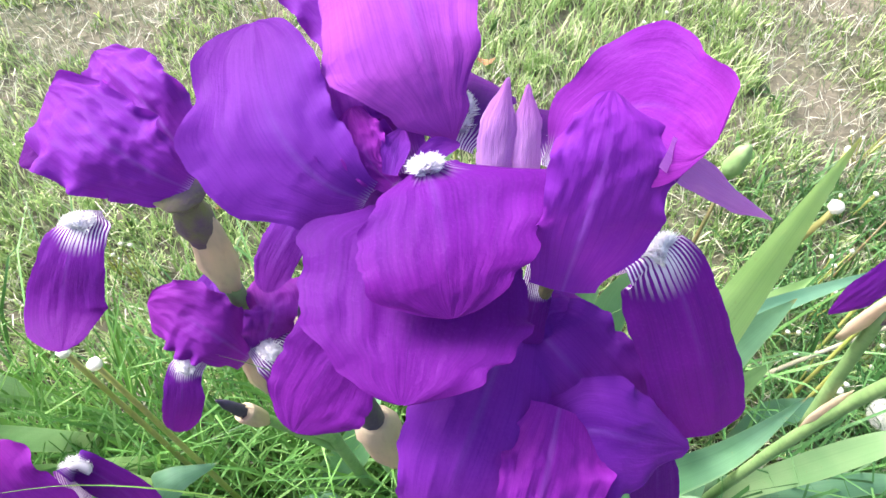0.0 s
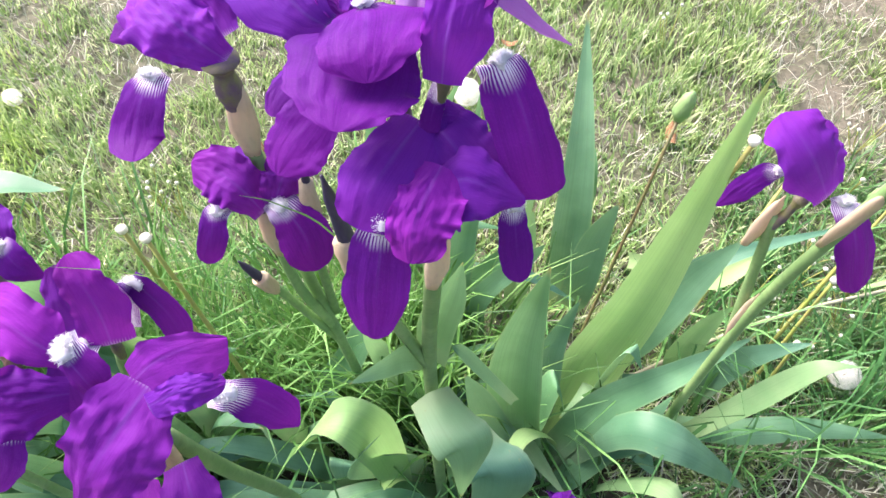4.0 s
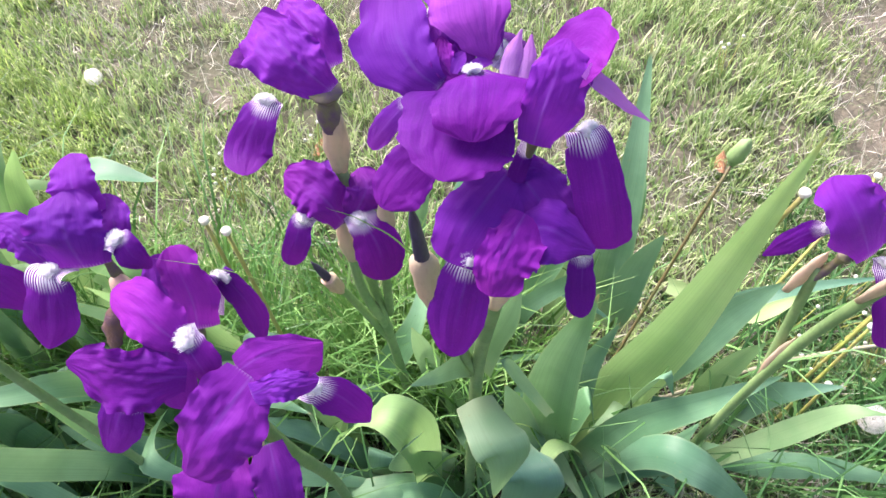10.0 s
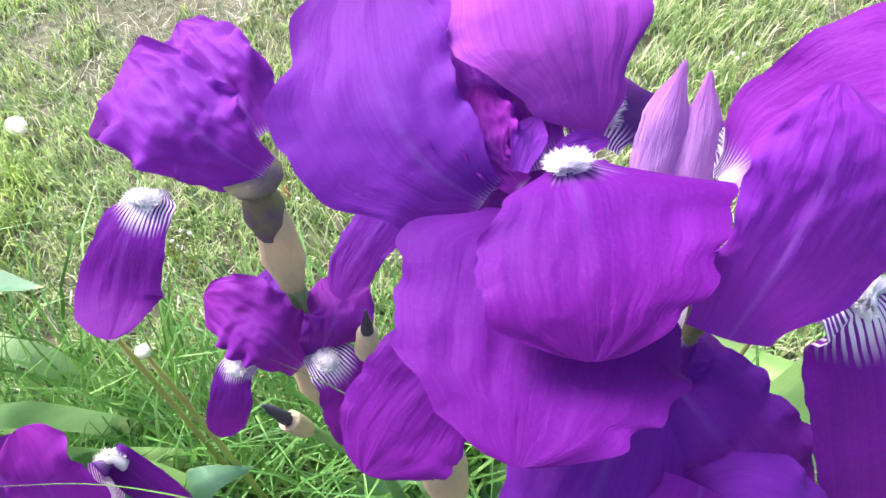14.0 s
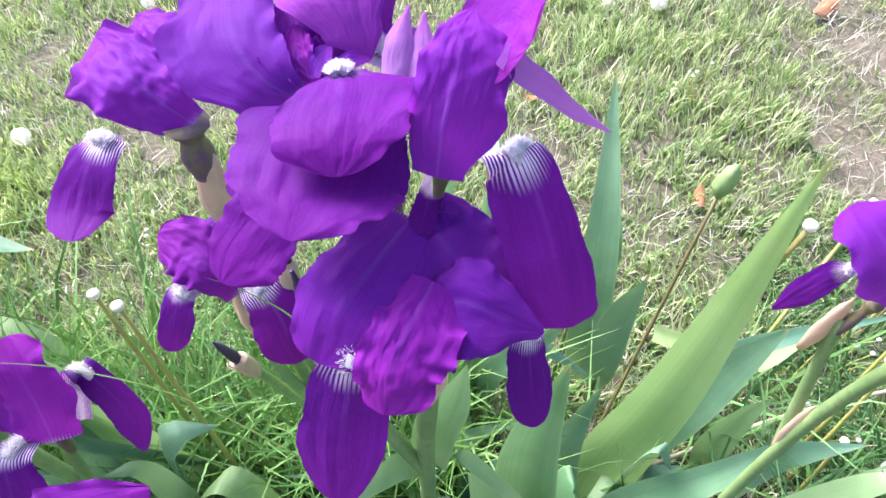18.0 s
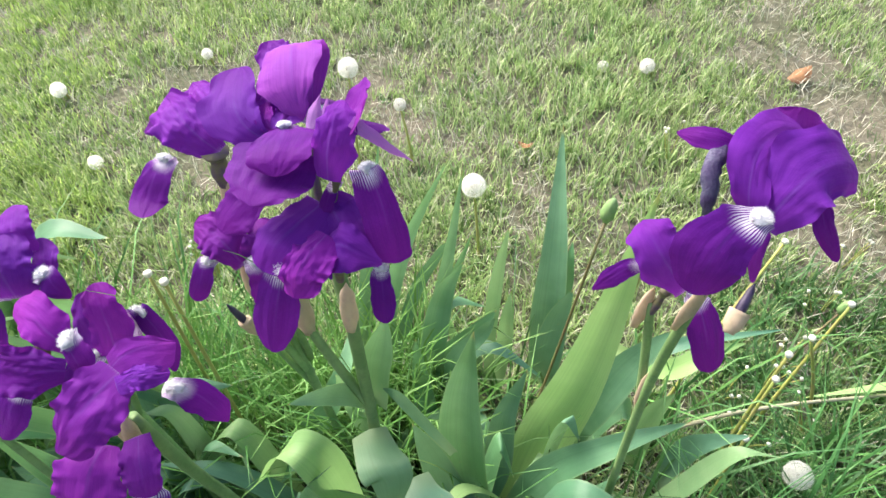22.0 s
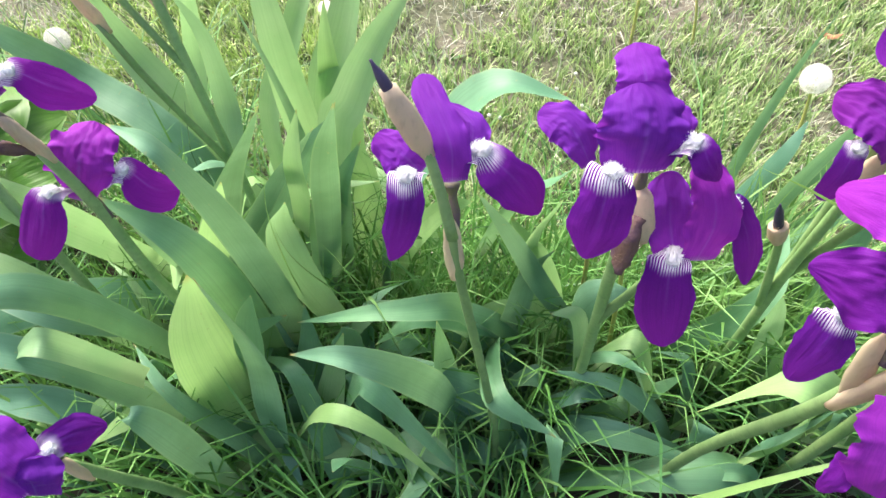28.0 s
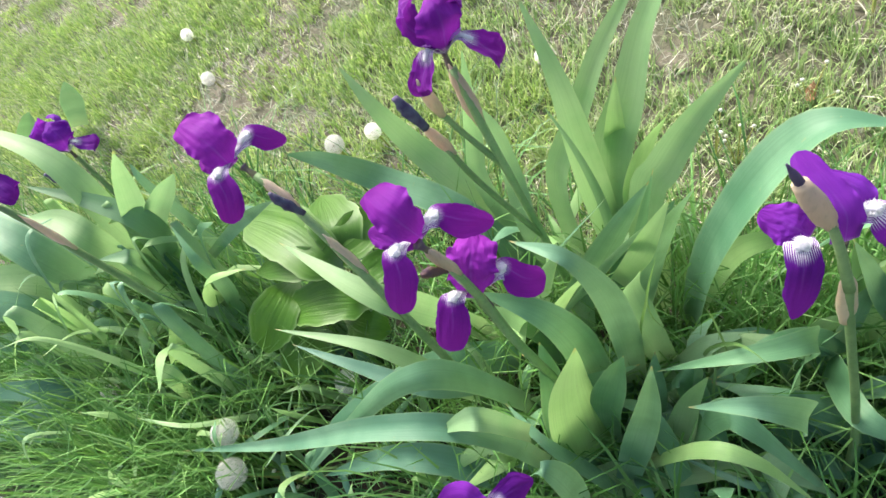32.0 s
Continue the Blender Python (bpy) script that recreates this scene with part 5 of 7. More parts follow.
def right_pair():
    k = stalk("slanting iris stalk with two open purple flowers and a withered one", (0.212, 0.235), [(0.21, 0.232, 0.18), (0.207, 0.222, 0.36), (0.21, 0.207, 0.47), (0.214, 0.195, 0.54)], 0.0036)
    spathe(k, (0.206, 0.209, 0.45), (0.212, 0.2, 0.505), 0.005, 61)
    spathe(k, (0.207, 0.227, 0.32), (0.205, 0.224, 0.38), 0.005, 64)
    fl = flower_core(k, (0.218, 0.190, 0.568), (0.212, 0.194, 0.537), 0.8)
    lobe(fl, "standard", [(0.2317, 0.2081, 0.5565), (0.2316, 0.2249, 0.5729), (0.2323, 0.2329, 0.5863), (0.2337, 0.2385, 0.5942)], [0.0068, 0.0135, 0.0149, 0.0112], [0.0068, 0.013, 0.0133, 0.0086], (-0.98, 0.01, 0.18), 621, 0.06, 0.12, 0.2, 0.1, M_STANDARD_WARM_LIT)
    lobe(fl, "standard", [(0.2136, 0.1845, 0.5622), (0.2079, 0.1882, 0.5809), (0.2095, 0.2004, 0.5924), (0.2206, 0.217, 0.5926), (0.236, 0.2281, 0.5865)], [0.0044, 0.0094, 0.0094, 0.0093, 0.0076], [0.0044, 0.008, 0.0122, 0.0136, 0.0101], (-0.76, 0.39, 0.52), 622, 0.05, 0.14, 0.25, 0.1)
    lobe(fl, "standard", [(0.2186, 0.184, 0.5636), (0.2233, 0.1839, 0.5823), (0.2308, 0.1883, 0.5937), (0.243, 0.1984, 0.593), (0.2571, 0.2091, 0.5811)], [0.0063, 0.0142, 0.0175, 0.0151, 0.0102], [0.0063, 0.0138, 0.0206, 0.0183, 0.0121], (-0.45, 0.60, 0.66), 623, 0.06, 0.16, 0.2, 0.1)
    lobe(fl, "standard", [(0.223, 0.1946, 0.5591), (0.2287, 0.2107, 0.5709), (0.2363, 0.2228, 0.5785)], [0.015, 0.0197, 0.0153], [0.015, 0.0197, 0.0153], (-0.93, 0.17, 0.33), 627, 0.1, 0.1, 0.3, 0.05)
    lobe(fl, "fall", [(0.2165, 0.1796, 0.5737), (0.201, 0.1616, 0.5802), (0.1914, 0.1491, 0.5736), (0.1871, 0.142, 0.5568)], [0.006, 0.0122, 0.0168, 0.0118], [0.006, 0.0125, 0.0163, 0.0114], (0.87, -0.23, -0.44), 624, 0.045, 0.1, 0.3, 0.22, None, (0.02, 0.2, 0.0042, 170))
    lobe(fl, "fall", [(0.2331, 0.1929, 0.5724), (0.2394, 0.1878, 0.5748), (0.2437, 0.1818, 0.5682), (0.2532, 0.1774, 0.5537)], [0.0029, 0.0047, 0.0056, 0.0029], [0.0029, 0.0052, 0.0052, 0.0024], (0.87, 0.42, 0.25), 625, 0.08, 0.1, 0.2, 0.3, M_FALL_WARM_LIT)
    lobe(fl, "fall", [(0.2164, 0.1864, 0.5607), (0.219, 0.1814, 0.561), (0.2179, 0.1734, 0.5534), (0.219, 0.1678, 0.5421)], [0.0034, 0.0048, 0.0034, 0.002], [0.0029, 0.0039, 0.0034, 0.002], (0.99, 0.07, -0.11), 628, 0.1, 0.1, 0.25, 0.3, M_STANDARD_WARM_LIT)
    lobe(fl, "fall", [(0.2064, 0.2086, 0.5841), (0.197, 0.2077, 0.5906), (0.1861, 0.2092, 0.5912), (0.1755, 0.2141, 0.5894)], [0.0034, 0.0053, 0.0058, 0.0025], [0.0034, 0.0053, 0.0049, 0.002], (-0.10, -0.72, -0.68), 626, 0.05, 0.1, 0.25, 0.35, None, (0, 0.2, 0.004, 200))
    part("withered_flower", tube([(0.1941, 0.1879, 0.5634), (0.1926, 0.1923, 0.5735), (0.1926, 0.1986, 0.5825), (0.1951, 0.2068, 0.5872), (0.1999, 0.2135, 0.5873)], [0.0022, 0.0041, 0.0046, 0.0041, 0.0022], M_WITHER, 9, 0.7, "withered_flower", 16, 0.3, 66), k, "greyish withered bloom")
    stem(k, [(0.2131, 0.1903, 0.5454), (0.2, 0.1879, 0.5566), (0.1942, 0.1902, 0.5656)], 0.0018, "branch")
    bud(k, (0.2180, 0.1655, 0.5060), (0.2270, 0.1841, 0.5253), 0.0052, 67, 0.85)
    stem(k, [(0.208, 0.227, 0.32), (0.2, 0.234, 0.39), (0.194, 0.237, 0.44)], 0.0033, "branch")
    spathe(k, (0.188, 0.238, 0.41), (0.193, 0.237, 0.455), 0.0048, 63)
    fl = flower_core(k, (0.200, 0.234, 0.456), (0.195, 0.236, 0.427), 0.9)
    lobe(fl, "standard", [(0.2114, 0.2335, 0.4588), (0.1941, 0.2296, 0.4845), (0.183, 0.2391, 0.4963), (0.1779, 0.253, 0.4967)], [0.0087, 0.017, 0.0166, 0.0117], [0.0078, 0.0161, 0.0145, 0.0095], (-0.79, -0.54, -0.31), 681, 0.06, 0.16, 0.25, 0.1)
    lobe(fl, "standard", [(0.2181, 0.2445, 0.4563), (0.2123, 0.2533, 0.4716), (0.2091, 0.2699, 0.4796)], [0.0066, 0.0098, 0.0066], [0.0066, 0.0098, 0.0066], (-0.95, -0.32, -0.06), 682, 0.08, 0.12, 0.3, 0.1)
    lobe(fl, "fall", [(0.1858, 0.2397, 0.471), (0.1734, 0.2315, 0.4748), (0.1632, 0.2257, 0.4691), (0.1531, 0.2221, 0.4599)], [0.003, 0.006, 0.0064, 0.0022], [0.003, 0.006, 0.0064, 0.0022], (0.60, -0.50, -0.62), 652, 0.05, 0.1, 0.25, 0.25, None, (0, 0.2, 0.003, 90))
    lobe(fl, "fall", [(0.2144, 0.232, 0.4622), (0.2174, 0.2215, 0.4627), (0.2252, 0.2104, 0.4474), (0.2333, 0.1994, 0.4238)], [0.0039, 0.0084, 0.011, 0.0095], [0.0039, 0.008, 0.0118, 0.0095], (0.94, 0.33, 0.08), 651, 0.05, 0.1, 0.2, 0.08, M_FALL_WARM_LIT, (0.1, 0.3, 0.0042, 130))


right_pair()


# The next stalks stand in full sun and take the sunlit petal colours.
PETALS[:] = [M_FALL_WARM_LIT, M_STANDARD_WARM_LIT]


def part2_pair():
    k = stalk("low iris stalk with two flowers coloured magenta-purple as in full sun", (-0.44, 0.07), [(-0.47, 0.075, 0.17), (-0.51, 0.08, 0.3), (-0.525, 0.085, 0.36), (-0.535, 0.082, 0.42)])
    spathe(k, (-0.532, 0.083, 0.41), (-0.545, 0.079, 0.45), 0.007, 71)
    fl = flower_core(k, (-0.548, 0.079, 0.455), (-0.536, 0.082, 0.428), 1.00)
    lobe(fl, "standard", [(-0.5468, 0.0845, 0.4529), (-0.5508, 0.0801, 0.4752), (-0.5606, 0.0829, 0.4868), (-0.5789, 0.0934, 0.4921)], [0.0062, 0.0162, 0.0197, 0.0157], [0.0054, 0.0118, 0.0132, 0.0097], (-0.52, -0.83, -0.20), 721, 0.07, 0.12, 0.12, 0.1, M_STANDARD_WARM_LIT)
    lobe(fl, "standard", [(-0.5512, 0.0851, 0.448), (-0.5668, 0.0775, 0.4567), (-0.5861, 0.0791, 0.4626)], [0.0055, 0.0101, 0.0055], [0.0055, 0.0085, 0.0055], (-0.05, -0.88, -0.47), 722, 0.14, 0.12, 0.3, 0.1, M_STANDARD_WARM_LIT)
    lobe(fl, "fall", [(-0.5561, 0.0806, 0.4555), (-0.5539, 0.0621, 0.4666), (-0.5482, 0.0484, 0.4559), (-0.5491, 0.0314, 0.4367)], [0.0039, 0.0089, 0.0118, 0.0102], [0.0039, 0.0081, 0.0118, 0.0102], (0.89, 0.40, -0.23), 724, 0.04, 0.1, 0.2, 0.1, None, (0.2, 0.4, 0.0042, 130))
    lobe(fl, "fall", [(-0.5503, 0.0882, 0.4568), (-0.5348, 0.0955, 0.4681), (-0.519, 0.101, 0.4581), (-0.5012, 0.1101, 0.4465)], [0.0039, 0.0082, 0.0129, 0.0077], [0.0039, 0.0079, 0.011, 0.0061], (-0.02, 0.87, 0.50), 725, 0.04, 0.1, 0.2, 0.1, None, (0.2, 0.4, 0.0042, 130))
    stem(k, [(-0.515, 0.081, 0.31), (-0.53, 0.087, 0.35), (-0.534, 0.089, 0.375)], 0.0032, "branch")
    fl = flower_core(k, (-0.534, 0.088, 0.385), (-0.522, 0.086, 0.355), 1.00)
    lobe(fl, "standard", [(-0.534, 0.0827, 0.3719), (-0.5301, 0.091, 0.3947), (-0.5309, 0.1043, 0.4052), (-0.5358, 0.1231, 0.4058)], [0.0096, 0.0212, 0.0202, 0.0155], [0.0087, 0.0186, 0.0185, 0.0138], (-0.91, -0.27, 0.32), 731, 0.14, 0.14, 0.16, 0.1, M_STANDARD_WARM_LIT)
    lobe(fl, "fall", [(-0.5389, 0.0864, 0.3791), (-0.5395, 0.0703, 0.3904), (-0.5381, 0.0556, 0.3788), (-0.54, 0.0394, 0.3606)], [0.0044, 0.0101, 0.014, 0.0116], [0.0044, 0.0093, 0.014, 0.0116], (0.91, 0.29, -0.30), 734, 0.04, 0.1, 0.2, 0.1, None, (0.2, 0.4, 0.0042, 130))
    lobe(fl, "fall", [(-0.523, 0.097, 0.3769), (-0.5096, 0.1055, 0.3874), (-0.4939, 0.1063, 0.3747), (-0.4808, 0.1135, 0.367)], [0.0044, 0.0102, 0.0163, 0.013], [0.0044, 0.0085, 0.0112, 0.0087], (0.09, 0.89, 0.46), 735, 0.04, 0.1, 0.2, 0.1, None, (0.2, 0.4, 0.0042, 130))
    part("withered_flower", tube([(-0.537, 0.08, 0.42), (-0.545, 0.07, 0.43), (-0.549, 0.066, 0.432)], [0.003, 0.005, 0.003], M_BROWN, 8, 0.8, "withered_flower", 9, 0.2, 74), k)


part2_pair()


def part2_far():
    k = stalk("arching iris stalk with a purple flower and withered buds", (-0.57, 0.06), [(-0.6, 0.075, 0.2), (-0.66, 0.1, 0.36), (-0.71, 0.122, 0.43), (-0.735, 0.13, 0.45)])
    fl = flower_core(k, (-0.748, 0.134, 0.457), (-0.733, 0.130, 0.443), 1.00)
    lobe(fl, "standard", [(-0.7605, 0.1323, 0.4569), (-0.7606, 0.1311, 0.479), (-0.774, 0.1362, 0.4912), (-0.7982, 0.1438, 0.4979)], [0.0072, 0.0213, 0.024, 0.0159], [0.0058, 0.0158, 0.0175, 0.0113], (-0.43, -0.86, -0.26), 751, 0.08, 0.12, 0.12, 0.1, M_STANDARD_WARM_LIT)
    lobe(fl, "standard", [(-0.7672, 0.1331, 0.4532), (-0.7761, 0.1286, 0.4604), (-0.7926, 0.1301, 0.4647)], [0.0058, 0.0096, 0.0058], [0.0058, 0.0087, 0.0049], (-0.10, -0.89, -0.45), 752, 0.12, 0.12, 0.3, 0.1, M_STANDARD_WARM_LIT)
    lobe(fl, "fall", [(-0.7648, 0.1347, 0.4605), (-0.7566, 0.1138, 0.4671), (-0.7476, 0.1003, 0.4549), (-0.7454, 0.0865, 0.4358)], [0.0048, 0.0111, 0.0125, 0.0104], [0.0048, 0.0102, 0.0148, 0.0104], (0.82, 0.56, -0.11), 754, 0.04, 0.1, 0.2, 0.1, None, (0.2, 0.4, 0.0042, 130))
    lobe(fl, "fall", [(-0.7623, 0.1401, 0.4622), (-0.7429, 0.1554, 0.4735), (-0.7303, 0.1603, 0.4648), (-0.718, 0.1681, 0.4553)], [0.0048, 0.0094, 0.0104, 0.0058], [0.0048, 0.0094, 0.0104, 0.0048], (-0.00, 0.87, 0.49), 755, 0.04, 0.1, 0.2, 0.1, None, (0.2, 0.42, 0.0042, 130))
    part("withered_flower", tube([(-0.692, 0.115, 0.42), (-0.698, 0.112, 0.434), (-0.702, 0.11, 0.446), (-0.705, 0.11, 0.454)], [0.003, 0.0055, 0.005, 0.002], M_WITHER, 9, 0.8, "withered_flower", 12, 0.2, 76), k, "inky withered bloom")
    spathe(k, (-0.655, 0.1, 0.35), (-0.68, 0.108, 0.4), 0.007, 77)
    spathe(k, (-0.7, 0.119, 0.42), (-0.73, 0.128, 0.45), 0.007, 78)
    k = stalk("tall iris stalk with a purple flower and withered side buds", (-0.5, 0.21), [(-0.53, 0.22, 0.2), (-0.57, 0.245, 0.38), (-0.588, 0.26, 0.45)])
    spathe(k, (-0.575, 0.25, 0.39), (-0.59, 0.26, 0.455), 0.0085, 81)
    bloom(k, (-0.593, 0.265, 0.467), [(-100, 0.04, 0.012), (0, 0.05, 0.012), (130, 0.045, 0.0)], 82, 0.95, (-0.005, 0.01), None, None, 0.05)
    stem(k, [(-0.56, 0.24, 0.34), (-0.59, 0.235, 0.4), (-0.6, 0.232, 0.43)], 0.003, "branch")
    spathe(k, (-0.598, 0.232, 0.42), (-0.606, 0.231, 0.465), 0.007, 83)
    stem(k, [(-0.54, 0.225, 0.25), (-0.57, 0.205, 0.36), (-0.58, 0.195, 0.42)], 0.003, "branch")
    spathe(k, (-0.578, 0.198, 0.41), (-0.588, 0.19, 0.455), 0.0065, 84)
    part("withered_flower", tube([(-0.587, 0.191, 0.45), (-0.593, 0.187, 0.475), (-0.596, 0.185, 0.49)], [0.004, 0.006, 0.003], M_WITHER, 9, 0.8, "withered_flower", 9, 0.25, 85), k, "inky withered bloom")


part2_far()
PETALS[:] = [M_FALL, M_STANDARD]


def more_flowers():
    k = stalk("distant small iris stalk with a purple flower", (-1.2, 0.2), [(-1.23, 0.21, 0.12), (-1.27, 0.235, 0.24), (-1.285, 0.245, 0.3)])
    bloom(k, (-1.29, 0.247, 0.315), [(-75, 0.045, 0.025), (15, 0.05, 0.004), (140, 0.04, 0.01)], 91, 0.95, (-0.012, 0.01), None, None, 0.046)
    part("withered_flower", tube([(-1.3, 0.21, 0.27), (-1.306, 0.205, 0.29), (-1.31, 0.2, 0.31)], [0.004, 0.007, 0.003], M_WITHER, 9, 0.8, "withered_flower", 9, 0.2, 92), k, "inky withered bloom")
    k = stalk("iris stalk with a nodding purple flower over grass", (-0.95, 0.06), [(-0.97, 0.06, 0.2), (-1.0, 0.055, 0.4), (-1.018, 0.053, 0.47)])
    bloom(k, (-1.024, 0.053, 0.498), [(-70, 0.05, 0.028), (8, 0.055, 0.01), (165, 0.05, -0.006)], 93, 0.95, (-0.006, 0.012), None, None, 0.044)
    spathe(k, (-0.996, 0.056, 0.39), (-1.01, 0.054, 0.455), 0.007, 94)
    k = stalk("iris stalk with a broad purple flower near the path", (-0.469, -0.025), [(-0.474, -0.035, 0.15), (-0.484, -0.047, 0.231), (-0.489, -0.055, 0.286)])
    spathe(k, (-0.489, -0.055, 0.251), (-0.489, -0.055, 0.301), 0.007, 95)
    fl = flower_core(k, (-0.489, -0.055, 0.311), (-0.489, -0.055, 0.276), 1.00)
    add_fall(fl, [(-0.4901, -0.0702, 0.3036), (-0.4849, -0.0583, 0.3145), (-0.4805, -0.0487, 0.3194), (-0.4736, -0.0384, 0.3156), (-0.4650, -0.0281, 0.3081)], [0.0101, 0.0150, 0.0191, 0.0260, 0.0170], (0.50, -0.60, -0.62), 961, 0.06, -0.12, 0.0046, (0.2, 0.5), 150, 0.35, -0.1)
    add_standard(fl, [(-0.4887, -0.0772, 0.2991), (-0.4936, -0.0750, 0.3187), (-0.5062, -0.0735, 0.3322), (-0.5235, -0.0807, 0.3338)], [0.0253, 0.0453, 0.0490, 0.0288], (0.09, 0.90, 0.42), 962, 0.12, -0.16, 0.45, 0.1)
    add_standard(fl, [(-0.4847, -0.0773, 0.2966), (-0.4853, -0.0708, 0.3133), (-0.4916, -0.0659, 0.3222)], [0.0253, 0.0372, 0.0288], (0.88, 0.21, -0.42), 963, 0.12, -0.16, 0.45, 0.1)
    add_fall(fl, [(-0.4942, -0.0796, 0.3012), (-0.4998, -0.0958, 0.3089), (-0.5007, -0.1077, 0.3057), (-0.5023, -0.1263, 0.2917)], [0.0127, 0.0186, 0.0288, 0.0249], (0.87, 0.34, -0.35), 964, 0.06, -0.12, 0.0046, (0.2, 0.5), 150, 0.35, -0.1)
    k = stalk("short iris stalk with a small crumpled dark violet flower", (0.1, 0.13), [(0.102, 0.125, 0.1), (0.105, 0.12, 0.2)], 0.0035)
    bloom(k, (0.106, 0.116, 0.222), [(100, 0.024, 0.0), (-30, 0.03, 0.016), (-140, 0.03, 0.016)], 97, 0.6, (0, 0), None, None, 0.045)


more_flowers()

# ---- leaf fans ----
FANS = "iris leaf fans"
right = thing("iris_leaf_fan", "fan of broad grey-green sword leaves beside the tall stalk", "plant", FANS)
middle = thing("iris_leaf_fan", "tuft of folded grey-green leaves round the flower stalk", "plant", FANS)
behind = thing("iris_leaf_fan", "fan of narrow upright green sword leaves at the lawn", "plant", FANS)
left = thing("iris_leaf_fan", "fan of arching bluish-green leaves under the budded stalk", "plant", FANS)
tall = thing("iris_leaf_fan", "fan of tall upright green leaves in front of the lawn", "plant", FANS)
near = thing("iris_leaf_fan", "dense clump of arching bluish-green leaves with dark feet", "plant", FANS)
far = thing("iris_leaf_fan", "sprawling clump of long green leaves mixed with grass", "plant", FANS)
edge = thing("iris_leaf_fan", "few pale upright leaves at the lawn edge", "plant", FANS)
rough = thing("iris_leaf_fan", "rough clump of broad green leaves at the end of the bed", "plant", FANS)
COUNT = [0]


def leaf(fan, points, width, across, material=None):
    COUNT[0] += 1
    n = COUNT[0]
    rnd = random.Random(n)
    pts = [Vector(p) for p in points]
    # A share of leaves, most in the tall and far fans, get the sunlit colour.
    if material is None and rnd.random() < (0.7 if fan == tall else 0.7 if fan == far else 0.22):
        material = M_PALE_SUNLIT
    me = blade(pts, width, across, material, rnd.uniform(0.1, 0.3), rnd.uniform(-0.5, 0.5), 22, 7, n, rnd.uniform(0.5, 0.78), rnd.uniform(0.62, 0.9), rnd.uniform(0.02, 0.09))
    part("leaf", me, fan)


leaf(right, [(0.106, 0.221, 0.010), (0.138, 0.276, 0.134), (0.170, 0.296, 0.266), (0.194, 0.312, 0.472)], 0.055, (0.92, -0.39, -0.10))
leaf(right, [(0.100, 0.209, 0.019), (0.074, 0.221, 0.154), (0.068, 0.226, 0.274), (0.077, 0.223, 0.394)], 0.046, (1.00, 0.04, 0.06))
leaf(right, [(0.132, 0.42, 0.03), (0.13, 0.445, 0.13), (0.127, 0.48, 0.24), (0.117, 0.545, 0.36)], 0.042, (0.99, -0.13, 0.04))
leaf(right, [(0.138, 0.431, 0.077), (0.127, 0.478, 0.180), (0.125, 0.527, 0.263)], 0.025, (1.00, -0.04, 0.09), M_PALE_SUNLIT)
leaf(right, [(0.113, 0.228, 0.030), (0.149, 0.233, 0.167), (0.201, 0.243, 0.227), (0.275, 0.288, 0.219)], 0.033, (0.62, -0.72, -0.30))
leaf(right, [(0.124, 0.224, 0.030), (0.160, 0.208, 0.177), (0.200, 0.194, 0.200), (0.247, 0.195, 0.152), (0.310, 0.205, 0.058)], 0.033, (0.02, 0.88, 0.48))
leaf(right, [(0.155, 0.314, 0.047), (0.184, 0.300, 0.184), (0.210, 0.312, 0.257), (0.240, 0.324, 0.306)], 0.036, (0.78, -0.58, -0.23))
leaf(right, [(0.191, 0.372, 0.062), (0.222, 0.350, 0.200), (0.253, 0.351, 0.248), (0.360, 0.383, 0.263)], 0.023, (0.55, -0.72, -0.42))
leaf(right, [(0.277, 0.304, 0.046), (0.295, 0.314, 0.113), (0.307, 0.304, 0.160), (0.338, 0.299, 0.196)], 0.028, (0.59, -0.76, -0.27))
leaf(right, [(0.227, 0.276, 0.034), (0.290, 0.249, 0.096), (0.360, 0.254, 0.108), (0.455, 0.262, 0.085)], 0.026, (-0.05, 0.88, 0.47))
leaf(right, [(0.133, 0.217, 0.019), (0.163, 0.216, 0.129), (0.198, 0.213, 0.153), (0.257, 0.221, 0.082)], 0.033, (0.24, -0.88, -0.41))
leaf(right, [(0.202, 0.235, 0.031), (0.201, 0.243, 0.061), (0.226, 0.217, 0.039)], 0.034, (0.42, 0.77, 0.48))
leaf(right, [(0.112, 0.219, 0.019), (0.063, 0.205, 0.128), (0.041, 0.207, 0.213), (0.027, 0.205, 0.272)], 0.039, (0.79, 0.54, 0.30))
leaf(right, [(0.253, 0.326, 0.038), (0.245, 0.320, 0.114), (0.252, 0.322, 0.174), (0.264, 0.323, 0.210)], 0.030, (0.87, -0.49, -0.06))
leaf(right, [(0.136, 0.400, 0.064), (0.134, 0.370, 0.142), (0.139, 0.374, 0.226), (0.150, 0.373, 0.286)], 0.033, (0.90, -0.43, -0.11))
leaf(middle, [(0.006, 0.187, 0.327), (-0.006, 0.164, 0.375), (-0.014, 0.143, 0.403), (-0.027, 0.129, 0.412)], 0.016, (0.03, 0.82, 0.57))
leaf(middle, [(0.006, 0.187, 0.327), (0.012, 0.184, 0.387), (0.019, 0.183, 0.417), (0.026, 0.185, 0.447)], 0.024, (0.98, -0.10, -0.17))
leaf(middle, [(0.007, 0.163, 0.330), (0.026, 0.135, 0.340), (0.037, 0.125, 0.327), (0.032, 0.115, 0.276)], 0.036, (0.93, 0.33, 0.15))
leaf(middle, [(0.035, 0.164, 0.255), (0.059, 0.138, 0.253), (0.055, 0.133, 0.190), (0.033, 0.145, 0.104)], 0.047, (1.00, -0.04, -0.01))
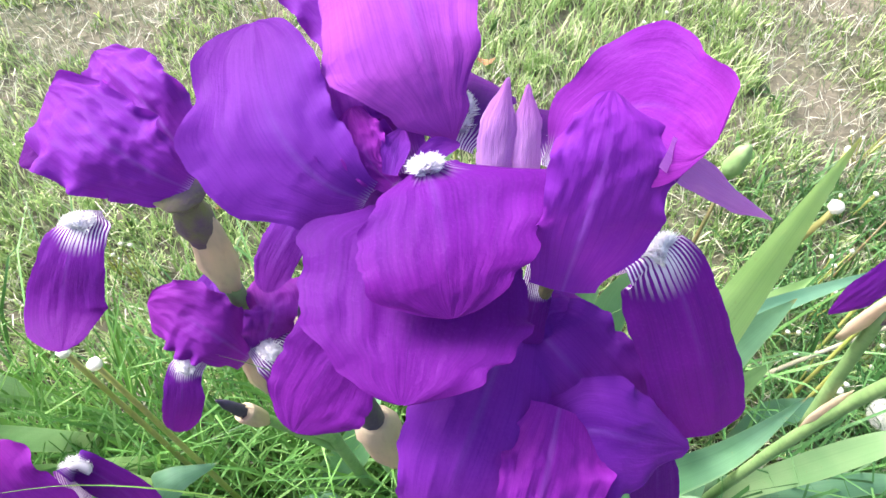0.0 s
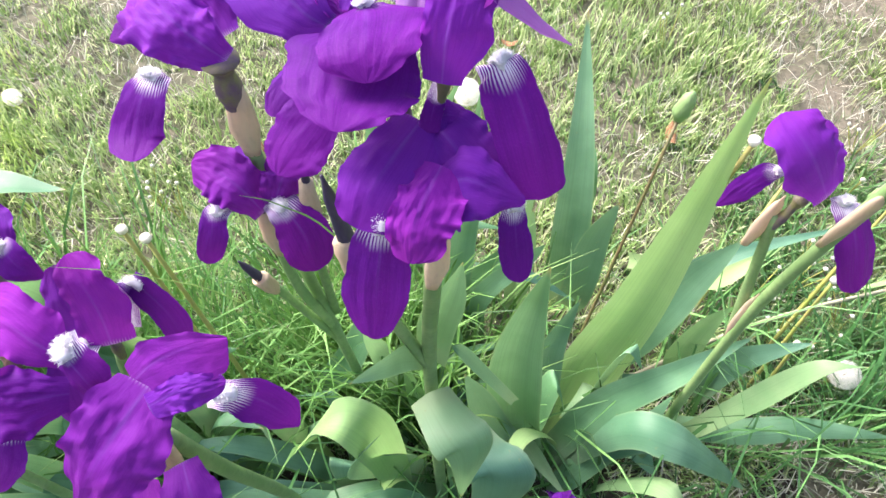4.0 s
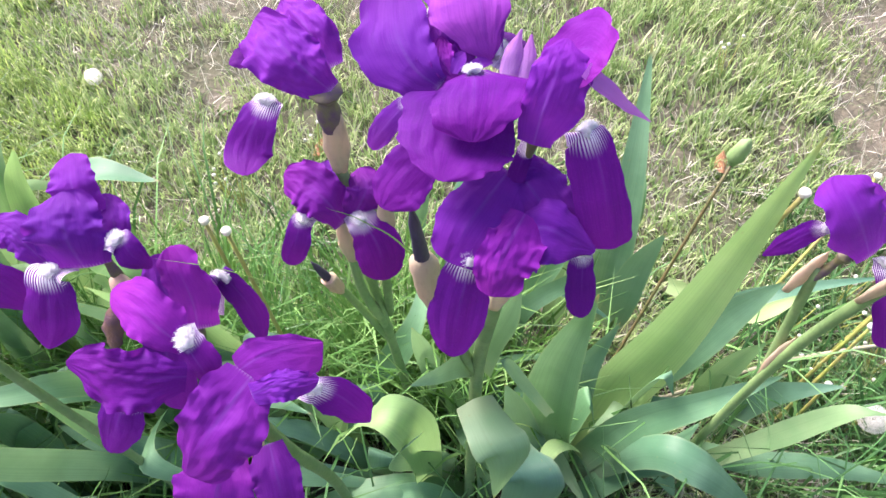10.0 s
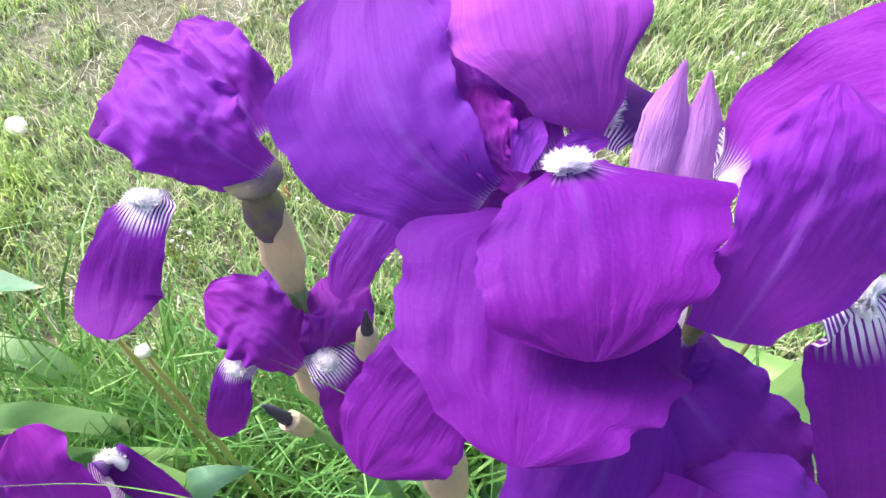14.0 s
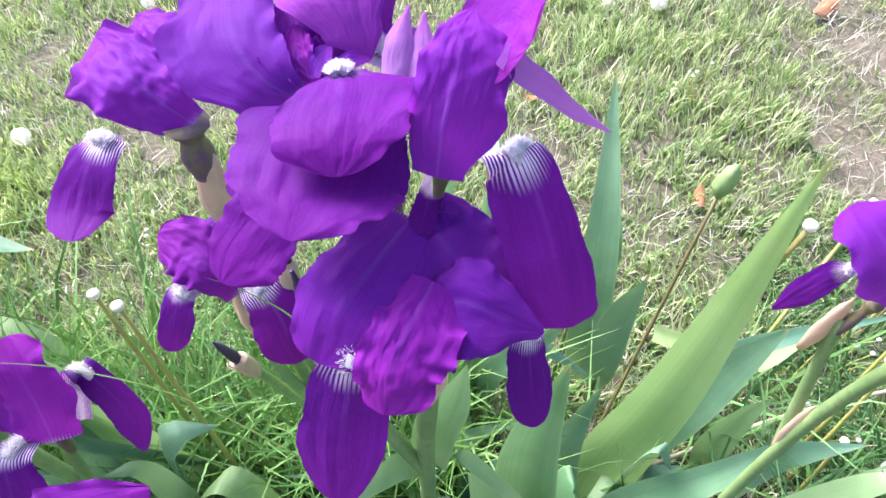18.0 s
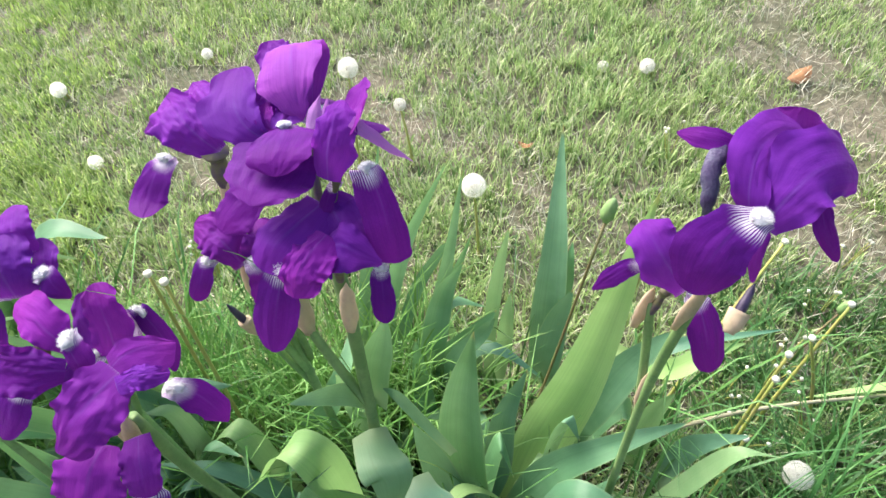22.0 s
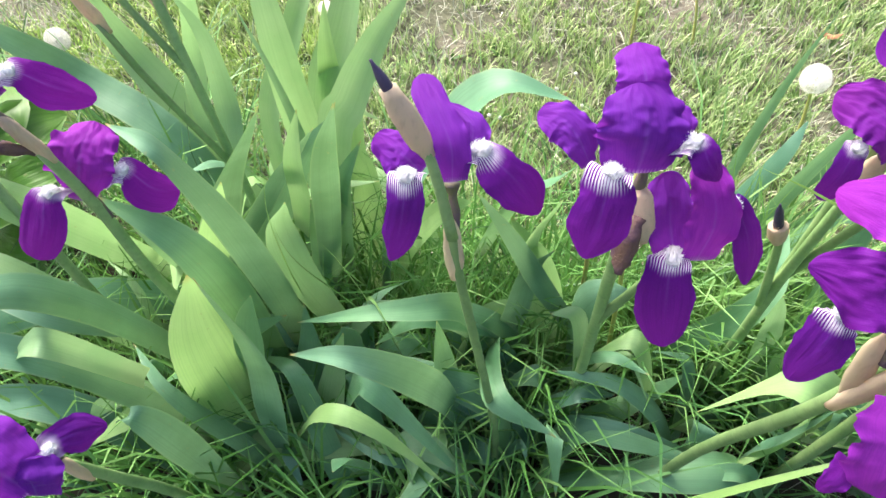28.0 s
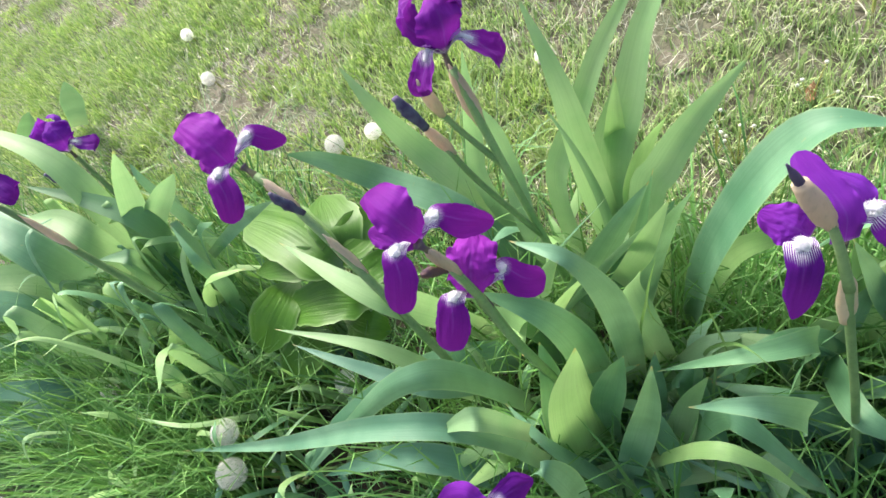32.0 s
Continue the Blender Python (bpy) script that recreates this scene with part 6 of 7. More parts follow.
leaf(middle, [(-0.006, 0.201, 0.028), (-0.028, 0.170, 0.156), (-0.047, 0.137, 0.253), (-0.027, 0.152, 0.279)], 0.031, (0.72, 0.67, 0.19))
leaf(middle, [(-0.031, 0.174, 0.026), (-0.033, 0.154, 0.254), (-0.060, 0.153, 0.292), (-0.102, 0.143, 0.228)], 0.037, (0.54, 0.78, 0.31))
leaf(middle, [(-0.073, 0.188, 0.082), (-0.069, 0.167, 0.155), (-0.072, 0.159, 0.130), (-0.081, 0.161, 0.045)], 0.038, (0.98, -0.02, -0.20))
leaf(middle, [(0.016, 0.179, 0.026), (-0.040, 0.145, 0.129), (-0.107, 0.121, 0.127), (-0.195, 0.095, 0.075)], 0.035, (0.26, -0.89, -0.39))
leaf(middle, [(0.019, 0.162, 0.035), (-0.029, 0.148, 0.129), (-0.063, 0.138, 0.128), (-0.099, 0.131, 0.115)], 0.018, (-0.00, 0.93, 0.36))
leaf(middle, [(0.066, 0.193, 0.257), (0.038, 0.188, 0.320), (0.025, 0.182, 0.357), (0.021, 0.171, 0.381)], 0.009, (0.73, 0.58, 0.37))
leaf(middle, [(0.035, 0.339, 0.069), (0.034, 0.328, 0.181), (0.069, 0.315, 0.267), (0.083, 0.299, 0.316)], 0.020, (0.92, -0.31, -0.23))
leaf(middle, [(0.008, 0.367, 0.071), (0.008, 0.347, 0.170), (0.016, 0.370, 0.247), (0.037, 0.378, 0.297)], 0.029, (0.99, -0.07, -0.13))
leaf(middle, [(0.066, 0.393, 0.053), (0.066, 0.393, 0.173), (0.072, 0.393, 0.273), (0.080, 0.398, 0.336)], 0.016, (0.99, -0.09, -0.05))
leaf(middle, [(0.072, 0.216, 0.019), (0.097, 0.249, 0.112), (0.101, 0.269, 0.201), (0.117, 0.284, 0.265)], 0.030, (0.96, -0.28, -0.10))
leaf(middle, [(-0.157, 0.247, 0.062), (-0.093, 0.248, 0.162), (-0.061, 0.262, 0.238), (-0.060, 0.309, 0.267)], 0.029, (0.90, -0.24, -0.36))
leaf(middle, [(-0.026, 0.247, 0.032), (-0.034, 0.248, 0.137), (-0.051, 0.246, 0.224), (-0.059, 0.245, 0.262)], 0.026, (0.89, 0.45, 0.13))
leaf(middle, [(0.025, 0.209, 0.009), (0.005, 0.227, 0.085), (-0.018, 0.237, 0.136), (-0.032, 0.252, 0.200)], 0.030, (0.88, 0.46, 0.16))
leaf(behind, [(-0.035, 0.334, 0.049), (-0.056, 0.377, 0.160), (-0.034, 0.404, 0.277), (0.015, 0.425, 0.394)], 0.021, (0.95, 0.24, -0.20))
leaf(behind, [(-0.032, 0.388, 0.053), (-0.009, 0.416, 0.140), (0.011, 0.424, 0.256), (0.026, 0.433, 0.372)], 0.021, (0.97, 0.13, -0.20))
leaf(behind, [(-0.093, 0.372, 0.062), (-0.097, 0.418, 0.163), (-0.085, 0.453, 0.281), (-0.070, 0.464, 0.374)], 0.017, (0.93, 0.34, -0.17))
leaf(behind, [(-0.042, 0.394, 0.054), (-0.011, 0.424, 0.141), (0.014, 0.432, 0.211), (0.035, 0.438, 0.280)], 0.019, (0.95, -0.05, -0.31))
leaf(behind, [(-0.062, 0.358, 0.041), (-0.037, 0.427, 0.164), (-0.006, 0.441, 0.234), (0.006, 0.443, 0.257)], 0.017, (0.95, 0.02, -0.31))
leaf(behind, [(-0.076, 0.355, 0.040), (-0.008, 0.355, 0.112), (0.047, 0.370, 0.183), (0.073, 0.386, 0.218)], 0.027, (0.70, -0.51, -0.50))
leaf(behind, [(0.076, 0.396, 0.044), (0.081, 0.415, 0.117), (0.082, 0.422, 0.164), (0.083, 0.432, 0.199)], 0.020, (0.99, 0.11, -0.07))
leaf(behind, [(0.135, 0.485, 0.081), (0.146, 0.491, 0.146), (0.147, 0.496, 0.193), (0.147, 0.511, 0.217)], 0.018, (1.00, -0.04, -0.08))
leaf(behind, [(0.016, 0.284, 0.035), (0.011, 0.296, 0.108), (0.001, 0.315, 0.178), (-0.004, 0.325, 0.225)], 0.028, (0.89, 0.46, -0.00))
leaf(behind, [(0.097, 0.285, 0.035), (0.134, 0.295, 0.085), (0.184, 0.292, 0.096), (0.222, 0.300, 0.108)], 0.024, (0.34, -0.85, -0.39))
leaf(behind, [(0.212, 0.470, 0.070), (0.273, 0.401, 0.139), (0.309, 0.406, 0.174), (0.356, 0.437, 0.165)], 0.025, (0.18, -0.82, -0.55))
leaf(behind, [(0.184, 0.326, 0.038), (0.215, 0.349, 0.112), (0.234, 0.352, 0.112), (0.247, 0.340, 0.059)], 0.028, (0.34, -0.83, -0.44))
leaf(left, [(-0.270, 0.134, 0.023), (-0.285, 0.099, 0.192), (-0.292, 0.062, 0.317), (-0.324, 0.044, 0.364), (-0.364, 0.040, 0.347)], 0.024, (0.01, 0.96, 0.28))
leaf(left, [(-0.296, 0.136, 0.013), (-0.296, 0.128, 0.130), (-0.298, 0.116, 0.241), (-0.295, 0.104, 0.320)], 0.031, (0.40, 0.91, 0.09))
leaf(left, [(-0.305, 0.203, 0.048), (-0.286, 0.140, 0.275), (-0.319, 0.104, 0.320), (-0.396, 0.085, 0.287)], 0.020, (-0.07, 0.91, 0.42))
leaf(left, [(-0.574, 0.173, 0.036), (-0.558, 0.167, 0.149), (-0.520, 0.176, 0.270), (-0.437, 0.164, 0.413)], 0.048, (0.54, 0.82, -0.18))
leaf(left, [(-0.607, 0.155, 0.044), (-0.527, 0.133, 0.211), (-0.477, 0.123, 0.322), (-0.435, 0.109, 0.401)], 0.033, (0.44, 0.89, -0.10))
leaf(left, [(-0.605, 0.149, 0.054), (-0.496, 0.148, 0.244), (-0.432, 0.155, 0.356), (-0.391, 0.153, 0.420)], 0.018, (0.67, 0.62, -0.40))
leaf(left, [(-0.629, 0.078, 0.018), (-0.510, 0.083, 0.159), (-0.462, 0.088, 0.223), (-0.413, 0.094, 0.272)], 0.032, (0.76, 0.07, -0.65))
leaf(left, [(-0.392, 0.086, 0.009), (-0.391, 0.099, 0.128), (-0.372, 0.104, 0.224), (-0.370, 0.099, 0.272)], 0.035, (0.51, 0.86, -0.08))
leaf(left, [(-0.269, 0.178, 0.006), (-0.287, 0.167, 0.101), (-0.293, 0.169, 0.166), (-0.267, 0.168, 0.245)], 0.028, (0.60, 0.80, 0.03))
leaf(left, [(-0.377, 0.069, -0.002), (-0.317, 0.105, 0.050), (-0.249, 0.100, 0.096), (-0.226, 0.114, 0.051)], 0.034, (0.38, -0.85, -0.36))
leaf(left, [(-0.515, 0.010, 0.013), (-0.427, 0.038, 0.107), (-0.339, 0.064, 0.141), (-0.288, 0.080, 0.094)], 0.037, (0.40, -0.83, -0.39))
leaf(left, [(-0.325, 0.286, 0.111), (-0.275, 0.214, 0.329), (-0.243, 0.177, 0.406), (-0.233, 0.160, 0.437)], 0.024, (0.62, 0.77, 0.12))
leaf(left, [(-0.259, 0.288, 0.045), (-0.260, 0.230, 0.218), (-0.253, 0.186, 0.327), (-0.235, 0.150, 0.420)], 0.020, (0.39, 0.87, 0.30))
leaf(left, [(-0.300, 0.186, 0.027), (-0.262, 0.194, 0.167), (-0.252, 0.199, 0.264), (-0.235, 0.181, 0.327)], 0.028, (0.86, 0.48, -0.18))
leaf(left, [(-0.195, 0.183, 0.027), (-0.214, 0.165, 0.133), (-0.229, 0.156, 0.164), (-0.268, 0.140, 0.115)], 0.022, (-0.07, 0.92, 0.38))
leaf(tall, [(-0.560, 0.276, 0.005), (-0.671, 0.313, 0.187), (-0.737, 0.334, 0.254), (-0.768, 0.336, 0.321), (-0.807, 0.357, 0.372)], 0.038, (0.60, 0.76, 0.23))
leaf(tall, [(-0.549, 0.278, 0.005), (-0.649, 0.315, 0.187), (-0.659, 0.348, 0.264), (-0.645, 0.351, 0.333), (-0.638, 0.362, 0.386)], 0.023, (0.81, 0.58, 0.06))
leaf(tall, [(-0.555, 0.260, 0.005), (-0.661, 0.280, 0.184), (-0.779, 0.294, 0.231), (-0.827, 0.273, 0.291), (-0.849, 0.247, 0.334)], 0.037, (0.37, 0.85, 0.37))
leaf(tall, [(-0.509, 0.247, 0.005), (-0.568, 0.254, 0.182), (-0.594, 0.296, 0.251), (-0.603, 0.309, 0.319), (-0.621, 0.307, 0.368)], 0.025, (0.78, 0.61, 0.14))
leaf(tall, [(-0.458, 0.237, 0.005), (-0.465, 0.234, 0.181), (-0.479, 0.253, 0.274), (-0.495, 0.258, 0.348), (-0.519, 0.265, 0.404)], 0.012, (0.90, 0.43, 0.11))
leaf(tall, [(-0.469, 0.260, 0.005), (-0.489, 0.280, 0.184), (-0.498, 0.279, 0.316), (-0.512, 0.293, 0.403), (-0.546, 0.330, 0.470)], 0.032, (0.91, 0.41, 0.09))
leaf(tall, [(-0.461, 0.261, 0.005), (-0.472, 0.282, 0.185), (-0.479, 0.314, 0.270), (-0.471, 0.308, 0.341), (-0.464, 0.306, 0.394)], 0.028, (0.97, 0.24, -0.02))
leaf(tall, [(-0.445, 0.263, 0.005), (-0.441, 0.286, 0.185), (-0.457, 0.294, 0.242), (-0.446, 0.298, 0.307), (-0.421, 0.300, 0.355)], 0.032, (0.99, 0.12, -0.08))
leaf(tall, [(-0.456, 0.227, 0.005), (-0.461, 0.215, 0.179), (-0.445, 0.228, 0.228), (-0.423, 0.217, 0.289), (-0.402, 0.224, 0.336)], 0.033, (0.99, -0.02, -0.16))
leaf(tall, [(-0.415, 0.235, 0.005), (-0.379, 0.230, 0.180), (-0.356, 0.244, 0.227), (-0.326, 0.224, 0.287), (-0.302, 0.200, 0.331)], 0.026, (0.79, -0.51, -0.33))
leaf(near, [(-0.459, 0.098, 0.010), (-0.459, 0.097, 0.231), (-0.478, 0.095, 0.330), (-0.537, 0.094, 0.362)], 0.033, (0.66, 0.74, 0.15))
leaf(near, [(-0.443, 0.141, 0.023), (-0.422, 0.099, 0.330), (-0.434, 0.084, 0.444), (-0.486, 0.096, 0.445)], 0.025, (0.79, 0.60, 0.15))
leaf(near, [(-0.630, 0.183, 0.057), (-0.630, 0.111, 0.265), (-0.663, 0.091, 0.329), (-0.789, 0.129, 0.332)], 0.032, (0.21, 0.93, 0.30))
leaf(near, [(-0.443, 0.033, 0.015), (-0.414, 0.038, 0.193), (-0.392, 0.039, 0.325), (-0.377, 0.021, 0.456)], 0.026, (0.99, -0.05, -0.15))
leaf(near, [(-0.458, 0.074, 0.018), (-0.446, 0.070, 0.196), (-0.430, 0.072, 0.278), (-0.417, 0.076, 0.328)], 0.029, (0.98, 0.15, -0.13))
leaf(near, [(-0.525, 0.086, 0.098), (-0.555, 0.048, 0.276), (-0.591, 0.017, 0.323), (-0.666, -0.015, 0.255), (-0.787, -0.071, 0.118)], 0.027, (0.42, -0.76, -0.49))
leaf(near, [(-0.492, 0.033, 0.025), (-0.516, -0.000, 0.286), (-0.590, -0.024, 0.326), (-0.748, -0.053, 0.240), (-0.944, -0.086, 0.153)], 0.022, (-0.16, 0.94, 0.31))
leaf(near, [(-0.494, 0.018, 0.256), (-0.504, -0.002, 0.342), (-0.521, -0.007, 0.341), (-0.554, -0.014, 0.306)], 0.018, (-0.20, 0.92, 0.34), M_PALE_SUNLIT)
leaf(near, [(-0.464, -0.006, 0.042), (-0.454, -0.011, 0.222), (-0.461, -0.014, 0.288), (-0.475, -0.023, 0.287)], 0.026, (0.47, 0.88, 0.08))
leaf(near, [(-0.412, 0.048, 0.128), (-0.359, 0.038, 0.259), (-0.315, 0.039, 0.259), (-0.262, 0.043, 0.160)], 0.014, (-0.04, 0.95, 0.31))
leaf(near, [(-0.398, 0.071, 0.028), (-0.357, 0.074, 0.229), (-0.323, 0.063, 0.261), (-0.246, 0.057, 0.129)], 0.028, (-0.14, 0.93, 0.34))
leaf(near, [(-0.251, 0.195, 0.038), (-0.270, 0.169, 0.171), (-0.249, 0.102, 0.231), (-0.195, 0.099, 0.198)], 0.029, (0.29, 0.86, 0.41))
leaf(near, [(-0.418, 0.045, 0.006), (-0.384, 0.069, 0.162), (-0.373, 0.084, 0.230), (-0.358, 0.085, 0.296)], 0.029, (0.96, -0.24, -0.16))
leaf(near, [(-0.473, 0.010, 0.013), (-0.506, 0.028, 0.093), (-0.549, 0.022, 0.126), (-0.628, -0.012, 0.090)], 0.030, (-0.02, 0.97, 0.23))
leaf(near, [(-0.511, 0.003, 0.012), (-0.580, -0.000, 0.124), (-0.657, -0.017, 0.156), (-0.781, -0.055, 0.087)], 0.033, (-0.14, 0.96, 0.25))
leaf(near, [(-0.500, 0.054, 0.016), (-0.525, 0.030, 0.159), (-0.574, 0.009, 0.158), (-0.676, -0.047, 0.038)], 0.025, (0.43, -0.83, -0.35))
leaf(near, [(-0.270, 0.104, 0.020), (-0.300, 0.100, 0.099), (-0.290, 0.109, 0.133), (-0.263, 0.118, 0.133)], 0.033, (0.97, -0.26, -0.03))
leaf(near, [(-0.581, 0.104, 0.030), (-0.613, 0.072, 0.163), (-0.677, 0.067, 0.245), (-0.804, 0.058, 0.261)], 0.023, (0.10, 0.95, 0.29))
leaf(near, [(-0.583, 0.110, 0.100), (-0.606, 0.045, 0.227), (-0.681, 0.039, 0.259), (-0.759, 0.041, 0.276)], 0.019, (-0.04, 0.94, 0.33))
leaf(near, [(-0.404, 0.173, 0.046), (-0.412, 0.127, 0.266), (-0.423, 0.129, 0.332), (-0.412, 0.131, 0.365)], 0.027, (0.89, 0.46, 0.08))
leaf(near, [(-0.455, 0.188, 0.238), (-0.422, 0.160, 0.335), (-0.404, 0.143, 0.399), (-0.388, 0.138, 0.449)], 0.020, (0.91, -0.23, -0.34))
leaf(near, [(-0.501, 0.134, 0.102), (-0.524, 0.133, 0.201), (-0.535, 0.118, 0.265), (-0.554, 0.113, 0.298)], 0.021, (0.48, 0.85, 0.22))
leaf(near, [(-0.196, 0.184, 0.007), (-0.240, 0.171, 0.105), (-0.266, 0.170, 0.171), (-0.284, 0.156, 0.235)], 0.036, (0.76, 0.55, 0.36))
leaf(near, [(-0.222, 0.234, 0.061), (-0.272, 0.175, 0.204), (-0.318, 0.131, 0.266), (-0.356, 0.117, 0.216)], 0.025, (0.25, -0.86, -0.44))
leaf(near, [(-0.307, 0.210, 0.059), (-0.335, 0.151, 0.169), (-0.365, 0.119, 0.167), (-0.395, 0.088, 0.098)], 0.021, (0.73, -0.62, -0.29))
leaf(near, [(-0.183, 0.258, 0.063), (-0.235, 0.200, 0.239), (-0.262, 0.171, 0.336), (-0.283, 0.142, 0.416)], 0.018, (0.89, 0.29, 0.35))
leaf(far, [(-1.227, 0.057, 0.017), (-1.285, 0.084, 0.129), (-1.453, 0.068, 0.177), (-1.745, 0.016, 0.143)], 0.036, (0.20, -0.93, -0.31))
leaf(far, [(-1.246, 0.042, 0.015), (-1.348, 0.051, 0.116), (-1.498, 0.011, 0.153), (-1.698, -0.099, 0.084)], 0.034, (0.49, -0.76, -0.42), M_PALE_SUNLIT)
leaf(far, [(-1.201, -0.000, 0.012), (-1.251, -0.033, 0.079), (-1.352, -0.086, 0.095), (-1.524, -0.197, 0.026)], 0.030, (0.60, -0.67, -0.44))
leaf(far, [(-1.200, -0.037, -0.001), (-1.255, -0.075, 0.056), (-1.394, -0.120, 0.062), (-1.592, -0.209, 0.025)], 0.022, (0.41, -0.82, -0.40))
leaf(far, [(-1.183, 0.014, 0.013), (-1.155, -0.024, 0.070), (-1.172, -0.079, 0.076), (-1.221, -0.134, 0.031)], 0.026, (0.86, -0.30, -0.42))
leaf(far, [(-1.198, 0.091, 0.029), (-1.095, 0.077, 0.098), (-1.016, 0.038, 0.095), (-0.976, -0.006, 0.042)], 0.022, (0.75, 0.64, 0.16))
leaf(far, [(-1.225, 0.102, 0.040), (-1.199, 0.145, 0.164), (-1.220, 0.208, 0.229), (-1.249, 0.281, 0.264)], 0.020, (-0.67, -0.58, 0.46), M_PALE_SUNLIT)
leaf(far, [(-1.200, 0.107, 0.041), (-1.176, 0.170, 0.166), (-1.176, 0.213, 0.229), (-1.240, 0.234, 0.251)], 0.020, (-0.52, -0.82, 0.23))
leaf(far, [(-1.242, 0.070, 0.028), (-1.289, 0.131, 0.162), (-1.450, 0.159, 0.225), (-1.749, 0.163, 0.225)], 0.034, (-0.05, -0.98, -0.17))
leaf(far, [(-1.229, 0.073, 0.028), (-1.243, 0.128, 0.162), (-1.347, 0.163, 0.205), (-1.470, 0.171, 0.206)], 0.026, (-0.19, -0.98, -0.08), M_PALE_SUNLIT)
leaf(far, [(-1.233, 0.023, 0.014), (-1.339, -0.006, 0.091), (-1.495, -0.046, 0.098), (-1.713, -0.113, 0.053)], 0.030, (0.36, -0.85, -0.38))
leaf(far, [(-1.189, 0.044, 0.016), (-1.090, 0.040, 0.095), (-1.085, -0.005, 0.092), (-1.130, -0.062, 0.037)], 0.024, (0.94, -0.07, -0.34))
leaf(far, [(-1.195, 0.153, 0.100), (-1.144, 0.157, 0.293), (-1.208, 0.183, 0.391), (-1.448, 0.194, 0.440)], 0.039, (0.30, 0.95, 0.11))
leaf(far, [(-1.220, 0.148, 0.100), (-1.181, 0.127, 0.258), (-1.234, 0.137, 0.291), (-1.316, 0.132, 0.291)], 0.039, (0.19, 0.97, 0.18))
leaf(far, [(-1.158, 0.140, 0.131), (-1.083, 0.113, 0.257), (-1.097, 0.105, 0.272), (-1.160, 0.101, 0.256)], 0.023, (0.09, 0.95, 0.30), M_PALE_SUNLIT)
leaf(far, [(-1.305, 0.108, 0.041), (-1.257, 0.086, 0.255), (-1.363, 0.099, 0.320), (-1.540, 0.088, 0.351)], 0.052, (0.14, 0.98, 0.17))
leaf(far, [(-1.214, 0.162, 0.133), (-1.104, 0.164, 0.277), (-1.055, 0.174, 0.358), (-0.997, 0.168, 0.421)], 0.036, (0.58, 0.67, -0.45))
leaf(far, [(-1.202, 0.164, 0.133), (-1.092, 0.177, 0.262), (-1.016, 0.184, 0.327), (-0.971, 0.189, 0.359)], 0.032, (0.65, 0.31, -0.70))
leaf(far, [(-1.330, 0.086, 0.029), (-1.326, 0.073, 0.190), (-1.428, 0.028, 0.234), (-1.611, -0.051, 0.212)], 0.052, (-0.12, 0.88, 0.47))
leaf(far, [(-1.329, 0.063, 0.027), (-1.313, 0.024, 0.186), (-1.434, -0.006, 0.216), (-1.646, -0.104, 0.144)], 0.052, (0.21, -0.80, -0.56))
leaf(far, [(-1.298, 0.030, 0.014), (-1.350, 0.009, 0.121), (-1.452, -0.050, 0.148), (-1.679, -0.108, 0.111)], 0.039, (0.20, -0.87, -0.45))
leaf(far, [(-1.284, -0.010, 0.011), (-1.306, -0.023, 0.118), (-1.356, -0.101, 0.128), (-1.461, -0.170, 0.074)], 0.042, (0.40, -0.68, -0.62))
leaf(far, [(-1.245, -0.021, 0.010), (-1.246, -0.057, 0.115), (-1.353, -0.097, 0.144), (-1.619, -0.139, 0.109)], 0.036, (-0.20, 0.92, 0.34))
leaf(far, [(-1.236, -0.046, -0.002), (-1.254, -0.075, 0.082), (-1.330, -0.117, 0.111), (-1.540, -0.202, 0.072)], 0.036, (0.32, -0.83, -0.46))
leaf(far, [(-1.092, 0.032, 0.025), (-1.019, 0.028, 0.154), (-1.016, 0.047, 0.188), (-1.021, 0.064, 0.221)], 0.047, (0.51, 0.80, -0.31))
leaf(far, [(-1.140, 0.135, 0.053), (-1.102, 0.064, 0.157), (-1.071, 0.027, 0.186), (-1.096, 0.010, 0.153)], 0.032, (0.55, -0.40, -0.74))
leaf(far, [(-1.092, 0.208, 0.059), (-0.986, 0.105, 0.192), (-0.927, 0.095, 0.272), (-0.861, 0.112, 0.289)], 0.024, (0.08, 0.95, 0.32))
leaf(far, [(-1.068, -0.013, 0.031), (-1.005, -0.011, 0.151), (-1.015, -0.003, 0.184), (-1.028, -0.002, 0.184)], 0.023, (0.33, 0.93, -0.16), M_PALE_SUNLIT)
leaf(far, [(-1.018, 0.099, 0.050), (-0.945, 0.112, 0.225), (-0.933, 0.108, 0.289), (-0.975, 0.138, 0.323)], 0.021, (0.52, 0.83, -0.20))
leaf(far, [(-1.071, 0.165, 0.165), (-0.906, 0.160, 0.293), (-0.821, 0.149, 0.356), (-0.768, 0.146, 0.388)], 0.016, (0.55, -0.33, -0.77))
leaf(far, [(-1.164, 0.147, 0.100), (-1.080, 0.159, 0.261), (-1.132, 0.154, 0.324), (-1.245, 0.148, 0.356)], 0.034, (0.29, 0.95, 0.09))
leaf(far, [(-1.390, 0.092, 0.039), (-1.401, 0.050, 0.188), (-1.523, 0.057, 0.253), (-1.672, 0.061, 0.285)], 0.043, (0.06, 0.98, 0.20))
leaf(far, [(-1.255, -0.061, -0.003), (-1.277, -0.119, 0.078), (-1.383, -0.154, 0.092), (-1.571, -0.227, 0.024)], 0.037, (0.37, -0.78, -0.50))
leaf(far, [(-1.180, -0.037, -0.011), (-1.187, -0.096, 0.034), (-1.227, -0.136, 0.031), (-1.261, -0.159, 0.009)], 0.040, (0.58, -0.50, -0.65))
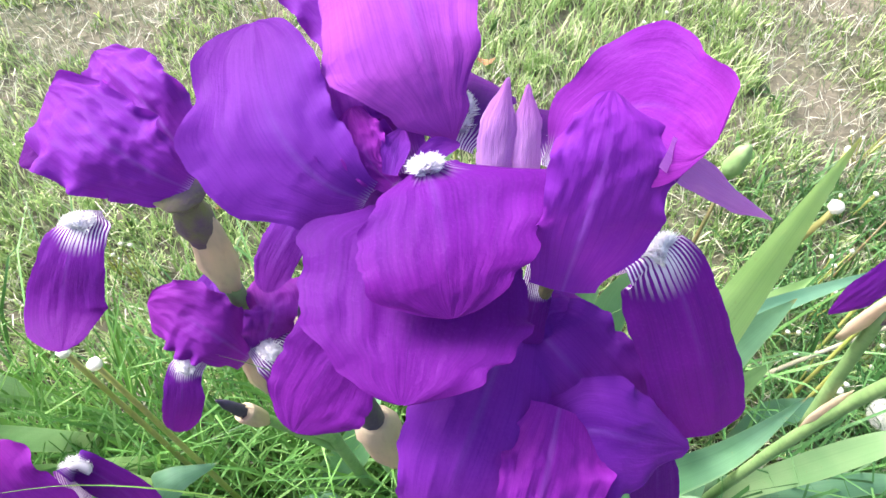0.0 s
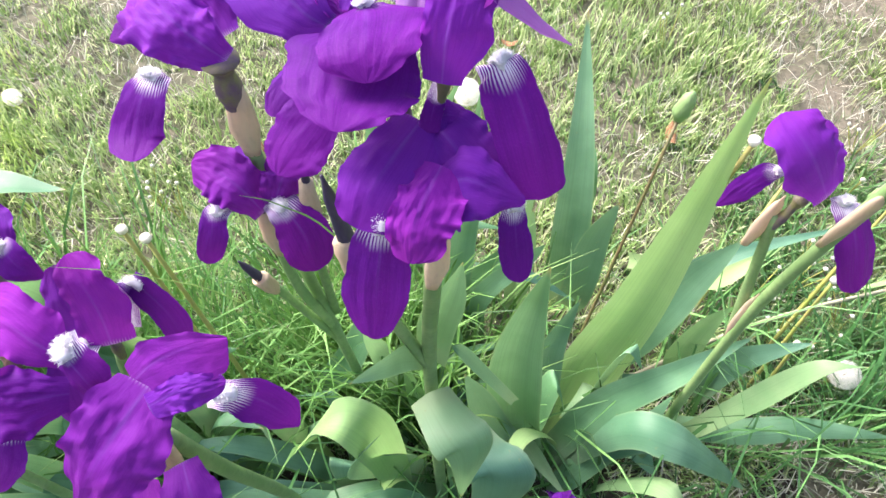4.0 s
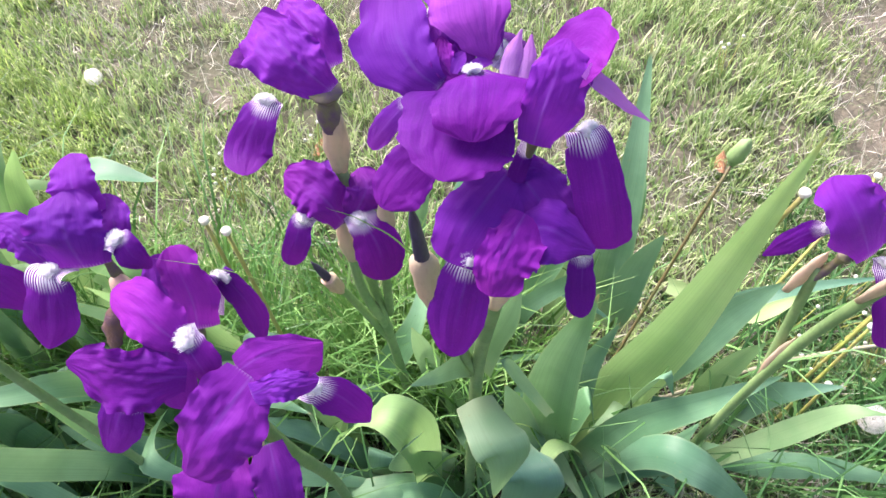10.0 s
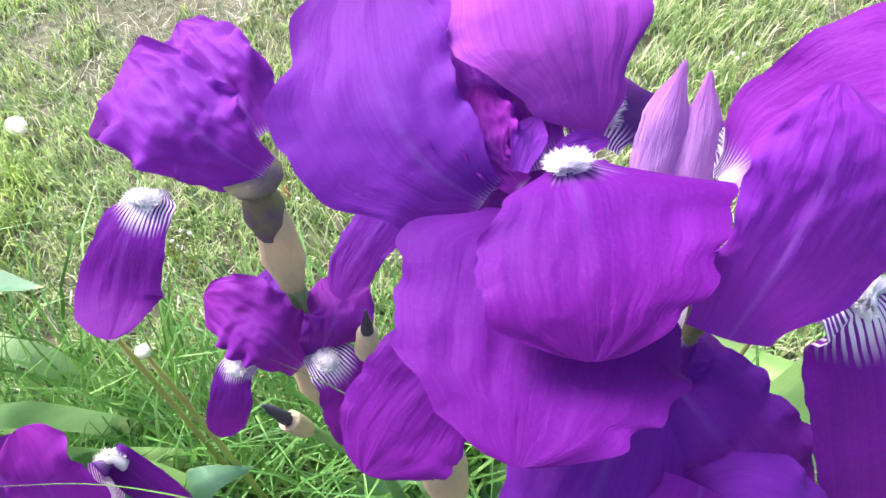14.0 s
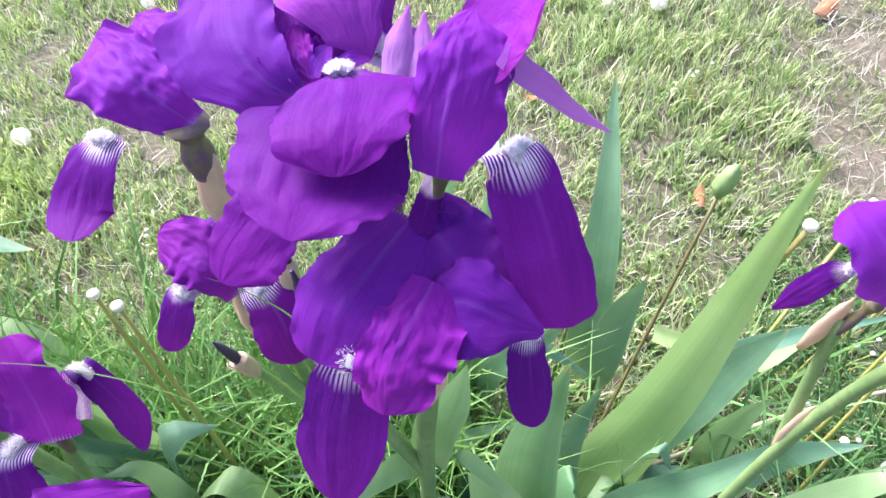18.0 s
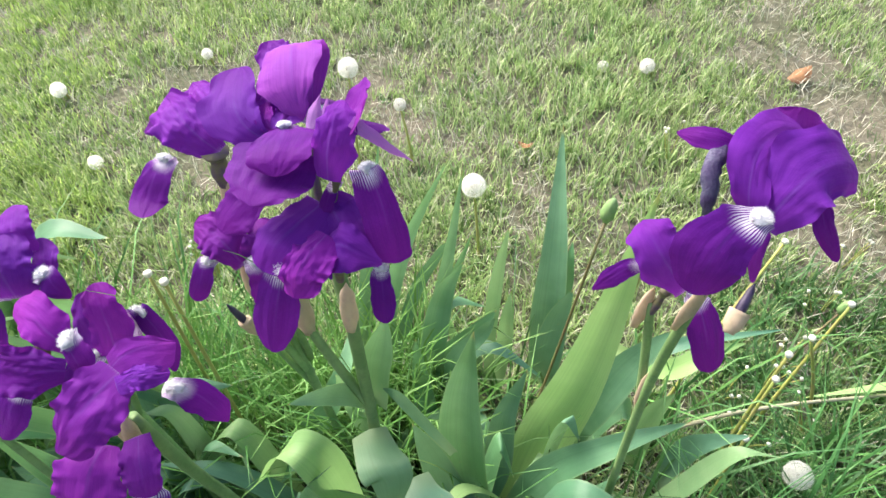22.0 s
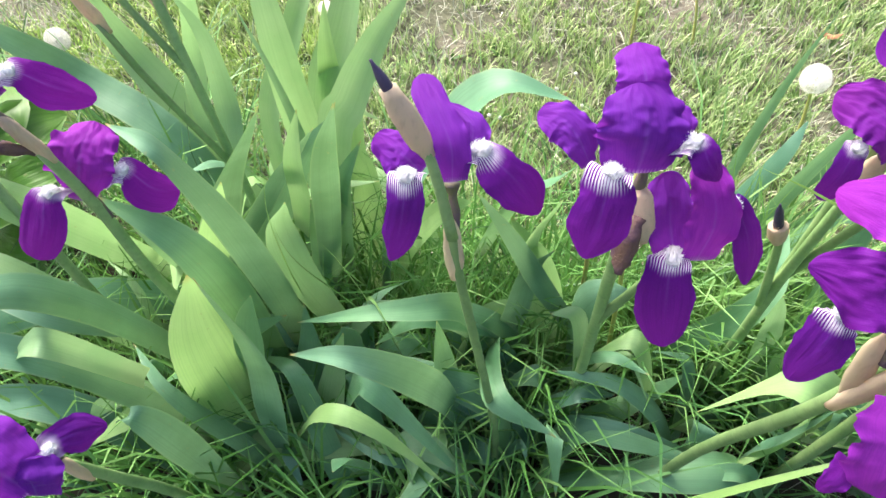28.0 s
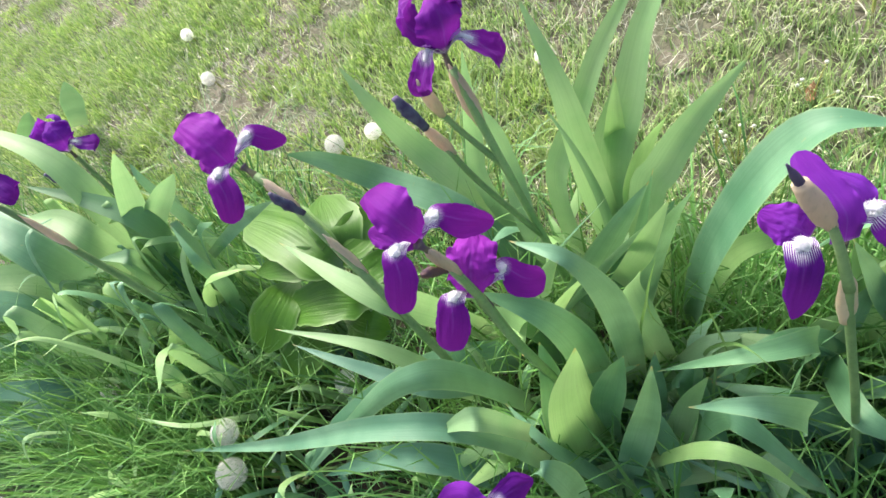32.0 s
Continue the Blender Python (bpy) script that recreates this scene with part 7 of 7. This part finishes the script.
leaf(edge, [(-1.822, 0.511, 0.063), (-1.669, 0.473, 0.180), (-1.585, 0.448, 0.238), (-1.525, 0.430, 0.281)], 0.046, (0.55, 0.68, -0.49))
leaf(edge, [(-1.891, 0.404, 0.054), (-1.803, 0.400, 0.144), (-1.745, 0.411, 0.190), (-1.698, 0.408, 0.220)], 0.037, (0.51, 0.61, -0.61))
leaf(near, [(-0.455, 0.048, 0.026), (-0.468, 0.047, 0.126), (-0.484, 0.056, 0.197), (-0.491, 0.076, 0.248), (-0.504, 0.098, 0.270)], 0.050, (-0.55, -0.83, 0.06))
leaf(left, [(-0.180, 0.139, 0.023), (-0.236, 0.127, 0.122), (-0.300, 0.120, 0.172), (-0.364, 0.129, 0.182)], 0.031, (-0.22, -0.92, -0.32))
leaf(left, [(-0.191, 0.087, 0.059), (-0.183, 0.126, 0.142), (-0.130, 0.133, 0.153), (-0.036, 0.155, 0.104)], 0.025, (-0.45, 0.85, 0.26))
leaf(near, [(-0.534, 0.190, 0.127), (-0.480, 0.191, 0.247), (-0.447, 0.200, 0.318), (-0.422, 0.220, 0.360)], 0.028, (-0.89, -0.12, 0.44))
leaf(near, [(-0.432, 0.164, 0.085), (-0.441, 0.188, 0.227), (-0.430, 0.208, 0.309), (-0.419, 0.225, 0.370)], 0.016, (-0.88, -0.46, 0.14))
leaf(left, [(-0.290, 0.032, 0.095), (-0.302, 0.044, 0.166), (-0.299, 0.060, 0.187), (-0.268, 0.061, 0.167), (-0.241, 0.060, 0.117)], 0.032, (-0.57, 0.77, 0.30), M_PALE_SUNLIT)
leaf(near, [(-0.444, 0.167, 0.085), (-0.397, 0.113, 0.161), (-0.384, 0.103, 0.140), (-0.387, 0.101, 0.100)], 0.021, (0.76, 0.65, -0.01), M_PALE_SUNLIT)
leaf(left, [(-0.373, 0.172, 0.056), (-0.366, 0.157, 0.145), (-0.340, 0.158, 0.205), (-0.294, 0.162, 0.205), (-0.271, 0.161, 0.155)], 0.024, (-0.38, 0.79, 0.48))
leaf(tall, [(-0.500, 0.250, 0.020), (-0.541, 0.290, 0.235), (-0.512, 0.310, 0.329), (-0.476, 0.325, 0.418), (-0.430, 0.330, 0.498)], 0.027, (1.0, -0.05, 0.05), M_PALE_SUNLIT)
leaf(tall, [(-0.480, 0.250, 0.020), (-0.480, 0.300, 0.267), (-0.460, 0.320, 0.353), (-0.441, 0.345, 0.430), (-0.405, 0.370, 0.489)], 0.042, (1.0, -0.05, 0.05), M_PALE_SUNLIT)
leaf(tall, [(-0.450, 0.210, 0.000), (-0.431, 0.230, 0.303), (-0.412, 0.235, 0.365), (-0.385, 0.235, 0.425), (-0.352, 0.235, 0.480)], 0.032, (1.0, -0.1, 0.05))
leaf(tall, [(-0.40, 0.21, 0.02), (-0.375, 0.22, 0.25), (-0.315, 0.25, 0.385), (-0.25, 0.26, 0.392)], 0.042, (0.5, -0.75, 0.4), M_LEAF)
leaf(near, [(-0.181, 0.144, 0.024), (-0.244, 0.129, 0.142), (-0.303, 0.115, 0.201), (-0.361, 0.122, 0.192)], 0.032, (-0.10, -0.93, -0.39))
leaf(near, [(-0.193, 0.119, 0.022), (-0.192, 0.126, 0.132), (-0.136, 0.137, 0.153), (-0.027, 0.167, 0.075)], 0.024, (-0.04, 0.75, 0.67))
leaf(near, [(-0.457, 0.047, 0.026), (-0.465, 0.047, 0.136), (-0.462, 0.053, 0.266), (-0.447, 0.063, 0.357)], 0.057, (-0.73, -0.69, -0.08))
leaf(near, [(-0.243, 0.078, 0.018), (-0.290, 0.076, 0.118), (-0.320, 0.077, 0.118)], 0.037, (-0.30, -0.91, -0.33), M_PALE_SUNLIT)
leaf(near, [(-0.458, 0.196, 0.058), (-0.418, 0.178, 0.276), (-0.397, 0.165, 0.375), (-0.374, 0.154, 0.444)], 0.022, (-0.92, -0.40, 0.15))
leaf(left, [(-0.189, 0.204, 0.038), (-0.221, 0.217, 0.129), (-0.247, 0.211, 0.249), (-0.272, 0.198, 0.328)], 0.036, (-0.78, -0.65, -0.04))
leaf(left, [(-0.186, 0.192, 0.037), (-0.205, 0.204, 0.208), (-0.188, 0.212, 0.249), (-0.167, 0.231, 0.230)], 0.026, (-0.61, 0.49, 0.64))
leaf(near, [(-0.558, 0.048, 0.056), (-0.543, 0.013, 0.153), (-0.591, -0.028, 0.120)], 0.028, (0.63, -0.68, -0.41), M_PALE_SUNLIT)
leaf(near, [(-0.448, 0.042, 0.025), (-0.426, 0.071, 0.098), (-0.407, 0.092, 0.199), (-0.402, 0.104, 0.280)], 0.041, (-0.85, -0.22, 0.50))
leaf(near, [(-0.498, 0.162, 0.025), (-0.566, 0.143, 0.103), (-0.632, 0.077, 0.198), (-0.739, 0.000, 0.162), (-0.804, -0.066, 0.087)], 0.039, (0.60, -0.65, -0.49))
leaf(rough, [(0.66, 0.50, 0.03), (0.62, 0.49, 0.10), (0.55, 0.455, 0.118), (0.44, 0.43, 0.085)], 0.026, (0.1, -0.9, 0.4))
leaf(rough, [(0.70, 0.55, 0.04), (0.67, 0.57, 0.16), (0.63, 0.60, 0.24), (0.58, 0.64, 0.27)], 0.030, (0.8, 0.5, 0.1))
leaf(rough, [(0.72, 0.58, 0.04), (0.71, 0.60, 0.15), (0.67, 0.66, 0.25), (0.62, 0.72, 0.28)], 0.026, (0.9, 0.4, 0.1))
leaf(rough, [(0.70, 0.50, 0.03), (0.66, 0.47, 0.12), (0.60, 0.44, 0.15), (0.53, 0.42, 0.12)], 0.022, (0.2, -0.9, 0.3), M_PALE_SUNLIT)
leaf(rough, [(0.74, 0.53, 0.03), (0.74, 0.55, 0.18), (0.74, 0.60, 0.28), (0.76, 0.66, 0.33)], 0.032, (1.0, -0.1, 0.1))
leaf(rough, [(0.69, 0.47, 0.03), (0.68, 0.44, 0.14), (0.65, 0.40, 0.19), (0.61, 0.36, 0.17)], 0.028, (0.7, -0.6, 0.2))
leaf(right, [(0.25, 0.26, 0.03), (0.28, 0.248, 0.17), (0.30, 0.241, 0.255), (0.335, 0.243, 0.262)], 0.022, (0.35, -0.85, 0.3))


def filler(fan, x, y, spread, n, seed, lo=0.1, hi=0.26, wide=0.026):
    """Lower leaves that stand and lean round the foot of a fan."""
    rnd = random.Random(seed)
    for _ in range(n):
        a = rnd.uniform(0, 360)
        bx, by = x + rnd.uniform(-spread, spread), y + rnd.uniform(-spread, spread) * 0.6
        h, r = rnd.uniform(lo, hi), rnd.uniform(0.03, 0.16)
        base = Vector((bx, by, ground_z(bx, by) - 0.005))
        pts = [base, polar(base, a, r * 0.25, h * 0.55), polar(base, a, r * 0.65, h * 0.95), polar(base, a + rnd.uniform(-25, 25), r * 1.1, h * rnd.uniform(0.6, 1.1))]
        leaf(fan, pts, wide * rnd.uniform(0.7, 1.25), (-float(np.sin(radians(a))), float(np.cos(radians(a))), rnd.uniform(-0.2, 0.2)))


filler(right, 0.14, 0.24, 0.08, 8, 201)
filler(middle, 0.0, 0.18, 0.1, 12, 202)
filler(left, -0.3, 0.12, 0.14, 18, 203)
filler(tall, -0.48, 0.26, 0.12, 8, 204)
filler(near, -0.44, 0.07, 0.1, 14, 205)
filler(far, -1.1, 0.08, 0.16, 16, 206, 0.12, 0.32)
filler(far, -1.12, 0.1, 0.17, 40, 211, 0.15, 0.34, 0.015)
filler(far, -1.0, 0.0, 0.2, 46, 208, 0.08, 0.22, 0.013)
filler(near, -0.68, 0.0, 0.16, 20, 209, 0.08, 0.2, 0.014)
filler(left, -0.3, 0.1, 0.2, 16, 210, 0.08, 0.2, 0.012)
filler(behind, 0.0, 0.38, 0.1, 5, 207)
filler(rough, 0.72, 0.55, 0.1, 12, 212, 0.1, 0.26, 0.014)


# ---- hosta ----
def hosta():
    k = thing("hosta_plant", "low hosta with bright green ribbed oval leaves", "plant")
    for n, (rib, w, across) in enumerate((
        ([(-0.771, 0.156, 0.240), (-0.791, 0.154, 0.266), (-0.839, 0.171, 0.274), (-0.913, 0.193, 0.257), (-0.952, 0.199, 0.243)], 0.07, (0.23, 0.95, 0.19)),
        ([(-0.741, 0.135, 0.203), (-0.753, 0.126, 0.224), (-0.782, 0.117, 0.227), (-0.820, 0.108, 0.216), (-0.860, 0.100, 0.195)], 0.057, (-0.29, 0.88, 0.38)),
        ([(-0.859, 0.143, 0.208), (-0.848, 0.111, 0.221), (-0.854, 0.083, 0.214), (-0.865, 0.066, 0.197), (-0.873, 0.052, 0.176)], 0.056, (-0.88, -0.04, 0.48)),
        ([(-0.824, 0.108, 0.151), (-0.823, 0.084, 0.164), (-0.830, 0.063, 0.162), (-0.843, 0.050, 0.151), (-0.854, 0.037, 0.135)], 0.052, (-0.85, 0.25, 0.47)),
        ([(-0.800, 0.159, 0.235), (-0.773, 0.174, 0.256), (-0.756, 0.193, 0.262), (-0.753, 0.215, 0.254), (-0.749, 0.239, 0.241)], 0.050, (0.74, -0.43, -0.52)),
        ([(-0.761, 0.147, 0.224), (-0.737, 0.151, 0.239), (-0.725, 0.162, 0.243), (-0.722, 0.179, 0.236), (-0.722, 0.199, 0.223)], 0.035, (0.70, -0.53, -0.48)),
        ([(-0.794, 0.161, 0.240), (-0.798, 0.145, 0.260), (-0.822, 0.141, 0.261), (-0.859, 0.139, 0.248), (-0.908, 0.138, 0.223)], 0.041, (-0.24, 0.89, 0.40)),
        ([(-0.780, 0.164, 0.245), (-0.774, 0.180, 0.268), (-0.784, 0.197, 0.276), (-0.813, 0.223, 0.265), (-0.853, 0.254, 0.242)], 0.062, (0.77, 0.62, -0.17)),
        ([(-0.786, 0.122, 0.172), (-0.751, 0.113, 0.181), (-0.733, 0.115, 0.179), (-0.723, 0.120, 0.162)], 0.040, (-0.07, -0.97, -0.22)),
        ([(-0.858, 0.133, 0.173), (-0.882, 0.116, 0.176), (-0.915, 0.098, 0.165), (-0.941, 0.083, 0.149)], 0.048, (-0.55, 0.70, 0.46)),
    )):
        base = Vector((-0.79 + 0.006 * (n % 5), 0.1 + 0.005 * (n % 3), ground_z(-0.79, 0.1) - 0.005))
        foot = Vector(rib[0])
        part("stalk", tube([base, base.lerp(foot, 0.5) + Vector((0, 0, 0.02)), foot], [0.0034, 0.003, 0.0026], M_STEM, 7), k)
        part("leaf", petal(rib, [w * 0.3, w * 0.95, w * 1.05, w * 0.82, w * 0.3], across, M_HOSTA, 0.16, 0.03, 300 + n, 0.22, 20, 21, 0.02), k)


hosta()


# ---- dandelions ----
def seed_ball(r, seed):
    """A dandelion clock: fine rays that end in little stars."""
    rnd = random.Random(seed)
    verts, faces = [], []
    for i in range(420):
        z = 1 - 2 * (i + 0.5) / 420
        if z < -0.92:
            continue
        a = i * 2.39996
        q = max(0.0, 1 - z * z) ** 0.5
        d = Vector((q * float(np.cos(a)), q * float(np.sin(a)), z))
        w = d.orthogonal().normalized()
        x = d.cross(w)
        e = d * r * rnd.uniform(0.9, 1.0)
        n = len(verts)
        t = r * 0.0155
        verts += [d * r * 0.2 - w * t, d * r * 0.2 + w * t, e * 0.86]
        faces.append((n, n + 1, n + 2))
        for s in range(7):
            b = 6.283 * s / 7 + i
            o = w * float(np.cos(b)) + x * float(np.sin(b))
            o2 = w * float(np.cos(b + 1.57)) + x * float(np.sin(b + 1.57))
            n = len(verts)
            verts += [e * 0.86 - o2 * t, e * 0.86 + o2 * t, e + o * r * 0.2]
            faces.append((n, n + 1, n + 2))
    return mesh_of("seed_ball", verts, faces, M_SEED, None, False)


BALLS = [seed_ball(0.0185, 1), seed_ball(0.016, 2)]
DISC = tube([(0, 0, -0.0055), (0, 0, -0.001), (0, 0, 0.0045)], [0.002, 0.0052, 0.001], M_DISC, 8, 1, "seed_disc", 8)


def dandelion(x, y, z, big=0, lean=(0.0, 0.0), scale=1.0):
    k = thing("dandelion_clock", "round white dandelion seed head on a thin stem" if big == 0 else "small white dandelion seed head on a short stem", "dandelion", "dandelion clocks")
    fx, fy = x + lean[0], y + lean[1]
    part("stem", tube([(fx, fy, ground_z(fx, fy) - 0.01), (fx * 0.6 + x * 0.4, fy * 0.6 + y * 0.4, ground_z(fx, fy) * 0.5 + z * 0.5), (x, y, z - 0.004)], [0.0026, 0.0023, 0.0018], M_DSTEM, 7), k)
    for name, me in (("seed_head", BALLS[big]), ("receptacle", DISC)):
        o = part(name, me, k)
        o.location, o.scale = (x, y, z), (scale, scale, scale)


dandelion(-0.251, 0.836, 0.229, 0, (0.02, -0.06))
dandelion(-0.003, 0.653, 0.164, 0, (0.015, -0.03), 1.05)
dandelion(0.254, 1.129, 0.116, 1, (0.02, 0.0))
dandelion(-0.898, 0.868, 0.097, 0, (0.0, 0.02), 0.9)
dandelion(-0.711, 0.698, 0.07, 1, (0.01, 0.0), 0.9)
dandelion(-0.17, 0.847, 0.16, 1, (0.03, -0.04), 0.75)
dandelion(-0.973, 0.422, 0.143, 0, (0.0, 0.02), 0.95)
dandelion(-0.96, 0.5, 0.09, 1, (0.01, 0.01))
dandelion(-0.9, -0.05, 0.15, 0, (0.03, 0.03))
dandelion(-0.878, -0.09, 0.13, 0, (0.02, 0.03), 1.1)
dandelion(-0.8, -0.108, 0.1, 0, (0.03, 0.02), 1.05)
dandelion(-0.865, -0.135, 0.08, 0, (0.03, 0.02), 1.0)
dandelion(-1.182, -0.044, 0.1, 0, (0.02, 0.03), 0.85)
dandelion(-0.789, 0.06, 0.11, 1, (0.02, 0.01), 1.1)
dandelion(0.42, 0.325, 0.09, 0, (0.01, 0.02), 0.9)
dandelion(-1.629, 0.784, 0.09, 1, (0.01, 0.01))
dandelion(-1.47, 0.644, 0.08, 0, (0.01, 0.01), 0.9)
dandelion(0.17, 1.14, 0.1, 1, (0.01, 0.01), 0.8)
dandelion(-0.66, 1.05, 0.1, 1, (0.01, 0.0), 0.8)


def spent_head(x, y, z, lean):
    k = thing("spent_dandelion", "closed green dandelion head on a leaning stem", "dandelion", "spent dandelions")
    fx, fy = x + lean[0], y + lean[1]
    part("stem", tube([(fx, fy, ground_z(fx, fy) - 0.01), (fx * 0.45 + x * 0.55, fy * 0.45 + y * 0.55, ground_z(fx, fy) * 0.55 + z * 0.45 + 0.02), (x, y, z)], [0.0017, 0.0015, 0.0013], M_OLIVE, 7), k)
    part("head", tube([(x, y, z - 0.002), (x, y, z + 0.006), (x + 0.002, y, z + 0.017), (x + 0.003, y, z + 0.023)], [0.003, 0.0062, 0.005, 0.002], M_STEM, 9, 1, "head", 10, 0.1, 3), k)


spent_head(0.165, 0.35, 0.405, (-0.07, -0.11))
spent_head(-0.816, 0.073, 0.12, (0.03, 0.02))
spent_head(0.49, 0.541, 0.125, (-0.05, -0.04))


def button(x, y, z, lean):
    """What is left of a dandelion once its seeds have flown."""
    k = thing("bare_dandelion", "bare yellowish dandelion stem with a small white button head", "dandelion", "bare dandelions")
    fx, fy = x + lean[0], y + lean[1]
    part("stem", tube([(fx, fy, ground_z(fx, fy) - 0.01), (fx * 0.5 + x * 0.5, fy * 0.5 + y * 0.5, ground_z(fx, fy) * 0.45 + z * 0.55), (x, y, z)], [0.0024, 0.0021, 0.0017], M_DSTEM, 7), k)
    part("head", tube([(x, y, z - 0.001), (x, y, z + 0.002), (x, y, z + 0.0045), (x, y, z + 0.006)], [0.0016, 0.0038, 0.004, 0.0015], M_SMALL, 10, 1, "head", 8, 0.06, 5), k)


button(-0.222, 0.253, 0.357, (0.03, -0.02))
button(-0.197, 0.242, 0.364, (0.045, -0.03))
button(0.197, 0.301, 0.43, (-0.01, 0.06))
button(0.368, 0.373, 0.233, (-0.02, -0.02))
button(0.362, 0.359, 0.208, (-0.02, -0.03))
button(0.444, 0.457, 0.229, (-0.05, -0.05))
button(0.351, 0.328, 0.138, (-0.01, -0.02))
button(0.412, 0.430, 0.196, (0.06, 0.0))
button(0.530, 0.402, 0.174, (0.05, -0.01))
button(0.386, 0.536, 0.235, (-0.1, -0.12))

# ---- small weeds, dry stalk, dead leaves ----
def weed(x, y, n, seed, group="white wildflowers"):
    k = thing("wildflower", "thin weed with tiny white flowers in the grass", "wildflower", group)
    rnd = random.Random(seed)
    for i in range(n):
        hx, hy = x + rnd.uniform(-0.03, 0.03), y + rnd.uniform(-0.025, 0.025)
        hz = ground_z(x, y) + rnd.uniform(0.03, 0.085)
        part("stem", tube([(x, y, ground_z(x, y) - 0.005), ((x + hx) / 2, (y + hy) / 2, hz * 0.6 + 0.01), (hx, hy, hz)], [0.0011, 0.0009, 0.0007], M_DSTEM, 5, 1, "stem", 6), k)
        part("flower_head", tube([(hx, hy, hz - 0.001), (hx, hy, hz + 0.002), (hx, hy, hz + 0.004)], [0.001, 0.0028, 0.0016], M_SMALL, 8, 1, "flower_head", 5, 0.2, i), k)


for n, (x, y) in enumerate(((0.43, 0.5), (0.41, 0.46), (0.375, 0.377), (0.596, 0.484), (0.5, 0.6), (0.36, 0.44), (0.46, 0.41), (-0.41, 0.52), (-0.38, 0.51), (-0.927, -0.02), (-0.888, -0.025), (0.3, 0.9), (-0.3, 0.62), (0.55, 0.7), (-0.86, -0.06))):
    weed(x, y, 4, 400 + n)

k = thing("dry_stalk", "long pale dry stalk lying over the weeds", "stalk")
part("stalk", tube([(0.2, 0.325, 0.03), (0.3, 0.36, 0.09), (0.392, 0.39, 0.115), (0.559, 0.458, 0.09), (0.7, 0.52, 0.06)], [0.0026, 0.0024, 0.0022, 0.0018, 0.001], plain("dry_stalk", (0.42, 0.40, 0.26), (0.5, 0.45, 0.33), 60.0), 7), k)


def dead_leaf(x, y, seed, size=0.03):
    k = thing("dead_leaf", "curled brown dead leaf lying on the lawn", "leaf", "dead leaves")
    a = random.Random(seed).uniform(0, 360)
    b = Vector((x, y, ground_z(x, y) + 0.018))
    part("leaf_blade", petal([polar(b, a, -size, 0.004), polar(b, a, -size * 0.3, 0.0), polar(b, a, size * 0.4, 0.003), polar(b, a, size, 0.01)], [size * 0.3, size * 0.8, size * 0.9, size * 0.3],
                        polar((0, 0, 0), a + 90, 1, 0.1), M_DEADLEAF, 0.4, 0.1, seed, 0.4, 12, 9), k)


dead_leaf(0.543, 1.165, 1, 0.035)
dead_leaf(0.05, 0.878, 2, 0.014)
dead_leaf(0.29, 0.7, 3, 0.02)
dead_leaf(-0.3, 0.62, 4, 0.016)


# ---- single long grass blades that cross the flowers ----
def strand(points, w, seed):
    k = thing("grass_blade", "single long arching green grass blade", "grass", "long grass blades")
    part("blade", blade(points, w, (0.3, -0.6, 0.75), M_STRAND, 0.3, 0.5, 22, 3, seed, 0.7, 0.9, 0.0), k)


M_STRAND = leaf_material("grass_strand", (0.12, 0.25, 0.06), (0.2, 0.34, 0.1), (0.4, 0.36, 0.16), 0.35)
strand([(0.0, 0.22, 0.0), (-0.03, 0.17, 0.3), (-0.075, 0.152, 0.441), (-0.122, 0.15, 0.468), (-0.156, 0.139, 0.487)], 0.0035, 1)
strand([(0.03, 0.22, 0.02), (0.0, 0.18, 0.36), (-0.03, 0.172, 0.475), (-0.06, 0.183, 0.486), (-0.085, 0.193, 0.479)], 0.0035, 2)
strand([(-0.26, -0.02, 0.0), (-0.2, 0.0, 0.26), (-0.12, 0.03, 0.42), (-0.06, 0.06, 0.46)], 0.005, 3)
strand([(-0.36, 0.18, 0.0), (-0.37, 0.14, 0.2), (-0.34, 0.1, 0.33), (-0.3, 0.06, 0.36)], 0.004, 5)
strand([(-0.33, 0.16, 0.0), (-0.345, 0.12, 0.25), (-0.355, 0.1, 0.36), (-0.36, 0.09, 0.4)], 0.004, 6)
strand([(-0.36, 0.2, 0.0), (-0.385, 0.15, 0.2), (-0.4, 0.11, 0.33), (-0.4, 0.1, 0.4)], 0.0045, 7)
strand([(-0.40, 0.16, 0.0), (-0.42, 0.13, 0.22), (-0.40, 0.1, 0.38), (-0.39, 0.1, 0.44)], 0.0045, 8)
strand([(0.1, 0.25, 0.0), (0.06, 0.2, 0.2), (0.03, 0.16, 0.3), (0.01, 0.12, 0.33)], 0.004, 9)

# ---- paving at the bed's edge ----
pave = new("pavement", mesh_of("pavement", [(-9.0, -1.6, -0.16), (-1.02, -1.6, -0.16), (-1.02, -0.205, -0.16), (-9.0, -0.95, -0.16),
                                            (-9.0, -1.6, -0.02), (-1.02, -1.6, -0.02), (-1.02, -0.205, -0.008), (-9.0, -0.95, -0.008)],
                               [(0, 3, 2, 1), (4, 5, 6, 7), (0, 1, 5, 4), (1, 2, 6, 5), (2, 3, 7, 6), (3, 0, 4, 7)], M_PAVE, None, False))
tagged(pave, "pale concrete path beside the flower bed", "path", kind="structure")
